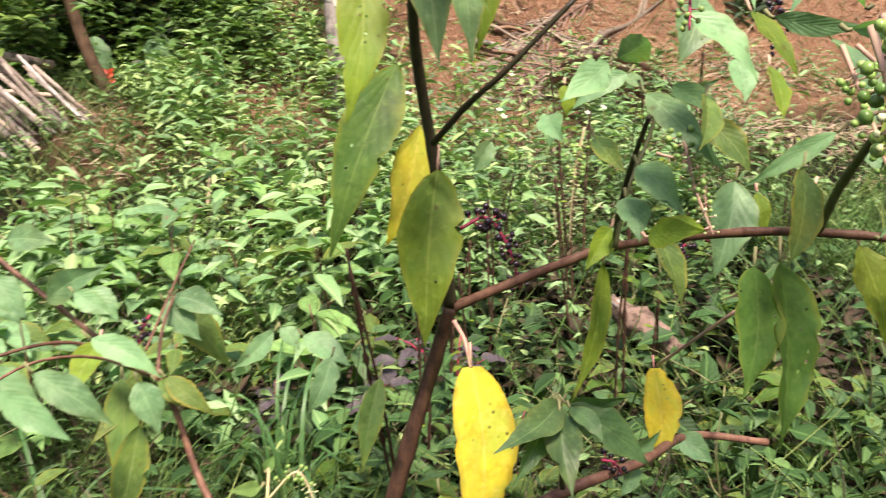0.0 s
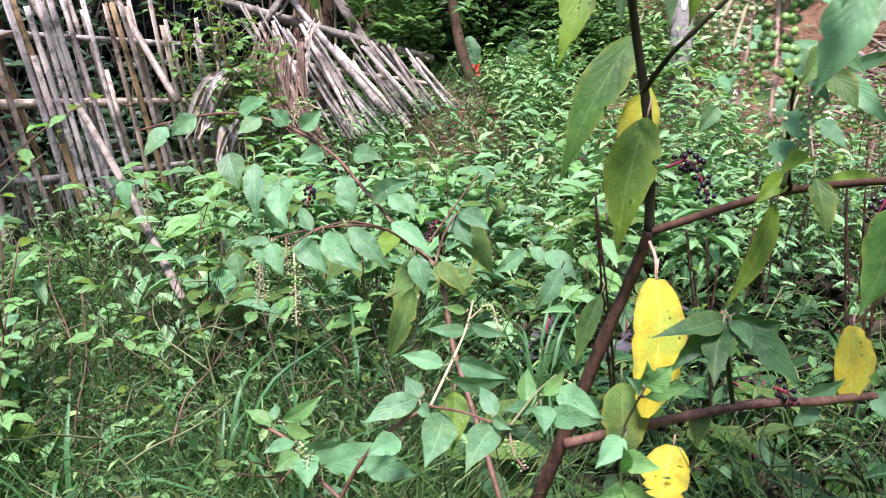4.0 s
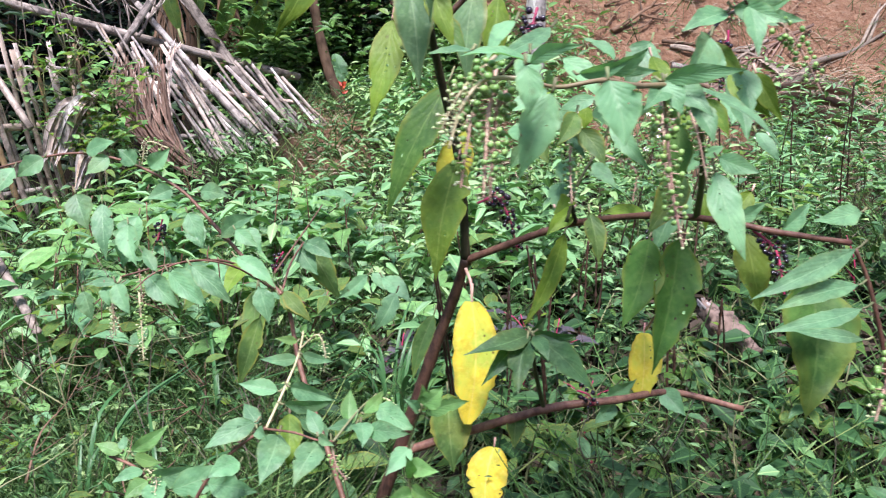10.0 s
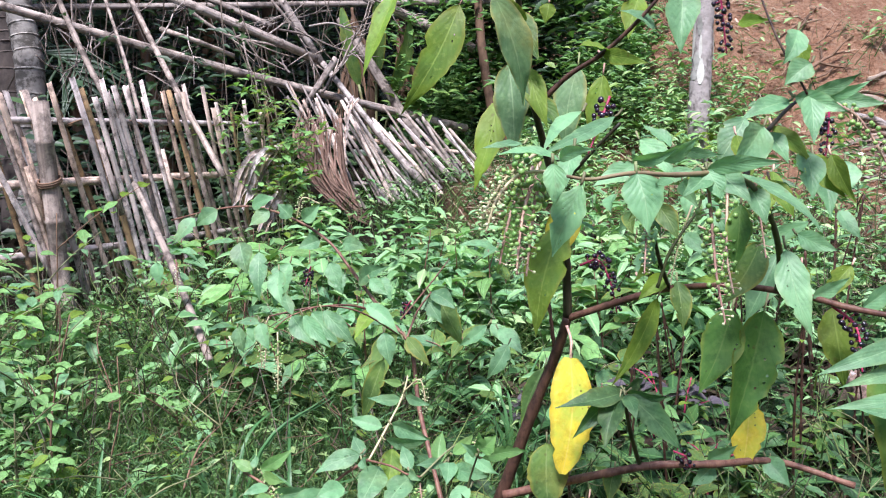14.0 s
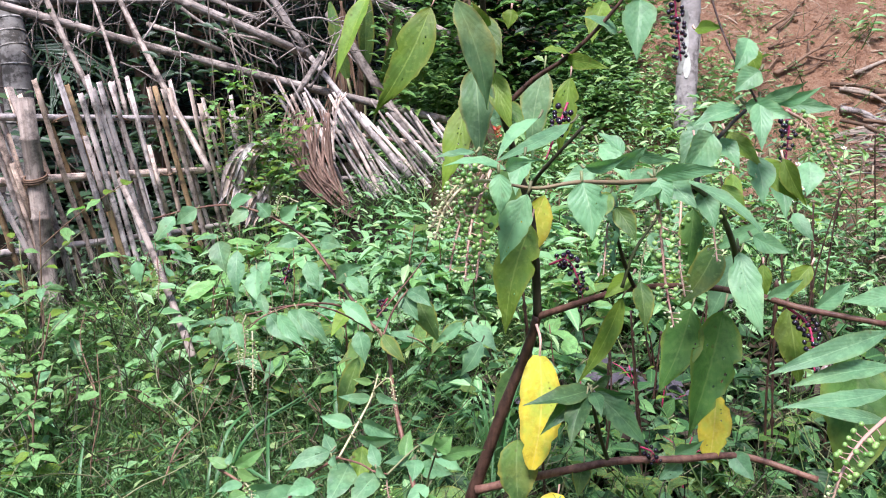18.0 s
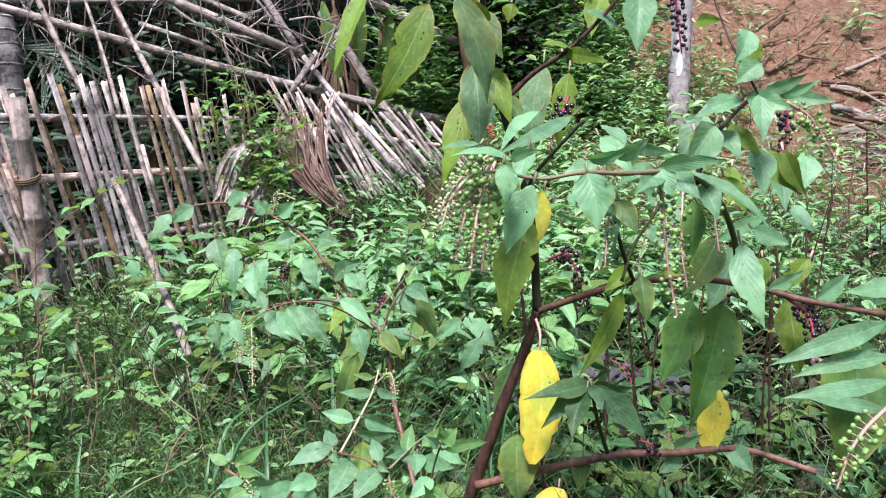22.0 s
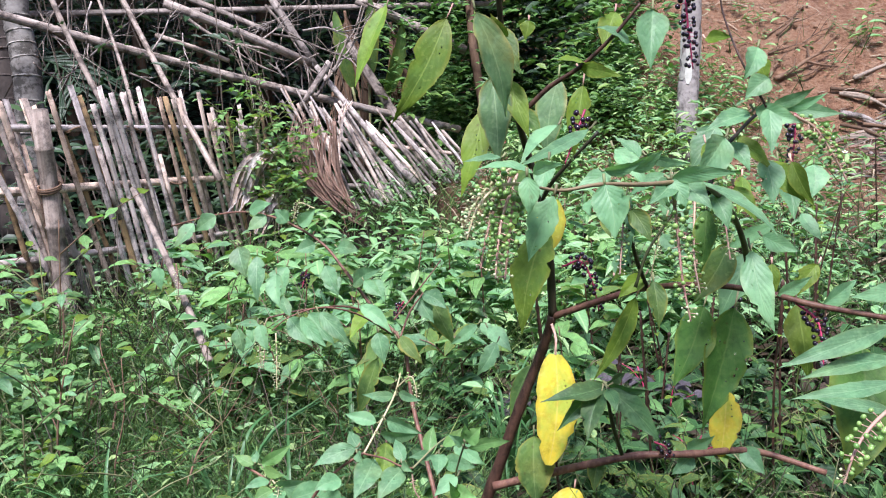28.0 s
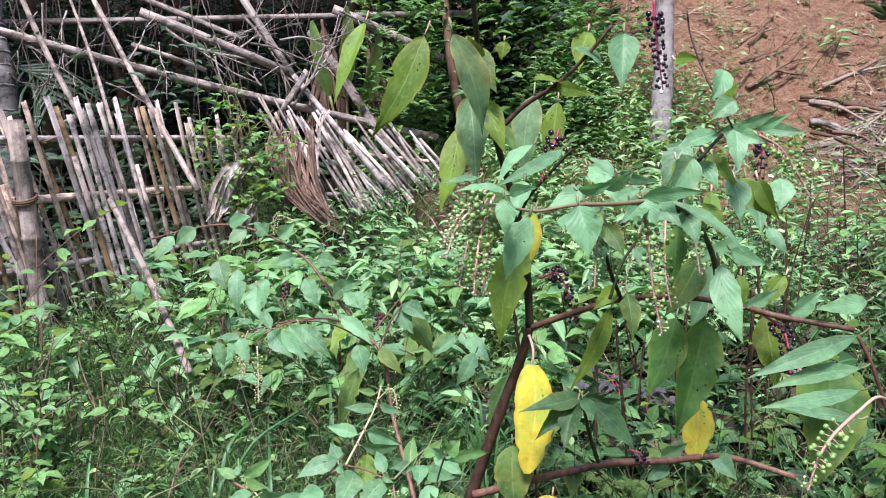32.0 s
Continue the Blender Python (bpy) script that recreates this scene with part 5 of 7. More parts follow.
    # green clumps on the slope below the bank
    for i in range(420):
        y = r.uniform(2.2, 3.7)
        x = r.uniform(0.40 * y, 0.9 * y)
        if noise.noise((x * 2.2, y * 2.2, 23.0)) < 0.02:
            continue
        grow_weed(r, blue, stems, x, y, r.uniform(0.14, 0.42), r.uniform(0.05, 0.09), droop=r.uniform(-0.2, 0.4), pairs=r.randint(8, 14), slim=0.7)
    # sprouts scattered over the bare bank
    for i in range(420):
        x, y = r.uniform(1.2, 4.6), r.uniform(3.9, 6.4)
        if noise.noise((x * 1.3, y * 1.3, 19.0)) < -0.05:
            continue
        grow_weed(r, lush if i % 2 else blue, stems, x, y, r.uniform(0.03, 0.13), r.uniform(0.03, 0.06), pairs=r.randint(4, 8))
    blades("weeds", lush, WEED, "dense knee-high green weeds covering the ground", "weeds")
    blades("weeds", blue, WEED2, "blue-green leafy weeds among the grass", "weeds")
    blades("ground_cover", small, WEED, "small-leaved creeping weeds close to the ground", "weeds")
    stalks("weed_stalks", stems, GREENSTEM, 0.0011, "thin dark stalks of the weeds")
    g = []
    for i in range(60000):
        y = 1.0 + 4.0 * r.random() ** 1.6
        x = r.uniform(-0.62 * y - 0.4, 1.75 * y + 0.3)
        if (x > 0.5 and y > 2.4 and r.random() < 0.82) or shadyside(x, y):
            continue
        if noise.noise((x * 1.8, y * 1.8, 3.0)) < -0.15 and r.random() < 0.7:
            continue
        # grass thinned as well, to darken the shaded ground
        if -0.1 < x < 1.7 and 1.0 < y < 2.35 and r.random() < 0.78:
            continue
        ln = r.uniform(0.10, 0.40) if y < 2.6 else r.uniform(0.08, 0.3)
        g.append((np.array((x, y, height(x, y) - 0.01)), rand_dir(r, 0.9), ln, r.uniform(0.002, 0.006), rand_dir(r, 0)))
    for i in range(11000):
        y = r.uniform(1.1, 2.3)
        x = r.uniform(-0.62 * y, 0.02 * y)
        if noise.noise((x * 4.0, y * 4.0, 6.0)) < -0.1:
            continue
        ln = r.uniform(0.12, 0.38)
        g.append((np.array((x, y, height(x, y) - 0.01)), rand_dir(r, 0.5), ln, r.uniform(0.0012, 0.0032), rand_dir(r, 0)))
    for i in range(46000):
        x, y = r.uniform(-5.5, 6.0), r.uniform(-3.5, 4.0)
        if -0.62 * y - 0.4 < x < 1.75 * y + 0.3 and y > 1.0 or shadyside(x, y) or math.hypot(x, y - 1.0) > 6 * r.random() ** 0.4:
            continue
        ln = r.uniform(0.10, 0.34)
        g.append((np.array((x, y, height(x, y) - 0.01)), rand_dir(r, 0.9), ln, r.uniform(0.003, 0.007), rand_dir(r, 0)))
    blades("grass", g, GRASS, "long green grass blades with a few dry ones", "grass", shape="blade")
    # bare wiry stems standing in the grass
    wires = []
    for i in range(620):
        y = r.uniform(1.25, 3.2)
        x = r.uniform(-0.6 * y - 0.2, 0.9 * y)
        z = height(x, y)
        h = r.uniform(0.12, 0.42)
        a = (x + r.uniform(-0.12, 0.12), y + r.uniform(-0.1, 0.1), z + h)
        wires.append(((x, y, z), a))
        for k in range(r.randint(0, 2)):
            q = tuple(u + (v - u) * r.uniform(0.3, 0.8) for u, v in zip((x, y, z), a))
            wires.append((q, (q[0] + r.uniform(-0.1, 0.1), q[1] + r.uniform(-0.08, 0.08), q[2] + r.uniform(0.02, 0.16))))
    stalks("dry_stalks", [w for w in wires[::2] if w[0][0] < -0.05 or w[0][1] > 2.2], STRAW, 0.0013, "thin straw-brown dry stalks standing in the grass")
    stalks("wiry_stalks", wires[1::2], DARKSTEM, 0.0012, "thin dark green stalks standing in the grass")
    d = []
    for i in range(10000):
        y = r.uniform(2.4, 7.5)
        x = r.uniform(0.02 * y, 1.75 * y + 0.3)
        if noise.noise((x * 1.2, y * 1.2, 11.0)) < 0.0 and r.random() < 0.8:
            continue
        ln = r.uniform(0.03, 0.22)
        d.append((np.array((x, y, height(x, y) + 0.012)), np.array((r.uniform(-1, 1), r.uniform(-0.6, 0.6), r.uniform(-0.1, 0.25))), ln, r.uniform(0.004, 0.013), np.array((0, -0.3, 1.0))))
    for i in range(2600):
        y = r.uniform(3.1, 4.5)
        x = r.uniform(0.5 * y, 4.4)
        if noise.noise((x * 1.5, y * 1.5, 15.0)) < -0.05:
            continue
        ln = r.uniform(0.05, 0.32)
        d.append((np.array((x, y, height(x, y) + r.uniform(0.01, 0.05))), np.array((r.uniform(-1, 1), r.uniform(-0.7, 0.7), r.uniform(-0.1, 0.3))), ln, r.uniform(0.004, 0.012), np.array((0, -0.3, 1.0))))
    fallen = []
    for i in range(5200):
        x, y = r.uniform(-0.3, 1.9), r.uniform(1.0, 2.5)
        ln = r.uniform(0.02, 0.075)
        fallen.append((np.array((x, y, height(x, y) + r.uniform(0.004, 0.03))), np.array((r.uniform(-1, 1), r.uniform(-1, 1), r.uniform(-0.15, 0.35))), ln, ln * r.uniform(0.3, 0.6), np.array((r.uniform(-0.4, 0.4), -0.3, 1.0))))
    # added leaf layer whose dark green imitates the shade round the foot
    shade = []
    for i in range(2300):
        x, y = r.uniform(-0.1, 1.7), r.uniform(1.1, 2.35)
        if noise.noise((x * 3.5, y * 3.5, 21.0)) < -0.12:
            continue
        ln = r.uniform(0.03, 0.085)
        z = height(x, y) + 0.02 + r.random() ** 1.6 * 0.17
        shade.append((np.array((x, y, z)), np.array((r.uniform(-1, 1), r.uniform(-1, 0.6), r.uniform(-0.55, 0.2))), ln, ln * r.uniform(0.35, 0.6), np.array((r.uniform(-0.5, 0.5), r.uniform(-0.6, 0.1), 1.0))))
    blades("undergrowth", shade, SHADELEAF, "low broad leaves round the pokeweed's foot, darkened to stand for its shade", "undergrowth")
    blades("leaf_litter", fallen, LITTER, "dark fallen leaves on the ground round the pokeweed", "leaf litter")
    blades("litter", d, DRYBITS, "dry grass, twigs and leaf scraps strewn on the red soil", "litter", shape="blade")


field()


def clods():
    """Lumps of clay and small stones on the bare bank."""
    r = random.Random(31)
    verts, faces = [], []
    cube = [(x, y, z) for x in (-1, 1) for y in (-1, 1) for z in (-1, 1)]
    sides = ((0, 1, 3, 2), (4, 6, 7, 5), (0, 4, 5, 1), (2, 3, 7, 6), (0, 2, 6, 4), (1, 5, 7, 3))
    for i in range(5200):
        y = r.uniform(4.2, 8.5)
        x = r.uniform(0.2 * y, 1.6 * y)
        s = 0.003 + 0.010 * r.random() ** 4
        z = height(x, y) + s * 0.3
        j = len(verts)
        a = r.uniform(0, 3)
        for c in cube:
            k = [s * q * r.uniform(0.55, 1.1) for q in c]
            verts.append((x + k[0] * math.cos(a) - k[1] * math.sin(a), y + k[0] * math.sin(a) + k[1] * math.cos(a), z + k[2] * 0.7))
        faces += [tuple(j + q for q in f) for f in sides]
    me = bpy.data.meshes.new("clods")
    me.from_pydata(verts, [], faces)
    me.polygons.foreach_set("use_smooth", [True] * len(me.polygons))
    me.materials.append(SOIL)
    tagged(new("clods", me), "crumbs and lumps of red clay on the bank", "soil", kind="stuff")


clods()


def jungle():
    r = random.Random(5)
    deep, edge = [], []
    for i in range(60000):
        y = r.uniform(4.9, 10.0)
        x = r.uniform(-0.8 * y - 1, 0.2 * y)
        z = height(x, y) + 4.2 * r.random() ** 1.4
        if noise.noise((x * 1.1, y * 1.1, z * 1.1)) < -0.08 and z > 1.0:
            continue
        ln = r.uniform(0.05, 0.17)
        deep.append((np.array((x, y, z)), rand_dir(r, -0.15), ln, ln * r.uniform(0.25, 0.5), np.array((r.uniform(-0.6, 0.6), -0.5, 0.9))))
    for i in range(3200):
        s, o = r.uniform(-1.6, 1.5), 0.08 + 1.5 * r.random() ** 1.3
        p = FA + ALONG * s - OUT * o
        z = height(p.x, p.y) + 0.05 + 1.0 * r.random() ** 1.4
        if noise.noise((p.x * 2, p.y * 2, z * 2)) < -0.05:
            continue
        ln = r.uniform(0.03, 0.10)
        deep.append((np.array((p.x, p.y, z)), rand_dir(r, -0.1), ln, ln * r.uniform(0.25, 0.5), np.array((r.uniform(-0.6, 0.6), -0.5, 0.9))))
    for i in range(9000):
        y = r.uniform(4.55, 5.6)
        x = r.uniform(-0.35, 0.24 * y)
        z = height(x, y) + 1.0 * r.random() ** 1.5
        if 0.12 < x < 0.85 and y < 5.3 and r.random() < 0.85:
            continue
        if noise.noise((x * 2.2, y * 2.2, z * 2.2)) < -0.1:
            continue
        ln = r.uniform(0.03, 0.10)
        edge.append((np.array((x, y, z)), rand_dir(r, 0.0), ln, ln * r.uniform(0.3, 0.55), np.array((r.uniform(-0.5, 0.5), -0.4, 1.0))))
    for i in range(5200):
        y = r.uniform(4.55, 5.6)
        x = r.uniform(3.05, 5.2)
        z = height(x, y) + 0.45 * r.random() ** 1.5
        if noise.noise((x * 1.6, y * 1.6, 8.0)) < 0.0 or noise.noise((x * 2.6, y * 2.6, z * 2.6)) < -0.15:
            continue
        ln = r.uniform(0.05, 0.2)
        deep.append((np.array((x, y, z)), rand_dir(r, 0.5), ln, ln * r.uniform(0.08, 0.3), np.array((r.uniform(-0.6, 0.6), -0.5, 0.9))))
    hang = []
    for i in range(420):
        y = r.uniform(3.9, 6.2)
        x = r.uniform(-0.72 * y, -0.02 * y)
        if (x - FA.x) * OUT.x + (y - FA.y) * OUT.y > -0.25:
            continue
        z = height(x, y) + r.uniform(0.5, 2.4)
        hang.append(((x, y, z), (x + r.uniform(-0.25, 0.25), y + r.uniform(-0.1, 0.1), z - r.uniform(0.2, 0.9))))
    stalks("dead_vines", hang, STRAW, 0.004, "thin grey dead vines hanging in the dark undergrowth")
    for i in range(7000):
        y = r.uniform(5.25, 6.4)
        x = r.uniform(-0.1, 1.05)
        z = height(x, y) + 1.3 * r.random() ** 1.3
        if noise.noise((x * 2.2, y * 2.2, z * 2.2 + 4)) < -0.15:
            continue
        ln = r.uniform(0.04, 0.13)
        edge.append((np.array((x, y, z)), rand_dir(r, 0.0), ln, ln * r.uniform(0.3, 0.55), np.array((r.uniform(-0.5, 0.5), -0.5, 1.0))))
    for i in range(2600):
        y = r.uniform(4.3, 5.1)
        x = r.uniform(0.62, 1.42)
        z = height(x, y) + 0.5 * r.random() ** 1.4
        if noise.noise((x * 2.6, y * 2.6, z * 2.6 + 9)) < -0.1:
            continue
        ln = r.uniform(0.03, 0.09)
        edge.append((np.array((x, y, z)), rand_dir(r, 0.1), ln, ln * r.uniform(0.3, 0.55), np.array((r.uniform(-0.5, 0.5), -0.5, 1.0))))
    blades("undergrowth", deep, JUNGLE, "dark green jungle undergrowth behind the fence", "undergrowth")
    blades("thicket", edge, EDGELEAF, "mid-green thicket at the foot of the bank", "undergrowth")


jungle()


# Trunks stand behind the fence; crowns are added above view to shade the jungle.
def shade_tree(x, y, tall, r0, spread, seed):
    r = random.Random(seed)
    ob = thing("shade_tree", (x, y, height(x, y) - 0.1), "dark jungle tree, its dense leafy crown added above view for shade", "tree", "trees behind the fence")
    lean = Vector((r.uniform(-0.4, 0.4), r.uniform(-0.3, 0.3), tall))
    line = curve_points([Vector((0, 0, 0)), lean * 0.5 + Vector((r.uniform(-0.1, 0.1), 0, 0)), lean], 8)
    n = len(line) - 1
    part("trunk", tube(line, [r0 * (1 - 0.6 * i / n) for i in range(n + 1)], 9), BROWNWOOD, ob)
    for k in range(5):
        i = r.randint(n // 2, n)
        d = Vector((r.uniform(-1, 1), r.uniform(-1, 1), r.uniform(0.1, 0.8))).normalized() * spread * 0.8
        part("limb", tube(curve_points([line[i], line[i] + d * 0.5 + Vector((0, 0, 0.1)), line[i] + d], 4), [r0 * 0.35 * (1 - 0.08 * j) for j in range(9)], 6), BROWNWOOD, ob)
    rows = []
    c = np.array(lean)
    for k in range(2600):
        d = np.array((r.gauss(0, 1), r.gauss(0, 1), r.gauss(0, 0.6)))
        d = d / (np.linalg.norm(d) + 1e-6) * spread * r.random() ** 0.4
        p = c + d
        if noise.noise(Vector(p) * 1.5 + Vector((seed, 0, 0))) < -0.12:
            continue
        ln = r.uniform(0.10, 0.22)
        rows.append((p, rand_dir(r, -0.5), ln, ln * 0.42, np.array((r.uniform(-0.5, 0.5), r.uniform(-0.5, 0.5), 1.0))))
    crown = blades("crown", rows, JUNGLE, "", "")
    crown.parent = ob
    for key in ("label", "category", "kind"):
        if key in crown:
            del crown[key]
    return ob


for x_, y_, h_, r_, s_, k_ in ((-3.2, 6.2, 3.3, 0.09, 1.6, 41), (-1.4, 6.6, 3.5, 0.07, 1.5, 42), (-0.4, 8.4, 3.8, 0.09, 1.6, 43), (-4.6, 5.0, 3.4, 0.1, 1.7, 44), (-2.4, 8.6, 3.6, 0.11, 1.9, 45), (-0.6, 5.6, 3.6, 0.05, 1.2, 46), (-2.5, 5.6, 3.2, 0.05, 1.2, 47), (-3.1, 4.9, 3.0, 0.04, 1.0, 48), (-1.8, 5.5, 3.1, 0.04, 1.0, 49), (-4.0, 4.2, 3.0, 0.05, 1.1, 51)):
    shade_tree(x_, y_, h_, r_, s_, k_)


# ---- single weeds near the eye ----
def unit_leaf(material, seed, shape, ratio):
    rnd = random.Random(seed)
    me = bpy.data.meshes.new("leaf")
    bm = leaf_bmesh(Vector((0, 0, 0)), Vector((0, 1, 0)), ratio, Vector((0, 0, 1)), 0.06, 0.05, rnd, shape, 0, 10, 4)
    bm.to_mesh(me)
    bm.free()
    me.polygons.foreach_set("use_smooth", [True] * len(me.polygons))
    me.materials.append(material)
    return me


LEAFSET = {
    "fresh": [unit_leaf(FRESH if k % 2 else TEAL, k, "oval", 0.40) for k in range(6)],
    "green": [unit_leaf(GREEN, k, "oval", 0.40) for k in range(5)],
    "lime": [unit_leaf(LIME, k, "oval", 0.5) for k in range(4)],
    "small": [unit_leaf(FRESH, k, "oval", 0.52) for k in range(4)],
    "deep": [unit_leaf(DEEP if k % 2 else DARK, k, "oval", 0.42) for k in range(4)],
    "slim": [unit_leaf(TEAL if k % 2 else FRESH, k, "narrow", 0.24) for k in range(4)],
    "purple": [unit_leaf(PURPLE, k, "broad", 0.7) for k in range(4)],
}


def weed_plant(name, label, x, y, tall, size, count, sets, seed, group, lean=(0, 0), bark=None, z0=None):
    """A plant with a bending stem, side shoots and leaves set in a spiral."""
    r = random.Random(seed)
    ob = thing(name, (x, y, height(x, y) - 0.01 if z0 is None else z0), label, "weed", group)
    top = Vector((lean[0], lean[1], tall))
    line = curve_points([Vector((0, 0, 0)), top * 0.5 + Vector((r.uniform(-0.03, 0.03), r.uniform(-0.03, 0.03), 0.02)), top], 6)
    n = len(line) - 1
    part("stem", tube(line, [0.0035 * (1 - 0.6 * i / n) for i in range(n + 1)], 6), bark or STALK, ob)
    tips = [(line, 0.3)]
    for k in range(count // 7):
        i = r.randint(3, n - 2)
        a = r.uniform(0, 6.28)
        d = Vector((math.cos(a), math.sin(a), r.uniform(0.5, 1.0))).normalized() * tall * r.uniform(0.25, 0.45)
        br = curve_points([line[i], line[i] + d * 0.5 + Vector((0, 0, 0.01)), line[i] + d], 4)
        part("shoot", tube(br, [0.002 * (1 - 0.06 * j) for j in range(len(br))], 5), bark or STALK, ob)
        tips.append((br, 0.25))
    for k in range(count):
        path, start = tips[k % len(tips)]
        m = len(path) - 1
        f = start + (1 - start) * r.random() ** 0.7
        i = min(int(f * m), m - 1)
        p = path[i].lerp(path[i + 1], f * m - i)
        a = k * 2.4 + r.uniform(-0.6, 0.6)
        d = Vector((math.cos(a), math.sin(a), r.uniform(-0.65, 0.35))).normalized()
        up = Vector((r.uniform(-0.25, 0.25), r.uniform(-0.5, 0.05), 1.0))
        z = (up - d * up.dot(d)).normalized()
        ln = size * r.uniform(0.6, 1.15) * (1.1 - 0.35 * f)
        lf = new("leaf", r.choice(LEAFSET[r.choice(sets)]))
        lf.parent = ob
        lf.matrix_basis = Matrix.Translation(p + d * 0.008) @ Matrix((d.cross(z), d, z)).transposed().to_4x4() @ Matrix.Diagonal((ln, ln, ln, 1))
    return ob


def near_weeds():
    r = random.Random(77)
    # bright bushes at the edge of the grass
    for k in range(9):
        y = r.uniform(1.4, 1.8)
        x = r.uniform(-0.62 * y, -0.51 * y)
        weed_plant("bushy_weed", "bushy weed with bright oval leaves before the fence", x, y, r.uniform(0.26, 0.46), r.uniform(0.035, 0.052), r.randint(26, 34), ("small", "small", "fresh"), 600 + k, "bushy weeds", (r.uniform(-0.06, 0.06), r.uniform(-0.06, 0.06)), STALK)
    # pale pokeweed regrowth in the middle distance
    for k in range(52):
        y = r.uniform(1.95, 3.1)
        x = r.uniform(-0.40 * y, 0.22 * y)
        weed_plant("pokeweed_sapling", "young pokeweed with pale green drooping leaves", x, y, r.uniform(0.24, 0.44), r.uniform(0.10, 0.16), r.randint(10, 16), ("fresh", "fresh", "fresh", "green"), 100 + k, "pokeweed saplings", (r.uniform(-0.08, 0.08), r.uniform(-0.08, 0.05)), TWIG)
    # bushy small-leaved weeds
    for k in range(15):
        y = r.uniform(1.55, 2.5)
        x = r.uniform(-0.58 * y - 0.1, -0.12 * y)
        weed_plant("bushy_weed", "bushy weed with small round green leaves", x, y, r.uniform(0.14, 0.36), r.uniform(0.026, 0.046), r.randint(18, 30), ("small", "small", "fresh", "lime"), 200 + k, "bushy weeds", (r.uniform(-0.06, 0.06), r.uniform(-0.06, 0.06)), STALK if k % 3 else BROWNWOOD)
    for k in range(9):
        y = r.uniform(1.6, 2.15)
        x = r.uniform(-0.62 * y, -0.50 * y)
        weed_plant("tall_bushy_weed", "tall bushy weed with bright green leaves before the fence", x, y, r.uniform(0.42, 0.62), r.uniform(0.05, 0.07), r.randint(26, 36), ("small", "small", "fresh", "lime"), 500 + k, "bushy weeds", (r.uniform(-0.08, 0.08), r.uniform(-0.08, 0.08)), BROWNWOOD if k % 2 else STALK)
    for k in range(26):
        y = r.uniform(2.3, 3.4)
        x = r.uniform(0.40 * y, 0.8 * y)
        weed_plant("slender_weed", "slender upright weed with narrow green leaflets on the slope", x, y, r.uniform(0.24, 0.5), r.uniform(0.05, 0.085), r.randint(14, 22), ("slim", "slim", "slim", "fresh"), 640 + k, "slender weeds", (r.uniform(-0.08, 0.08), r.uniform(-0.08, 0.08)), GREENSTEM)
    for k in range(16):
        y = r.uniform(3.0, 4.3)
        x = r.uniform(0.15 * y, 0.46 * y)
        weed_plant("pale_weed", "pale yellow-green weed at the foot of the bank", x, y, r.uniform(0.22, 0.45), r.uniform(0.05, 0.09), r.randint(12, 20), ("lime", "small", "fresh"), 520 + k, "weeds below the bank", (r.uniform(-0.08, 0.08), r.uniform(-0.08, 0.08)), STALK)
    # the nearer ones take darker leaf sets to stand in for shade
    for k in range(14):
        y = r.uniform(1.6, 3.6)
        x = r.uniform(0.32 * y, 0.8 * y)
        weed_plant("bushy_weed", "leafy weed with pale green leaves beside the bank", x, y, r.uniform(0.18, 0.38), r.uniform(0.04, 0.085), r.randint(12, 20), ("deep", "green", "deep") if y < 2.3 else ("small", "fresh", "green", "lime"), 300 + k, "bushy weeds", (r.uniform(-0.06, 0.06), r.uniform(-0.06, 0.06)), MAGENTA if k % 4 == 0 else STALK)


near_weeds()


def wiry_weed(x, y, tall, seed, bark, leaves, sets, label):
    """A sparse weed: crooked thin stems that fork, with a few small leaves near their ends."""
    r = random.Random(seed)
    ob = thing("wiry_weed", (x, y, height(x, y) - 0.01), label, "weed", "wiry weeds")

    def crooked(a, d, length, radius, name):
        pts = [a]
        for k in range(4):
            d = (d + Vector((r.uniform(-0.45, 0.45), r.uniform(-0.45, 0.45), r.uniform(-0.2, 0.3)))).normalized()
            pts.append(pts[-1] + d * length / 4)
        line = curve_points(pts, 3)
        part(name, tube(line, [radius * (1.15 - 0.75 * i / (len(line) - 1)) for i in range(len(line))], 5), bark, ob)
        return line

    main = crooked(Vector((0, 0, 0)), Vector((r.uniform(-0.4, 0.4), r.uniform(-0.3, 0.3), 1)), tall, 0.0022, "stem")
    lines = [main]
    for k in range(r.randint(3, 5)):
        i = r.randint(3, len(main) - 2)
        a = r.uniform(0, 6.28)
        lines.append(crooked(main[i], Vector((math.cos(a), math.sin(a), r.uniform(0.2, 0.9))).normalized(), tall * r.uniform(0.3, 0.6), 0.0014, "shoot"))
    for k in range(leaves):
        line = lines[k % len(lines)]
        p = line[r.randint(len(line) // 2, len(line) - 1)]
        a = r.uniform(0, 6.28)
        d = Vector((math.cos(a), math.sin(a), r.uniform(-0.4, 0.3))).normalized()
        up = Vector((r.uniform(-0.4, 0.4), r.uniform(-0.6, 0.1), 1.0))
        z = (up - d * up.dot(d)).normalized()
        ln = r.uniform(0.018, 0.05)
        lf = new("leaf", r.choice(LEAFSET[r.choice(sets)]))
        lf.parent = ob
        lf.matrix_basis = Matrix.Translation(p) @ Matrix((d.cross(z), d, z)).transposed().to_4x4() @ Matrix.Diagonal((ln, ln, ln, 1))
    return ob


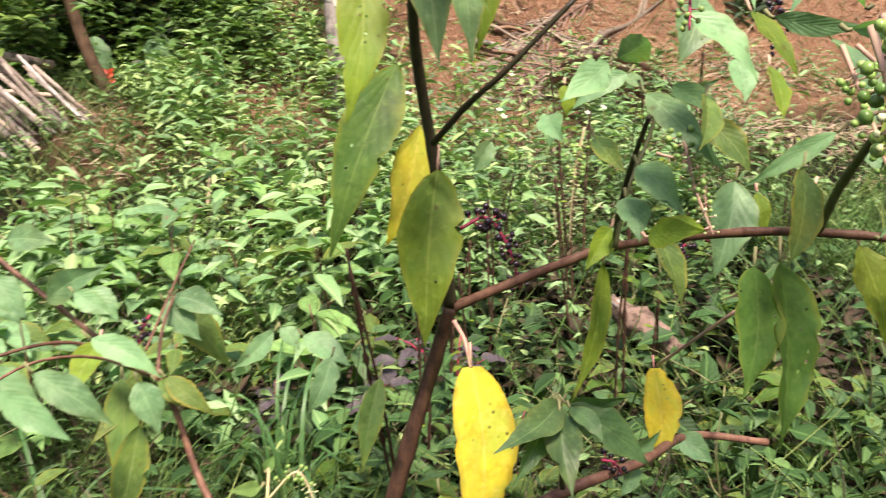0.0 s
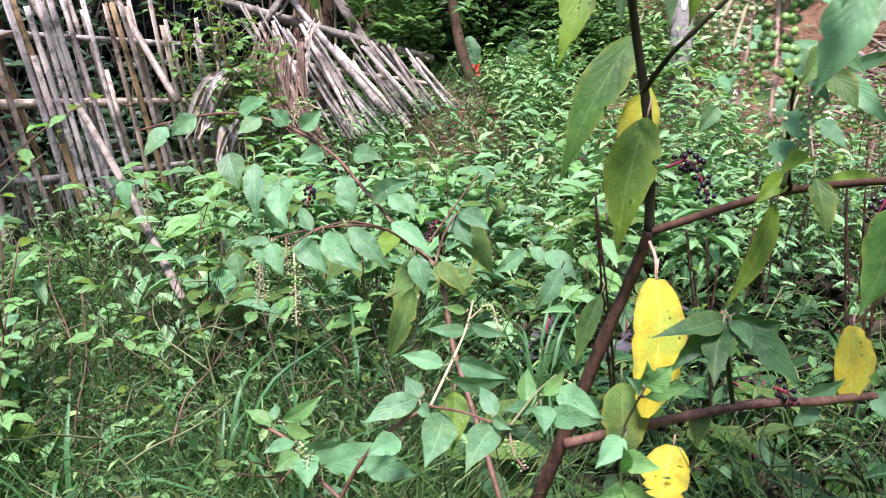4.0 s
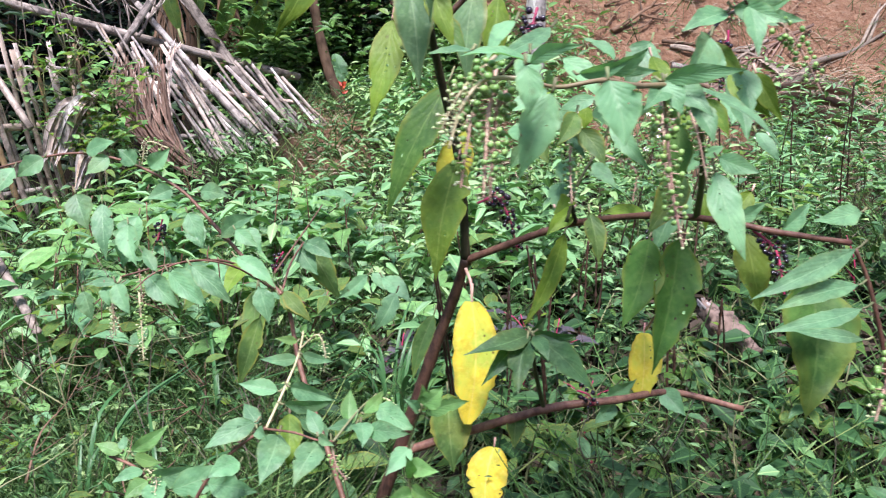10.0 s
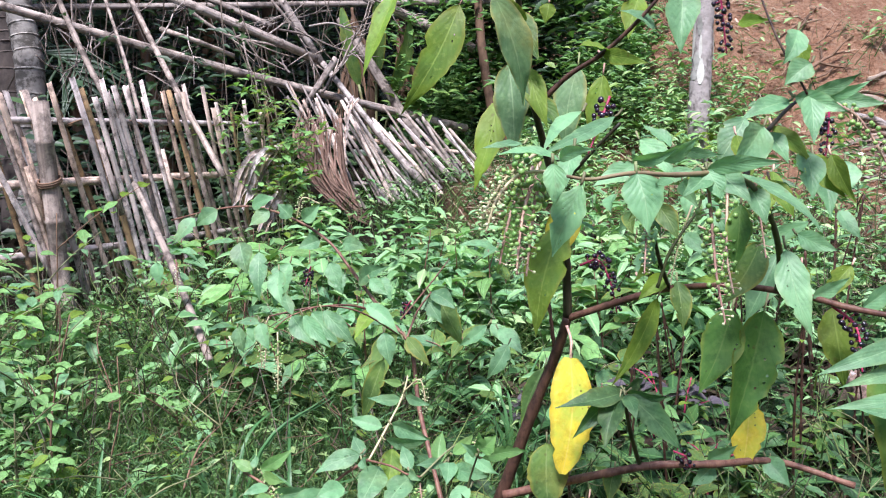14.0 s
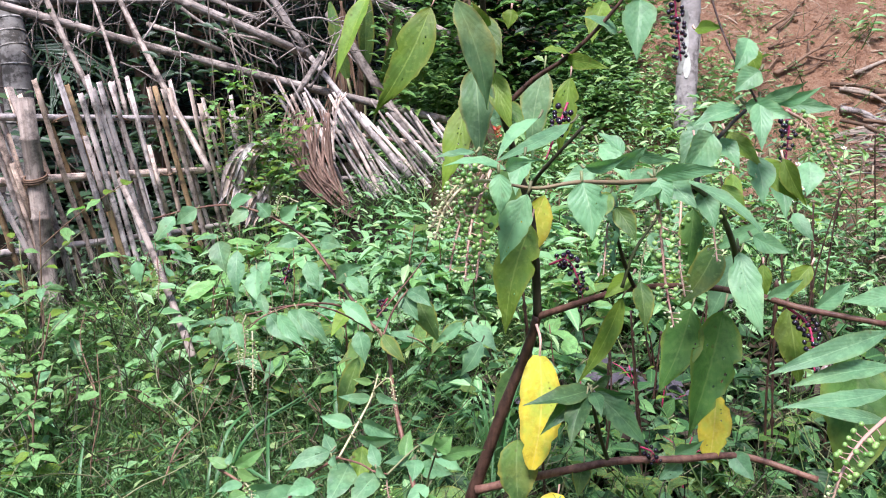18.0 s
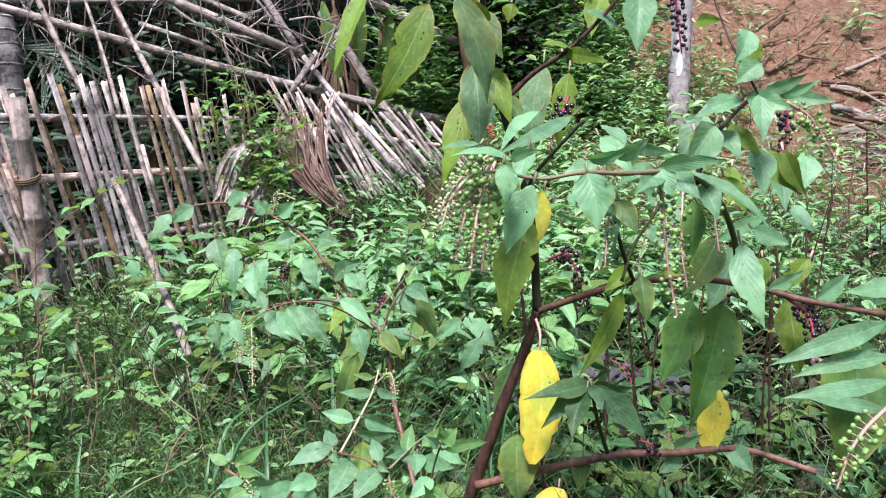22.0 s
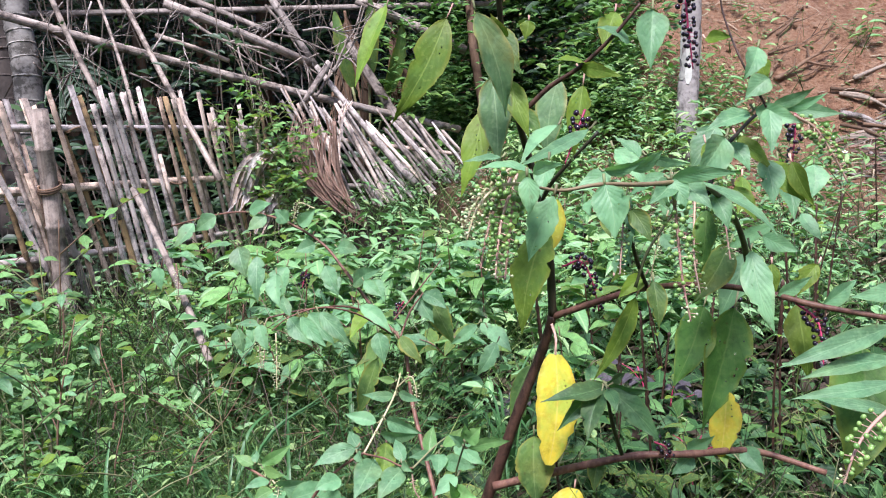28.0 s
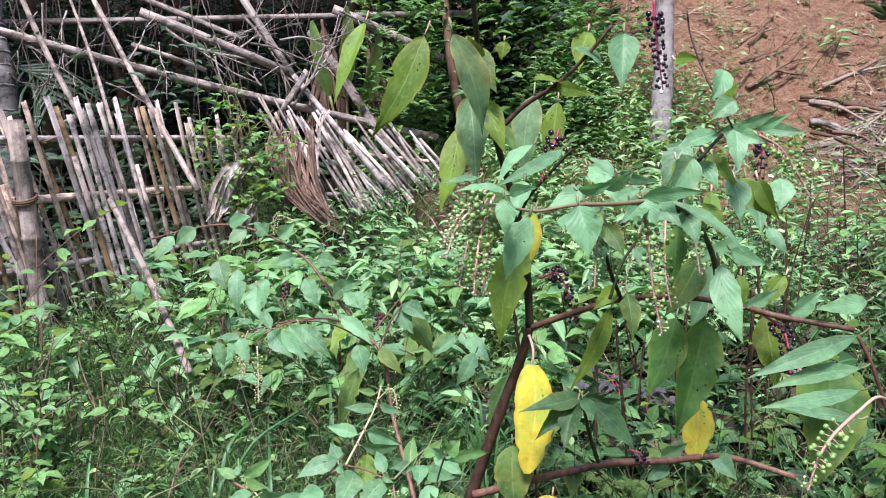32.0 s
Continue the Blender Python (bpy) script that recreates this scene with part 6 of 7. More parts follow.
def wiry_weeds():
    r = random.Random(83)
    for k in range(46):
        y = r.uniform(1.2, 2.3)
        x = r.uniform(-0.56 * y, -0.08 * y)
        bark, text = ((DARKSTEM, "sparse weed with dark crooked stems and few leaves"), (BROWNWOOD, "dry brown forking weed with a few leaves"), (STALK, "thin pale-stemmed weed with a few small leaves"))[k % 3]
        wiry_weed(x, y, r.uniform(0.22, 0.46), 900 + k, bark, r.randint(2, 6), ("small", "lime", "fresh") if k % 2 else ("small", "green"), text)
    for k in range(16):
        x, y = r.uniform(0.25, 0.95), r.uniform(1.2, 1.75)
        wiry_weed(x, y, r.uniform(0.14, 0.34), 960 + k, STALK if k % 3 else DARKSTEM, r.randint(4, 8), ("green", "deep"), "low wiry weed round the pokeweed's foot")


wiry_weeds()


def odd_plants():
    r = random.Random(9)
    for k in range(4):
        weed_plant("purple_weed", "low weed with dull purple leaves", 0.22 + 0.12 * k + r.uniform(-0.04, 0.04), 2.05 + r.uniform(-0.12, 0.16), r.uniform(0.16, 0.28), 0.058, 9, ("purple",), 400 + k, "purple weeds", bark=MAGENTA)
    # dead stalks of last season, with dry seeds clinging to them
    for k in range(20):
        x, y = (r.uniform(0.1, 1.0), r.uniform(1.45, 2.2)) if k % 2 else (r.uniform(0.8, 1.9), r.uniform(1.9, 3.1))
        ob = weed_plant("dead_stalk", "bare reddish-brown dead stalk with dry seeds", x, y, r.uniform(0.3, 0.6), 0.03, 3, ("lime", "deep"), 420 + k, "dead stalks", (r.uniform(-0.08, 0.08), r.uniform(-0.06, 0.06)), BARK)
        core = next(c for c in ob.children if c.name.startswith("stem")).data
        top = max((v.co for v in core.vertices), key=lambda q: q.z).copy()
        line = curve_points([top * 0.4 + Vector((0.003, -0.004, 0)), top * 0.7, top], 14)
        part("seed_head", tube(line, [0.0018 + 0.0038 * r.random() * (i % 2) for i in range(len(line))], 7), BARK, ob, "dark reddish dry seeds")
    # low leafy weeds round the foot of the pokeweed, leaf sets darkened for shade
    for k in range(66):
        x, y = r.uniform(-0.15, 1.3), r.uniform(1.3, 2.1)
        weed_plant("leafy_weed", "low weed with soft green leaves round the pokeweed's foot", x, y, r.uniform(0.08, 0.24), r.uniform(0.05, 0.105), r.randint(6, 11), ("deep", "deep", "green", "deep"), 560 + k, "weeds round the foot", (r.uniform(-0.06, 0.06), r.uniform(-0.06, 0.06)), STALK)
    # tufts of broad grass
    for k in range(6):
        x, y = (r.uniform(-0.85, -0.25), r.uniform(1.15, 1.5)) if k < 3 else (r.uniform(-0.3, 0.3), r.uniform(1.5, 1.9))
        ob = thing("grass_tuft", (x, y, height(x, y) - 0.01), "tuft of long arching blue-green grass blades", "grass", "grass tufts")
        for j in range(15):
            a = r.uniform(0, 6.28)
            ln = r.uniform(0.2, 0.42)
            out = Vector((math.cos(a), math.sin(a), 0)) * ln * r.uniform(0.25, 0.7)
            pts = curve_points([Vector((0, 0, 0)), out * 0.35 + Vector((0, 0, ln * 0.6)), out + Vector((0, 0, ln * r.uniform(0.4, 0.85)))], 5)
            bm = bmesh.new()
            side = Vector((-math.sin(a), math.cos(a), 0.2))
            rows = []
            for q, p in enumerate(pts):
                w = 0.0042 * (1 - (q / len(pts)) ** 2) + 0.0003
                rows.append((bm.verts.new(p - side * w), bm.verts.new(p - Vector((0, 0, w * 0.5))), bm.verts.new(p + side * w)))
            for u, v in zip(rows, rows[1:]):
                bm.faces.new((u[0], u[1], v[1], v[0]))
                bm.faces.new((u[1], u[2], v[2], v[1]))
            part("blade", bm, BLUEGRASS, ob)
    # vine over the end of the fence
    for k, (x, y, h) in enumerate(((-0.84, 3.48, 0.62), (-0.78, 3.47, 0.72), (-0.76, 3.54, 0.62), (-0.70, 3.52, 0.5), (-0.62, 3.60, 0.45), (-0.80, 3.56, 0.78), (-0.74, 3.44, 0.66), (-0.68, 3.46, 0.56), (-0.66, 3.40, 0.42))):
        weed_plant("climbing_vine", "small-leaved green vine climbing the end of the fence", x, y, h, 0.058, 66, ("small", "green", "lime", "small"), 440 + k, "vines on the fence", (r.uniform(-0.06, 0.06), r.uniform(-0.1, 0.06)))
    # daisies
    for k in range(9):
        x, y = r.uniform(1.15, 1.8), r.uniform(2.6, 3.3)
        z = height(x, y)
        h = r.uniform(0.28, 0.42)
        ob = thing("white_daisy", (x, y, z), "small white daisy with a yellow disc on a thin stalk", "flower", "white daisies")
        top = Vector((r.uniform(-0.04, 0.04), r.uniform(-0.04, 0.04), h))
        part("stalk", tube(curve_points([Vector((0, 0, 0)), top * 0.5 + Vector((0.01, 0, 0)), top], 4), [0.0012] * 9, 5), STALK, ob)
        disc = part("disc", ball(0.004, 8, 5, 0.6), YELLOWDISC, ob)
        disc.location = top
        for j in range(5):
            a = j * 1.257 + r.uniform(-0.2, 0.2)
            d = Vector((math.cos(a), math.sin(a) * 0.7 - 0.2, math.sin(a) * 0.5)).normalized()
            part("petal", leaf_bmesh(top + d * 0.004, top + d * 0.012, 0.007, Vector((0, -0.7, 0.7)), 0.05, 0.02, r, "broad", 0, 4, 2), WHITEPETAL, ob)
    # taro at the jungle edge
    for x, y, z in ((0.630, 4.945, 1.155), (0.343, 5.156, 1.142)):
        ob = thing("taro_plant", (x, y, height(x, y)), "taro with large heart-shaped green leaves", "plant", "taro plants")
        tall = z - height(x, y)
        for j in range(3):
            a = 2.1 * j + r.uniform(-0.3, 0.3)
            top = Vector((0.05 * j * math.cos(a), 0.05 * j * math.sin(a), tall * (1 - 0.18 * j)))
            part("leaf_stalk", tube(curve_points([Vector((0, 0, 0)), top * 0.5, top], 4), [0.005] * 9, 6), STALK, ob)
            d = Vector((0.2 * math.cos(a), -0.3, -0.9)).normalized()
            part("leaf", leaf_bmesh(top - d * 0.03, top + d * (0.19 - 0.04 * j), 0.10, Vector((0.2, -1, 0.4)), 0.05, 0.05, r, "broad"), TEAL, ob)
    ob = thing("red_flower", (0.349, 4.885, height(0.349, 4.885)), "small red flower on a green stalk", "flower")
    tall = 0.947 - height(0.349, 4.885)
    part("stalk", tube([Vector((0, 0, 0)), Vector((0.01, 0, tall * 0.5)), Vector((0, 0, tall))], [0.003] * 3, 5), STALK, ob)
    for j in range(6):
        d = Vector((math.cos(j * 1.05), math.sin(j * 1.05) * 0.6, 0.5)).normalized()
        c = Vector((0, 0, tall + 0.02 * (j % 3)))
        part("petal", leaf_bmesh(c, c + d * 0.045, 0.024, Vector((0, -1, 0.3)), 0.08, 0.03, r, "broad", 0, 5, 2), REDPETAL, ob)
    # broad upright leaves behind the fallen panel
    ob = thing("ginger_plant", (-0.42, 4.75, height(-0.42, 4.75)), "broad upright dark green leaves behind the fallen panel", "plant")
    for k, (dx, lean_, h0, ln) in enumerate(((-0.10, -0.08, 0.45, 0.42), (0.0, 0.02, 0.5, 0.45), (0.10, 0.10, 0.4, 0.4), (0.2, 0.16, 0.3, 0.36))):
        p = Vector((dx, 0, h0))
        part("leaf_stalk", tube(curve_points([Vector((0, 0, 0)), p * 0.5, p], 4), [0.008] * 9, 6), STALK, ob)
        part("leaf", leaf_bmesh(p, p + Vector((lean_, -0.05, ln)), 0.10, Vector((0.3, -1, 0.2)), 0.05, 0.04, r, "broad"), GREEN, ob)


odd_plants()



# ---- pokeweed in the middle ----
hero = thing("pokeweed_shrub", (0.05, 1.25, 0.22), "tall pokeweed with yellowing leaves, black and green berry clusters", "shrub")
stem("trunk", hero, [(0.047, 1.289, 0.416), (0.083, 1.287, 0.520), (0.129, 1.282, 0.662), (0.164, 1.279, 0.759), (0.178, 1.269, 0.818)], 0.0112, 0.0072, BARK)
stem("upper_stem", hero, [(0.178, 1.269, 0.818), (0.173, 1.269, 0.900), (0.164, 1.274, 0.980), (0.134, 1.247, 1.078), (0.108, 1.200, 1.153), (0.086, 1.145, 1.242), (0.072, 1.091, 1.333)], 0.0072, 0.0035, DARKSTEM)
stem("branch", hero, [(0.178, 1.269, 0.816), (0.228, 1.228, 0.846), (0.268, 1.192, 0.870), (0.304, 1.160, 0.888), (0.357, 1.050, 0.916), (0.407, 0.975, 0.921), (0.446, 0.938, 0.915), (0.526, 0.912, 0.904)], 0.0056, 0.0034, TWIG)
stem("branch", hero, [(0.084, 1.276, 0.517), (0.165, 1.251, 0.550), (0.242, 1.225, 0.581), (0.309, 1.207, 0.602), (0.397, 1.207, 0.604), (0.506, 1.234, 0.596), (0.609, 1.198, 0.574)], 0.0076, 0.0050, TWIG)
stem("branch", hero, [(0.112, 1.157, 1.141), (0.149, 1.143, 1.179), (0.190, 1.117, 1.207), (0.228, 1.093, 1.245), (0.259, 1.080, 1.284)], 0.0039, 0.0021, BARK)
stem("branch", hero, [(0.303, 1.160, 0.887), (0.280, 1.130, 0.930), (0.258, 1.092, 0.980), (0.241, 1.056, 1.024)], 0.0032, 0.0019, DARKSTEM)
stem("branch", hero, [(0.388, 1.001, 0.922), (0.373, 0.970, 0.974), (0.332, 0.910, 1.030), (0.283, 0.835, 1.064), (0.249, 0.808, 1.079)], 0.0042, 0.0022, GREENSTEM)
stem("branch", hero, [(0.249, 0.808, 1.078), (0.195, 0.778, 1.077), (0.144, 0.729, 1.082), (0.110, 0.728, 1.077), (0.084, 0.719, 1.081)], 0.0025, 0.0013, OLIVETWIG)
stem("branch", hero, [(0.279, 0.838, 1.062), (0.300, 0.880, 1.093), (0.328, 0.910, 1.116), (0.373, 0.950, 1.145), (0.418, 0.980, 1.153)], 0.0032, 0.0014, DARKSTEM)
stem("branch", hero, [(0.348, 0.871, 1.150), (0.327, 0.901, 1.205), (0.317, 0.931, 1.254), (0.313, 0.937, 1.284)], 0.0013, 0.0010, BARK)
stem("leaf_stalk", hero, [(0.175, 1.257, 0.807), (0.180, 1.244, 0.788), (0.178, 1.229, 0.764)], 0.0023, 0.0018, PINK)
leaf(hero, (0.178, 1.229, 0.765), (0.165, 1.197, 0.591), 0.077, YELLOW, 0, 0.03, "broad", 0, 0.02)
leaf(hero, (0.208, 1.204, 0.548), (0.186, 1.169, 0.467), 0.068, YELLOW, 10, 0.03, "broad", 0, 0.02)
leaf(hero, (0.147, 1.244, 0.621), (0.149, 1.204, 0.514), 0.070, GREEN, 0)
leaf(hero, (0.466, 1.262, 0.687), (0.448, 1.224, 0.590), 0.058, YELLOW, 10, 0.03, "broad", 0, 0.02)
leaf(hero, (0.044, 1.050, 1.272), (0.085, 1.076, 1.140), 0.046, SAGE, -10, 0.07, "oval", 0, 0.08)
leaf(hero, (0.071, 1.147, 1.196), (0.077, 1.104, 1.070), 0.051, SAGE, 10, 0.06, "oval", 0, 0.08)
leaf(hero, (0.009, 1.391, 1.302), (-0.084, 1.340, 1.128), 0.064, LIME, -25)
leaf(hero, (-0.093, 1.418, 1.327), (-0.147, 1.372, 1.187), 0.039, LIME, 20)
leaf(hero, (0.061, 1.200, 1.149), (0.025, 1.158, 1.027), 0.045, LIME, 15, 0.05, "oval", 5)
leaf(hero, (0.168, 1.355, 1.066), (0.068, 1.322, 0.877), 0.064, DARK, 10, 0.05, "oval", 2)
leaf(hero, (0.197, 1.360, 0.999), (0.148, 1.345, 0.870), 0.060, YELLOW, -25)
leaf(hero, (0.164, 1.265, 0.964), (0.121, 1.217, 0.802), 0.068, LIME, 5, 0.05, "oval", 1)
leaf(hero, (0.100, 0.718, 1.073), (0.077, 0.717, 1.013), 0.030, TEAL, 10)
leaf(hero, (0.074, 0.701, 1.092), (0.075, 0.695, 1.058), 0.020, TEAL)
leaf(hero, (0.148, 0.729, 1.082), (0.155, 0.710, 1.034), 0.036, TEAL, 0)
leaf(hero, (0.296, 0.845, 1.119), (0.258, 0.817, 1.074), 0.039, TEAL, -20)
leaf(hero, (0.229, 0.798, 1.080), (0.240, 0.783, 1.053), 0.022, TEAL)
leaf(hero, (0.259, 0.808, 1.077), (0.328, 0.768, 1.030), 0.022, TEAL, -30, 0.05, "narrow")
leaf(hero, (0.229, 0.799, 1.081), (0.282, 0.759, 1.089), 0.018, TEAL, 40)
leaf(hero, (0.081, 0.712, 1.094), (0.029, 0.703, 1.099), 0.016, TEAL, 50)
leaf(hero, (0.081, 0.712, 1.094), (0.100, 0.662, 1.105), 0.012, TEAL, 40)
leaf(hero, (0.129, 0.901, 1.133), (0.081, 0.824, 1.098), 0.017, TEAL, 20, 0.05, "narrow")
leaf(hero, (0.163, 0.900, 1.128), (0.077, 0.803, 1.096), 0.019, TEAL, 10, 0.05, "narrow")
leaf(hero, (0.254, 0.995, 1.266), (0.246, 0.962, 1.197), 0.040, TEAL, 0)
leaf(hero, (0.248, 1.182, 1.286), (0.229, 1.151, 1.226), 0.035, LIME, 0)
leaf(hero, (0.174, 1.217, 1.196), (0.156, 1.184, 1.069), 0.048, SAGE, 0)
leaf(hero, (0.219, 1.266, 1.186), (0.201, 1.245, 1.073), 0.039, LIME, 0)
leaf(hero, (0.347, 0.903, 1.215), (0.324, 0.877, 1.180), 0.027, TEAL, 0)
leaf(hero, (0.353, 0.922, 1.206), (0.364, 0.916, 1.178), 0.022, LIME, 0)
leaf(hero, (0.351, 0.876, 1.181), (0.325, 0.873, 1.159), 0.027, TEAL, 0)
leaf(hero, (0.361, 0.901, 1.093), (0.362, 0.871, 1.045), 0.032, TEAL, 0)
leaf(hero, (0.409, 0.940, 1.087), (0.425, 0.910, 1.038), 0.023, LIME, 30)
leaf(hero, (0.338, 0.890, 1.144), (0.285, 0.877, 1.125), 0.025, TEAL, 20)
leaf(hero, (0.340, 0.881, 1.148), (0.378, 0.847, 1.133), 0.023, TEAL, 20)
leaf(hero, (0.351, 0.871, 1.150), (0.345, 0.842, 1.102), 0.024, TEAL, 0)
leaf(hero, (0.354, 0.871, 1.151), (0.391, 0.854, 1.170), 0.015, TEAL, 30)
leaf(hero, (0.360, 0.922, 0.985), (0.375, 0.875, 0.899), 0.037, TEAL, 0)
leaf(hero, (0.343, 1.027, 0.892), (0.296, 0.989, 0.795), 0.054, DARK, 10, 0.05, "oval", 4)
leaf(hero, (0.387, 1.035, 0.888), (0.332, 0.978, 0.739), 0.066, DARK, -10, 0.05, "oval", 6)
leaf(hero, (0.363, 1.002, 0.979), (0.309, 0.969, 0.909), 0.042, GREEN, 0)
leaf(hero, (0.296, 0.891, 1.038), (0.285, 0.869, 0.968), 0.029, DARK, 20)
leaf(hero, (0.293, 1.092, 0.913), (0.295, 1.060, 0.851), 0.030, GREEN, 0)
leaf(hero, (0.285, 1.156, 0.875), (0.217, 1.116, 0.759), 0.032, LIME, -30)
leaf(hero, (0.299, 1.162, 0.907), (0.256, 1.147, 0.874), 0.027, LIME, 0)
leaf(hero, (0.457, 1.006, 0.899), (0.462, 0.969, 0.809), 0.045, LIME, 10)
leaf(hero, (0.530, 0.978, 0.848), (0.487, 0.905, 0.700), 0.094, DARK, 5)
leaf(hero, (0.247, 1.171, 0.731), (0.144, 1.131, 0.725), 0.035, DEEP, 30)
leaf(hero, (0.239, 1.160, 0.727), (0.208, 1.100, 0.673), 0.039, DEEP, 10)
leaf(hero, (0.250, 1.161, 0.731), (0.320, 1.117, 0.664), 0.043, DEEP, 0)
leaf(hero, (0.252, 1.171, 0.731), (0.301, 1.131, 0.739), 0.028, DEEP, 40)
leaf(hero, (0.245, 1.151, 0.734), (0.251, 1.107, 0.715), 0.023, DEEP, 0)
leaf(hero, (0.241, 1.171, 0.727), (0.171, 1.141, 0.672), 0.030, DEEP, 0)
leaf(hero, (0.251, 1.181, 0.732), (0.288, 1.222, 0.735), 0.021, DEEP, 40)
leaf(hero, (0.327, 1.019, 1.235), (0.343, 0.967, 1.232), 0.017, LIME, 30)
leaf(hero, (0.213, 0.996, 1.101), (0.245, 0.956, 1.055), 0.029, TEAL, 0)
leaf(hero, (0.240, 0.944, 1.096), (0.276, 0.901, 1.088), 0.016, TEAL, 50)
leaf(hero, (0.170, 0.841, 1.086), (0.203, 0.802, 1.100), 0.015, TEAL, 40)
stem("stalk", hero, [(0.289, 1.216, 0.591), (0.264, 1.189, 0.661), (0.247, 1.171, 0.731)], 0.0036, 0.0025, GREENSTEM)
stem("leaf_stalk", hero, [(0.437, 1.113, 0.814), (0.463, 1.253, 0.695)], 0.0021, 0.0018, PINK)
raceme(hero, [(0.280, 0.960, 1.299), (0.283, 0.951, 1.250), (0.289, 0.941, 1.194)], "ripe", 0.78)
raceme(hero, [(0.168, 0.954, 1.149), (0.156, 0.939, 1.122), (0.141, 0.923, 1.088)], "mixed", 0.8)
raceme(hero, [(0.195, 1.274, 0.899), (0.222, 1.265, 0.908), (0.238, 1.249, 0.877), (0.248, 1.241, 0.832)], "ripe", 1.05)
raceme(hero, [(0.431, 0.953, 0.914), (0.454, 0.940, 0.892), (0.452, 0.915, 0.848)], "ripe", 0.9)
raceme(hero, [(0.502, 1.152, 1.141), (0.500, 1.145, 1.107), (0.496, 1.138, 1.068)], "ripe", 0.85)
raceme(hero, [(0.459, 1.207, 0.886), (0.444, 1.203, 0.861), (0.429, 1.198, 0.836)], "ripe", 1.0)
raceme(hero, [(0.083, 0.730, 1.083), (0.051, 0.720, 1.082), (0.031, 0.707, 1.064), (0.021, 0.702, 1.036)], "young", 0.9)
raceme(hero, [(0.077, 0.739, 1.077), (0.066, 0.737, 1.065), (0.061, 0.731, 1.031), (0.057, 0.724, 0.995)], "unripe", 0.95)
raceme(hero, [(0.229, 0.798, 1.076), (0.236, 0.800, 1.035), (0.241, 0.790, 0.981), (0.249, 0.782, 0.938)], "unripe", 0.95)
raceme(hero, [(0.386, 0.889, 1.141), (0.414, 0.896, 1.126), (0.432, 0.891, 1.099), (0.449, 0.885, 1.067)], "unripe", 0.9)
raceme(hero, [(0.333, 1.202, 0.627), (0.351, 1.200, 0.619), (0.359, 1.197, 0.602)], "ripe", 0.9)
raceme(hero, [(0.294, 0.931, 1.077), (0.286, 0.903, 1.037), (0.278, 0.872, 0.988), (0.277, 0.843, 0.953)], "unripe", 0.9)
raceme(hero, [(0.306, 0.928, 1.077), (0.311, 0.900, 1.052), (0.314, 0.882, 1.023), (0.315, 0.863, 0.986)], "unripe", 0.9)
raceme(hero, [(0.071, 0.765, 1.099), (0.046, 0.736, 1.084), (0.029, 0.725, 1.065), (0.019, 0.722, 1.044)], "young", 0.8)
raceme(hero, [(0.071, 0.763, 1.089), (0.056, 0.727, 1.058), (0.050, 0.712, 1.033), (0.047, 0.705, 1.000)], "unripe", 0.85)
raceme(hero, [(0.065, 0.763, 1.085), (0.048, 0.740, 1.058), (0.039, 0.725, 1.032), (0.034, 0.720, 1.006)], "unripe", 0.8)
raceme(hero, [(0.238, 1.030, 1.022), (0.229, 1.005, 1.007), (0.224, 0.990, 0.980), (0.217, 0.963, 0.949)], "unripe", 0.85)
leaf(hero, (0.103, 0.779, 1.101), (0.093, 0.753, 1.068), 0.022, TEAL)
leaf(hero, (0.058, 0.790, 1.104), (0.020, 0.777, 1.100), 0.014, TEAL, 40)
leaf(hero, (0.198, 0.841, 1.086), (0.227, 0.824, 1.108), 0.019, TEAL, 30)
leaf(hero, (0.212, 0.863, 1.098), (0.190, 0.887, 1.118), 0.021, TEAL, 30)
leaf(hero, (0.232, 0.808, 1.079), (0.200, 0.774, 1.058), 0.023, TEAL)
leaf(hero, (0.240, 0.808, 1.079), (0.263, 0.773, 1.054), 0.027, TEAL, -10)
leaf(hero, (0.226, 0.985, 1.044), (0.195, 0.959, 1.011), 0.025, GREEN)
leaf(hero, (0.235, 0.992, 1.026), (0.254, 0.964, 0.989), 0.027, GREEN)
leaf(hero, (0.290, 0.855, 1.059), (0.299, 0.828, 1.025), 0.025, TEAL)
leaf(hero, (0.322, 0.905, 1.111), (0.338, 0.879, 1.082), 0.024, TEAL)
leaf(hero, (0.331, 0.906, 1.062), (0.352, 0.888, 1.024), 0.022, LIME)
leaf(hero, (0.441, 0.978, 1.021), (0.458, 0.952, 0.991), 0.021, TEAL)
leaf(hero, (0.394, 0.974, 0.994), (0.427, 0.940, 0.980), 0.024, TEAL, 20)
leaf(hero, (0.410, 0.960, 0.922), (0.454, 0.964, 0.945), 0.020, TEAL, 20)
leaf(hero, (0.457, 0.938, 0.915), (0.507, 0.962, 0.941), 0.025, TEAL, 10)
leaf(hero, (0.252, 1.102, 1.238), (0.203, 1.075, 1.257), 0.026, TEAL, 20)
leaf(hero, (0.197, 1.118, 1.211), (0.150, 1.068, 1.212), 0.025, LIME, 30)
leaf(hero, (0.190, 1.117, 1.205), (0.234, 1.063, 1.191), 0.022, LIME, 30)
leaf(hero, (0.105, 1.159, 1.153), (0.141, 1.130, 1.108), 0.026, GREEN)
leaf(hero, (0.095, 1.136, 1.190), (0.119, 1.101, 1.112), 0.033, LIME)
leaf(hero, (0.079, 1.129, 1.262), (0.106, 1.096, 1.195), 0.034, GREEN)
leaf(hero, (0.086, 1.125, 1.240), (0.066, 1.101, 1.276), 0.026, LIME)
leaf(hero, (0.114, 1.078, 1.264), (0.109, 1.074, 1.239), 0.021, LIME)
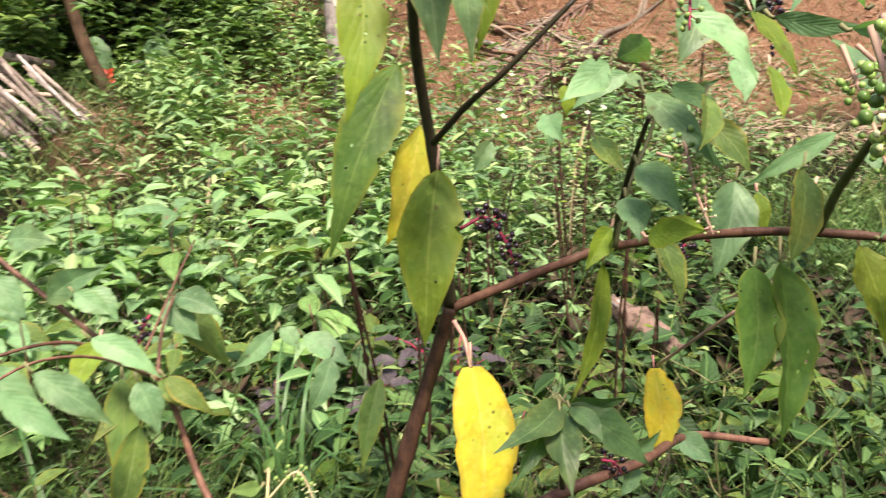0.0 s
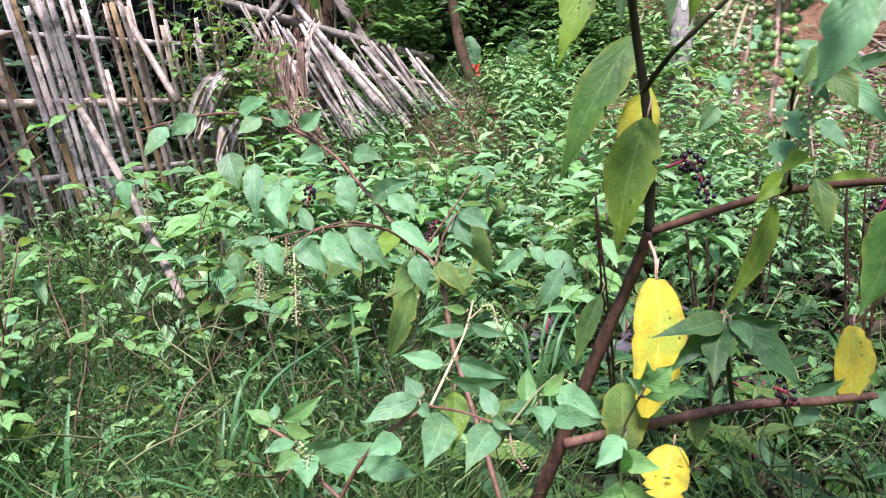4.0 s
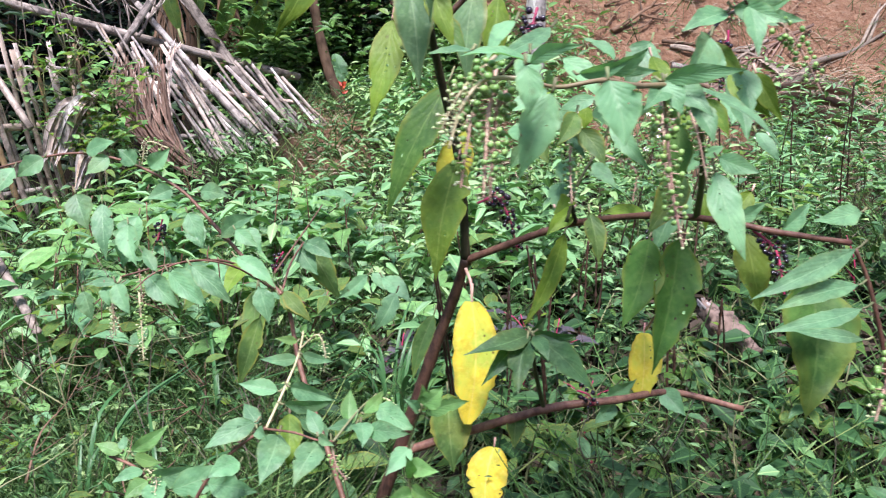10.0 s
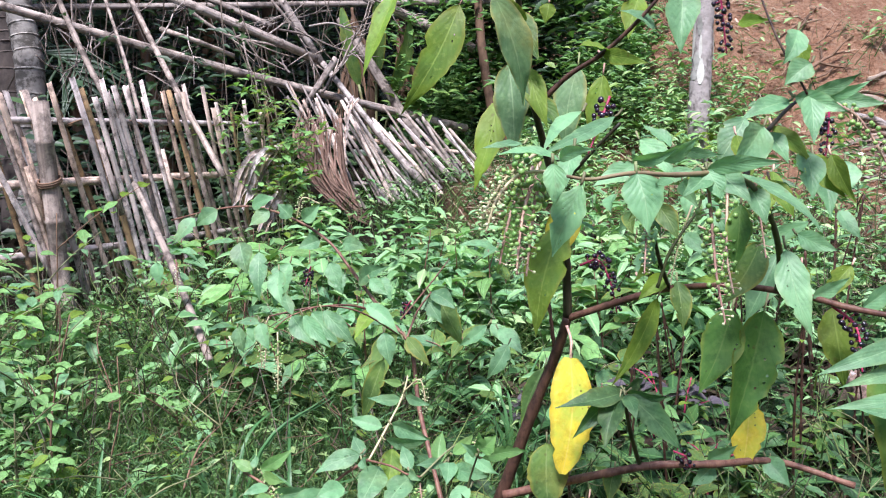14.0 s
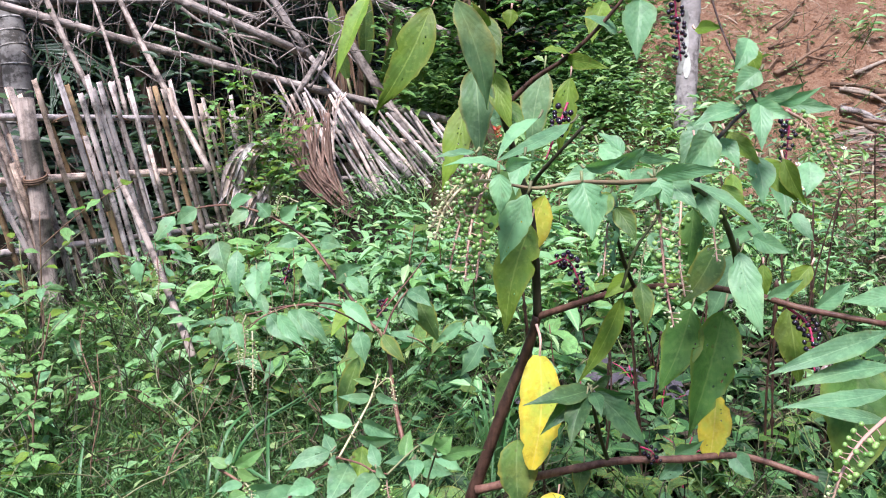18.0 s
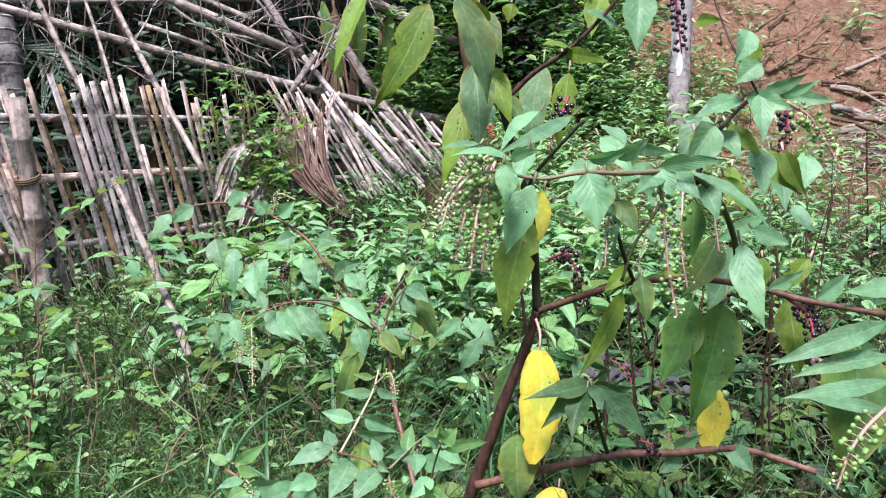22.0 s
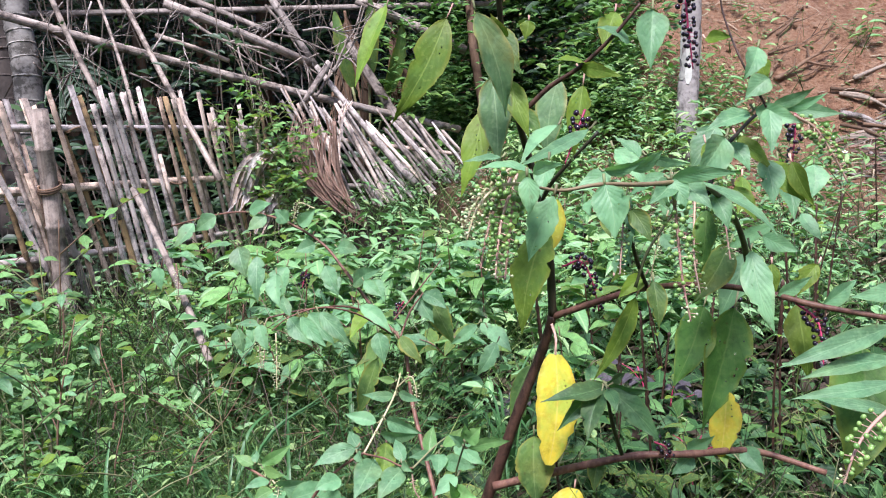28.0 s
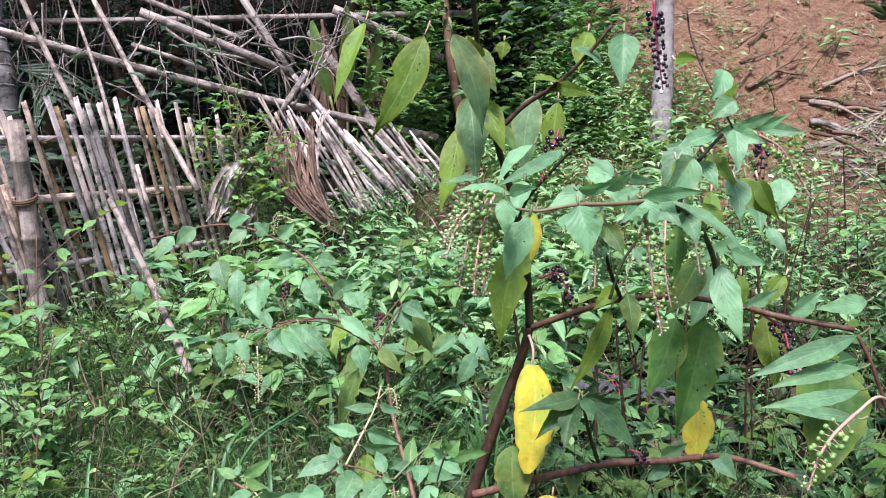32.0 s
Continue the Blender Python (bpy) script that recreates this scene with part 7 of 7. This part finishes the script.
leaf(hero, (0.253, 1.236, 0.584), (0.240, 1.207, 0.540), 0.032, GREEN)
leaf(hero, (0.488, 1.236, 0.602), (0.512, 1.199, 0.571), 0.036, TEAL)
leaf(hero, (0.404, 1.225, 0.595), (0.362, 1.201, 0.571), 0.032, TEAL)
leaf(hero, (0.395, 1.227, 0.601), (0.433, 1.211, 0.632), 0.030, TEAL, 20)
leaf(hero, (0.339, 1.146, 1.022), (0.370, 1.088, 0.966), 0.026, TEAL, 20)
leaf(hero, (0.332, 1.182, 1.053), (0.280, 1.202, 1.019), 0.025, TEAL, 10)
leaf(hero, (0.342, 1.145, 1.024), (0.394, 1.122, 1.047), 0.017, TEAL, 20)
leaf(hero, (0.359, 1.187, 1.041), (0.335, 1.204, 1.054), 0.017, TEAL, 20)
leaf(hero, (0.316, 1.144, 0.970), (0.337, 1.111, 0.941), 0.023, TEAL)
leaf(hero, (0.441, 1.136, 0.942), (0.394, 1.113, 0.852), 0.052, TEAL, 30)
leaf(hero, (0.475, 1.136, 0.927), (0.475, 1.122, 0.878), 0.024, LIME)
leaf(hero, (0.528, 1.107, 0.932), (0.492, 1.101, 0.882), 0.029, LIME)
leaf(hero, (0.391, 1.128, 0.900), (0.326, 1.142, 0.903), 0.023, LIME, 20)
leaf(hero, (0.590, 1.275, 1.060), (0.577, 1.244, 1.010), 0.042, TEAL)
leaf(hero, (0.343, 1.049, 1.105), (0.353, 1.005, 1.054), 0.026, LIME)
leaf(hero, (0.401, 1.073, 1.059), (0.387, 1.044, 1.012), 0.026, LIME)
leaf(hero, (0.434, 1.037, 1.081), (0.439, 0.991, 1.010), 0.038, TEAL)
leaf(hero, (0.389, 1.147, 1.125), (0.348, 1.128, 1.063), 0.048, TEAL)
leaf(hero, (0.386, 1.348, 1.035), (0.382, 1.339, 0.996), 0.027, LIME)
leaf(hero, (0.389, 1.395, 0.999), (0.392, 1.381, 0.955), 0.028, TEAL)
leaf(hero, (0.427, 1.019, 1.002), (0.368, 1.062, 0.954), 0.020, TEAL)
leaf(hero, (0.301, 1.378, 0.972), (0.277, 1.380, 0.935), 0.027, TEAL)
raceme(hero, [(0.331, 1.138, 0.980), (0.358, 1.107, 0.965), (0.349, 1.089, 0.926)], "unripe", 0.8)
raceme(hero, [(0.367, 1.287, 0.991), (0.348, 1.281, 0.933), (0.334, 1.269, 0.865)], "young", 0.8)
stem("stalk", hero, [(0.278, 1.132, 0.895), (0.295, 1.137, 0.946), (0.328, 1.144, 0.996), (0.339, 1.146, 1.025)], 0.0026, 0.0016, GREENSTEM)
leaf(hero, (0.223, 1.075, 1.07), (0.214, 1.029, 1.086), 0.026, TEAL, 20)
leaf(hero, (0.231, 1.095, 1.066), (0.176, 1.086, 1.038), 0.030, TEAL, 10)
leaf(hero, (0.233, 1.052, 1.043), (0.238, 0.983, 0.994), 0.026, TEAL, 22)
leaf(hero, (0.29, 1.08, 1.046), (0.291, 1.019, 1.021), 0.022, DEEP, 40)
leaf(hero, (0.235, 1.113, 1.003), (0.226, 1.063, 0.979), 0.022, GREEN, 35)
leaf(hero, (0.247, 1.072, 0.983), (0.241, 1.015, 0.952), 0.030, TEAL, 34)
leaf(hero, (0.251, 1.09, 0.953), (0.229, 1.048, 0.925), 0.030, TEAL, 39)
leaf(hero, (0.227, 1.037, 0.932), (0.229, 0.982, 0.947), 0.026, LIME, 10)
leaf(hero, (0.222, 1.163, 1.02), (0.208, 1.122, 1.001), 0.026, TEAL, 37)
leaf(hero, (0.336, 0.920, 1.118), (0.368, 0.890, 1.080), 0.021, LIME, 0)
leaf(hero, (0.420, 0.975, 1.150), (0.470, 0.950, 1.142), 0.020, TEAL, 20)
leaf(hero, (0.405, 0.970, 1.150), (0.440, 0.930, 1.165), 0.016, TEAL, 30)
leaf(hero, (0.392, 0.965, 1.085), (0.425, 0.930, 1.040), 0.030, LIME, 15)
stem("branch", hero, [(0.149, 1.245, 0.993), (0.157, 1.197, 1.030), (0.170, 1.156, 1.060), (0.216, 1.120, 1.118)], 0.0036, 0.0022, DARKSTEM)

# ---- low arching pokeweed ----
lower = thing("pokeweed_shrub", (0.0, 1.55, 0.24), "low arching pokeweed with pale green leaves on pink stems", "shrub")
stem("trunk", lower, [(-0.001, 1.279, 0.422), (-0.023, 1.340, 0.494), (-0.059, 1.435, 0.602), (-0.078, 1.493, 0.703), (-0.122, 1.538, 0.743), (-0.202, 1.629, 0.821)], 0.0043, 0.0034, TWIG)
stem("branch", lower, [(-0.202, 1.629, 0.821), (-0.254, 1.677, 0.871), (-0.334, 1.705, 0.915), (-0.421, 1.729, 0.935), (-0.510, 1.747, 0.925), (-0.602, 1.763, 0.901)], 0.0030, 0.0020, TWIG)
stem("branch", lower, [(-0.085, 1.495, 0.715), (-0.067, 1.540, 0.756), (-0.041, 1.583, 0.785)], 0.0023, 0.0017, TWIG)
stem("branch", lower, [(-0.116, 1.538, 0.740), (-0.182, 1.508, 0.776), (-0.260, 1.471, 0.781), (-0.329, 1.452, 0.770)], 0.0024, 0.0015, TWIG)
leaf(lower, (-0.417, 1.605, 0.879), (-0.397, 1.575, 0.822), 0.049, TEAL)
leaf(lower, (-0.615, 1.692, 0.822), (-0.606, 1.683, 0.772), 0.035, TEAL)
leaf(lower, (-0.321, 1.615, 0.836), (-0.348, 1.581, 0.752), 0.054, TEAL)
leaf(lower, (-0.295, 1.487, 0.762), (-0.248, 1.458, 0.712), 0.042, TEAL)
leaf(lower, (-0.255, 1.470, 0.773), (-0.204, 1.441, 0.722), 0.045, TEAL)
leaf(lower, (-0.125, 1.479, 0.731), (-0.149, 1.440, 0.623), 0.044, GREEN)
leaf(lower, (-0.088, 1.477, 0.719), (-0.041, 1.449, 0.679), 0.031, GREEN)
leaf(lower, (-0.146, 1.553, 0.818), (-0.115, 1.526, 0.782), 0.037, TEAL)
leaf(lower, (-0.214, 1.602, 0.878), (-0.165, 1.563, 0.874), 0.035, TEAL)
leaf(lower, (-0.234, 1.611, 0.820), (-0.214, 1.584, 0.780), 0.040, TEAL)
leaf(lower, (-0.265, 1.640, 0.878), (-0.307, 1.620, 0.864), 0.034, TEAL)
leaf(lower, (-0.372, 1.672, 0.935), (-0.410, 1.657, 0.904), 0.035, TEAL)
leaf(lower, (-0.487, 1.710, 0.930), (-0.534, 1.705, 0.897), 0.040, TEAL)
leaf(lower, (-0.411, 1.692, 0.940), (-0.356, 1.657, 0.962), 0.035, TEAL)
leaf(lower, (-0.140, 1.506, 0.771), (-0.178, 1.459, 0.724), 0.032, LIME)
leaf(lower, (-0.183, 1.588, 0.802), (-0.120, 1.538, 0.846), 0.037, TEAL)
leaf(lower, (-0.041, 1.583, 0.785), (0.009, 1.540, 0.761), 0.037, TEAL)
leaf(lower, (-0.053, 1.582, 0.780), (-0.019, 1.553, 0.730), 0.040, TEAL)
leaf(lower, (-0.385, 1.449, 0.750), (-0.375, 1.440, 0.705), 0.033, TEAL)
leaf(lower, (-0.547, 1.745, 0.909), (-0.586, 1.718, 0.859), 0.038, TEAL)
leaf(lower, (-0.306, 1.685, 0.912), (-0.268, 1.673, 0.948), 0.035, TEAL)
leaf(lower, (-0.330, 1.686, 0.917), (-0.359, 1.692, 0.946), 0.035, TEAL)
leaf(lower, (-0.103, 1.497, 0.724), (-0.167, 1.450, 0.674), 0.029, GREEN)
raceme(lower, [(-0.078, 1.544, 0.778), (-0.089, 1.541, 0.762), (-0.095, 1.538, 0.745)], "ripe", 0.9)
raceme(lower, [(-0.286, 1.650, 0.823), (-0.292, 1.646, 0.801), (-0.297, 1.643, 0.784)], "ripe", 0.9)
raceme(lower, [(-0.274, 1.710, 0.944), (-0.310, 1.712, 0.955), (-0.322, 1.705, 0.915)], "young", 0.8)
raceme(lower, [(-0.329, 1.452, 0.770), (-0.342, 1.436, 0.732), (-0.339, 1.426, 0.682)], "young", 0.8)
stem("branch", lower, [(-0.098, 1.460, 0.735), (-0.155, 1.385, 0.794), (-0.210, 1.335, 0.818), (-0.257, 1.296, 0.812), (-0.286, 1.292, 0.790)], 0.0018, 0.0008, TWIG)
stem("branch", lower, [(-0.095, 1.488, 0.755), (-0.038, 1.571, 0.810), (-0.005, 1.601, 0.849)], 0.0016, 0.0012, TWIG)
leaf(lower, (-0.211, 1.323, 0.813), (-0.156, 1.296, 0.760), 0.032, TEAL)
leaf(lower, (-0.239, 1.299, 0.811), (-0.192, 1.267, 0.767), 0.028, TEAL)
leaf(lower, (-0.256, 1.297, 0.814), (-0.274, 1.334, 0.843), 0.019, TEAL, 20)
leaf(lower, (-0.311, 1.305, 0.798), (-0.292, 1.285, 0.756), 0.027, TEAL)
leaf(lower, (-0.326, 1.310, 0.794), (-0.322, 1.301, 0.766), 0.021, TEAL)
leaf(lower, (-0.309, 1.304, 0.798), (-0.357, 1.323, 0.792), 0.016, TEAL, 30)
leaf(lower, (-0.119, 1.394, 0.757), (-0.107, 1.375, 0.703), 0.035, TEAL)
leaf(lower, (-0.082, 1.453, 0.732), (-0.039, 1.422, 0.688), 0.028, GREEN)
leaf(lower, (-0.153, 1.443, 0.795), (-0.094, 1.406, 0.752), 0.031, TEAL)
leaf(lower, (-0.025, 1.633, 0.761), (0.023, 1.589, 0.672), 0.049, GREEN)
leaf(lower, (-0.233, 1.550, 0.850), (-0.207, 1.525, 0.802), 0.036, TEAL)
leaf(lower, (-0.156, 1.543, 0.820), (-0.120, 1.520, 0.793), 0.028, TEAL)
leaf(lower, (-0.325, 1.530, 0.838), (-0.311, 1.484, 0.779), 0.039, TEAL)
leaf(lower, (-0.367, 1.556, 0.869), (-0.361, 1.507, 0.785), 0.039, TEAL)
leaf(lower, (0.066, 1.528, 0.733), (0.012, 1.540, 0.690), 0.028, TEAL, 10)
leaf(lower, (0.075, 1.525, 0.738), (0.093, 1.509, 0.708), 0.026, TEAL)
leaf(lower, (0.084, 1.465, 0.744), (0.124, 1.416, 0.712), 0.035, TEAL)
leaf(lower, (0.097, 1.409, 0.732), (0.058, 1.399, 0.671), 0.035, TEAL)
leaf(lower, (0.162, 1.417, 0.688), (0.119, 1.385, 0.587), 0.032, GREEN)
leaf(lower, (-0.121, 1.405, 0.705), (-0.160, 1.392, 0.593), 0.038, GREEN, 0, 0.05, "oval", 2)
raceme(lower, [(-0.279, 1.288, 0.787), (-0.277, 1.276, 0.747), (-0.276, 1.262, 0.696)], "young", 0.7)

raceme(lower, [(-0.604, 1.78, 0.813), (-0.602, 1.78, 0.771), (-0.606, 1.78, 0.721)], "pinkish", 0.75)
raceme(lower, [(-0.38, 1.62, 0.709), (-0.376, 1.62, 0.663), (-0.381, 1.62, 0.615)], "pinkish", 0.75)
raceme(lower, [(-0.34, 1.7, 0.722), (-0.339, 1.7, 0.684), (-0.337, 1.7, 0.648)], "pinkish", 0.7)

# ---- seedling with pale leaves in front ----
seedling = thing("pokeweed_seedling", (-0.05, 1.1, 0.22), "young pokeweed with fresh pale green leaves", "shrub")
stem("trunk", seedling, [(-0.226, 1.097, 0.524), (-0.191, 1.085, 0.598), (-0.154, 1.076, 0.643), (-0.115, 1.074, 0.670)], 0.0024, 0.0020, TWIG)
stem("branch", seedling, [(-0.115, 1.073, 0.669), (-0.092, 1.098, 0.706), (-0.073, 1.122, 0.739), (-0.063, 1.137, 0.772)], 0.0016, 0.0011, CREAM)
stem("branch", seedling, [(-0.115, 1.073, 0.669), (-0.083, 1.037, 0.678), (-0.060, 1.001, 0.684), (-0.042, 0.987, 0.687)], 0.0016, 0.0010, TWIG)
stem("branch", seedling, [(-0.042, 0.987, 0.687), (-0.010, 1.026, 0.703), (0.017, 1.062, 0.707)], 0.0014, 0.0010, STALK)
leaf(seedling, (-0.073, 1.131, 0.756), (-0.100, 1.123, 0.765), 0.012, FRESH, 20)
leaf(seedling, (-0.066, 1.136, 0.764), (-0.060, 1.133, 0.779), 0.010, FRESH, 0)
leaf(seedling, (-0.074, 1.122, 0.737), (-0.119, 1.107, 0.745), 0.018, TEAL, 20)
leaf(seedling, (-0.067, 1.121, 0.742), (-0.031, 1.087, 0.742), 0.015, TEAL, 25)
leaf(seedling, (-0.099, 1.104, 0.703), (-0.146, 1.116, 0.712), 0.023, TEAL, 20)
leaf(seedling, (-0.084, 1.097, 0.710), (-0.030, 1.057, 0.704), 0.027, TEAL, 15)
leaf(seedling, (-0.092, 1.084, 0.694), (-0.034, 1.053, 0.708), 0.023, TEAL, 25)
leaf(seedling, (-0.123, 1.086, 0.670), (-0.141, 1.115, 0.687), 0.022, TEAL, 0)
leaf(seedling, (-0.128, 1.083, 0.674), (-0.187, 1.065, 0.654), 0.029, TEAL, 10)
leaf(seedling, (-0.125, 1.076, 0.669), (-0.113, 1.051, 0.664), 0.016, TEAL)
leaf(seedling, (-0.100, 1.068, 0.663), (-0.124, 1.009, 0.632), 0.040, TEAL)
leaf(seedling, (-0.086, 1.109, 0.670), (-0.091, 1.067, 0.618), 0.034, LIME)
leaf(seedling, (-0.056, 1.004, 0.679), (-0.088, 0.959, 0.653), 0.033, TEAL)
leaf(seedling, (-0.054, 1.001, 0.690), (-0.068, 1.030, 0.710), 0.020, TEAL)
leaf(seedling, (-0.057, 1.001, 0.688), (-0.042, 0.977, 0.686), 0.014, TEAL, 10)
leaf(seedling, (-0.021, 1.015, 0.690), (-0.015, 1.052, 0.720), 0.021, FRESH)
leaf(seedling, (-0.002, 1.033, 0.697), (0.026, 1.057, 0.714), 0.018, FRESH, 15)
leaf(seedling, (-0.014, 1.019, 0.691), (-0.048, 1.001, 0.696), 0.016, TEAL, 20)
leaf(seedling, (-0.008, 1.013, 0.694), (-0.011, 0.979, 0.681), 0.025, TEAL)
leaf(seedling, (-0.003, 1.005, 0.688), (0.043, 0.970, 0.695), 0.025, TEAL, 15, 0.05, "oval", 3)
leaf(seedling, (0.016, 1.045, 0.700), (0.054, 0.997, 0.686), 0.031, TEAL, 10, 0.05, "oval", 2)
leaf(seedling, (-0.147, 1.062, 0.635), (-0.183, 1.038, 0.631), 0.028, TEAL, 10)
raceme(seedling, [(-0.070, 1.123, 0.749), (-0.048, 1.117, 0.768), (-0.040, 1.105, 0.746), (-0.043, 1.101, 0.724)], "young", 0.6)
raceme(seedling, [(-0.043, 0.986, 0.679), (-0.040, 0.976, 0.663), (-0.030, 0.966, 0.650)], "unripe", 0.6)
raceme(seedling, [(0.024, 1.055, 0.704), (0.032, 1.047, 0.702), (0.036, 1.039, 0.691)], "young", 0.55)
sprig = thing("pokeweed_seedling", (0.02, 0.8, 0.24), "slender green seedling with fresh, insect-eaten leaves", "shrub")
stem("trunk", sprig, [(0.014, 0.795, 0.684), (0.011, 0.806, 0.728), (0.012, 0.813, 0.762), (0.022, 0.800, 0.805)], 0.0013, 0.0010, GREENSTEM)
leaf(sprig, (0.022, 0.800, 0.805), (0.038, 0.791, 0.825), 0.020, FRESH, 0, 0.05, "oval", 2)
leaf(sprig, (0.024, 0.809, 0.799), (0.021, 0.795, 0.826), 0.014, FRESH, 10)
leaf(sprig, (0.025, 0.807, 0.794), (0.073, 0.837, 0.788), 0.016, FRESH, 15, 0.05, "oval", 5)
leaf(sprig, (0.013, 0.813, 0.759), (-0.012, 0.794, 0.745), 0.019, TEAL, 10)
leaf(sprig, (0.012, 0.810, 0.747), (0.033, 0.785, 0.748), 0.018, FRESH, 10)
leaf(sprig, (0.013, 0.807, 0.733), (0.004, 0.785, 0.767), 0.011, FRESH, 0)
leaf(sprig, (0.013, 0.805, 0.723), (0.032, 0.770, 0.730), 0.021, FRESH, 10)
leaf(sprig, (0.013, 0.803, 0.718), (-0.019, 0.781, 0.725), 0.021, FRESH, 10)
leaf(sprig, (0.018, 0.800, 0.799), (0.004, 0.786, 0.818), 0.011, TEAL, 20)
runner = thing("pokeweed_seedling", (-0.3, 1.2, 0.24), "low seedling with light green leaves and white flower buds", "shrub")
stem("trunk", runner, [(-0.190, 1.107, 0.516), (-0.243, 1.135, 0.555), (-0.277, 1.162, 0.587), (-0.314, 1.185, 0.599)], 0.0025, 0.0021, TWIG)
leaf(runner, (-0.299, 1.176, 0.606), (-0.332, 1.188, 0.617), 0.019, FRESH, 20)
leaf(runner, (-0.284, 1.166, 0.612), (-0.237, 1.171, 0.641), 0.022, FRESH, 15)
leaf(runner, (-0.281, 1.165, 0.605), (-0.245, 1.144, 0.602), 0.020, FRESH, 10)
leaf(runner, (-0.294, 1.167, 0.613), (-0.296, 1.189, 0.624), 0.015, TEAL)
leaf(runner, (-0.270, 1.152, 0.590), (-0.304, 1.132, 0.588), 0.018, TEAL, 15)
leaf(runner, (-0.261, 1.141, 0.586), (-0.204, 1.133, 0.600), 0.032, TEAL, 15)
leaf(runner, (-0.233, 1.128, 0.572), (-0.150, 1.113, 0.603), 0.039, TEAL, 10)
leaf(runner, (-0.263, 1.140, 0.581), (-0.290, 1.118, 0.571), 0.025, FRESH, 10)
leaf(runner, (-0.256, 1.140, 0.579), (-0.251, 1.096, 0.563), 0.033, TEAL)
leaf(runner, (-0.188, 1.110, 0.585), (-0.127, 1.078, 0.584), 0.035, TEAL)
raceme(runner, [(-0.263, 1.143, 0.596), (-0.252, 1.131, 0.587), (-0.254, 1.118, 0.571)], "young", 0.65)

# ---- shoot with narrow leaves ----
shoot = thing("pokeweed_shoot", (0.62, 0.85, 0.25), "leafy pokeweed shoot with narrow leaves and a green cluster", "shrub")
stem("trunk", shoot, [(0.640, 0.860, 0.260), (0.610, 0.880, 0.560), (0.585, 0.895, 0.740), (0.550, 0.900, 0.850), (0.526, 0.903, 0.899)], 0.0034, 0.0022, TWIG)
stem("branch", shoot, [(0.590, 0.890, 0.720), (0.520, 0.800, 0.830), (0.455, 0.730, 0.885), (0.412, 0.698, 0.880)], 0.0022, 0.0014, PINK)
leaf(shoot, (0.526, 0.903, 0.899), (0.378, 0.858, 0.865), 0.029, TEAL, 10, 0.05, "narrow")
leaf(shoot, (0.529, 0.896, 0.860), (0.400, 0.856, 0.853), 0.025, TEAL, 10, 0.05, "narrow")
leaf(shoot, (0.517, 0.872, 0.841), (0.386, 0.843, 0.836), 0.023, TEAL, 15, 0.05, "narrow")
leaf(shoot, (0.503, 0.848, 0.815), (0.402, 0.833, 0.836), 0.018, TEAL, 20, 0.05, "narrow")
leaf(shoot, (0.550, 0.930, 0.935), (0.475, 0.910, 0.931), 0.026, TEAL, 10)
raceme(shoot, [(0.412, 0.698, 0.880), (0.376, 0.667, 0.873), (0.356, 0.654, 0.855), (0.346, 0.649, 0.827)], "unripe", 0.95)
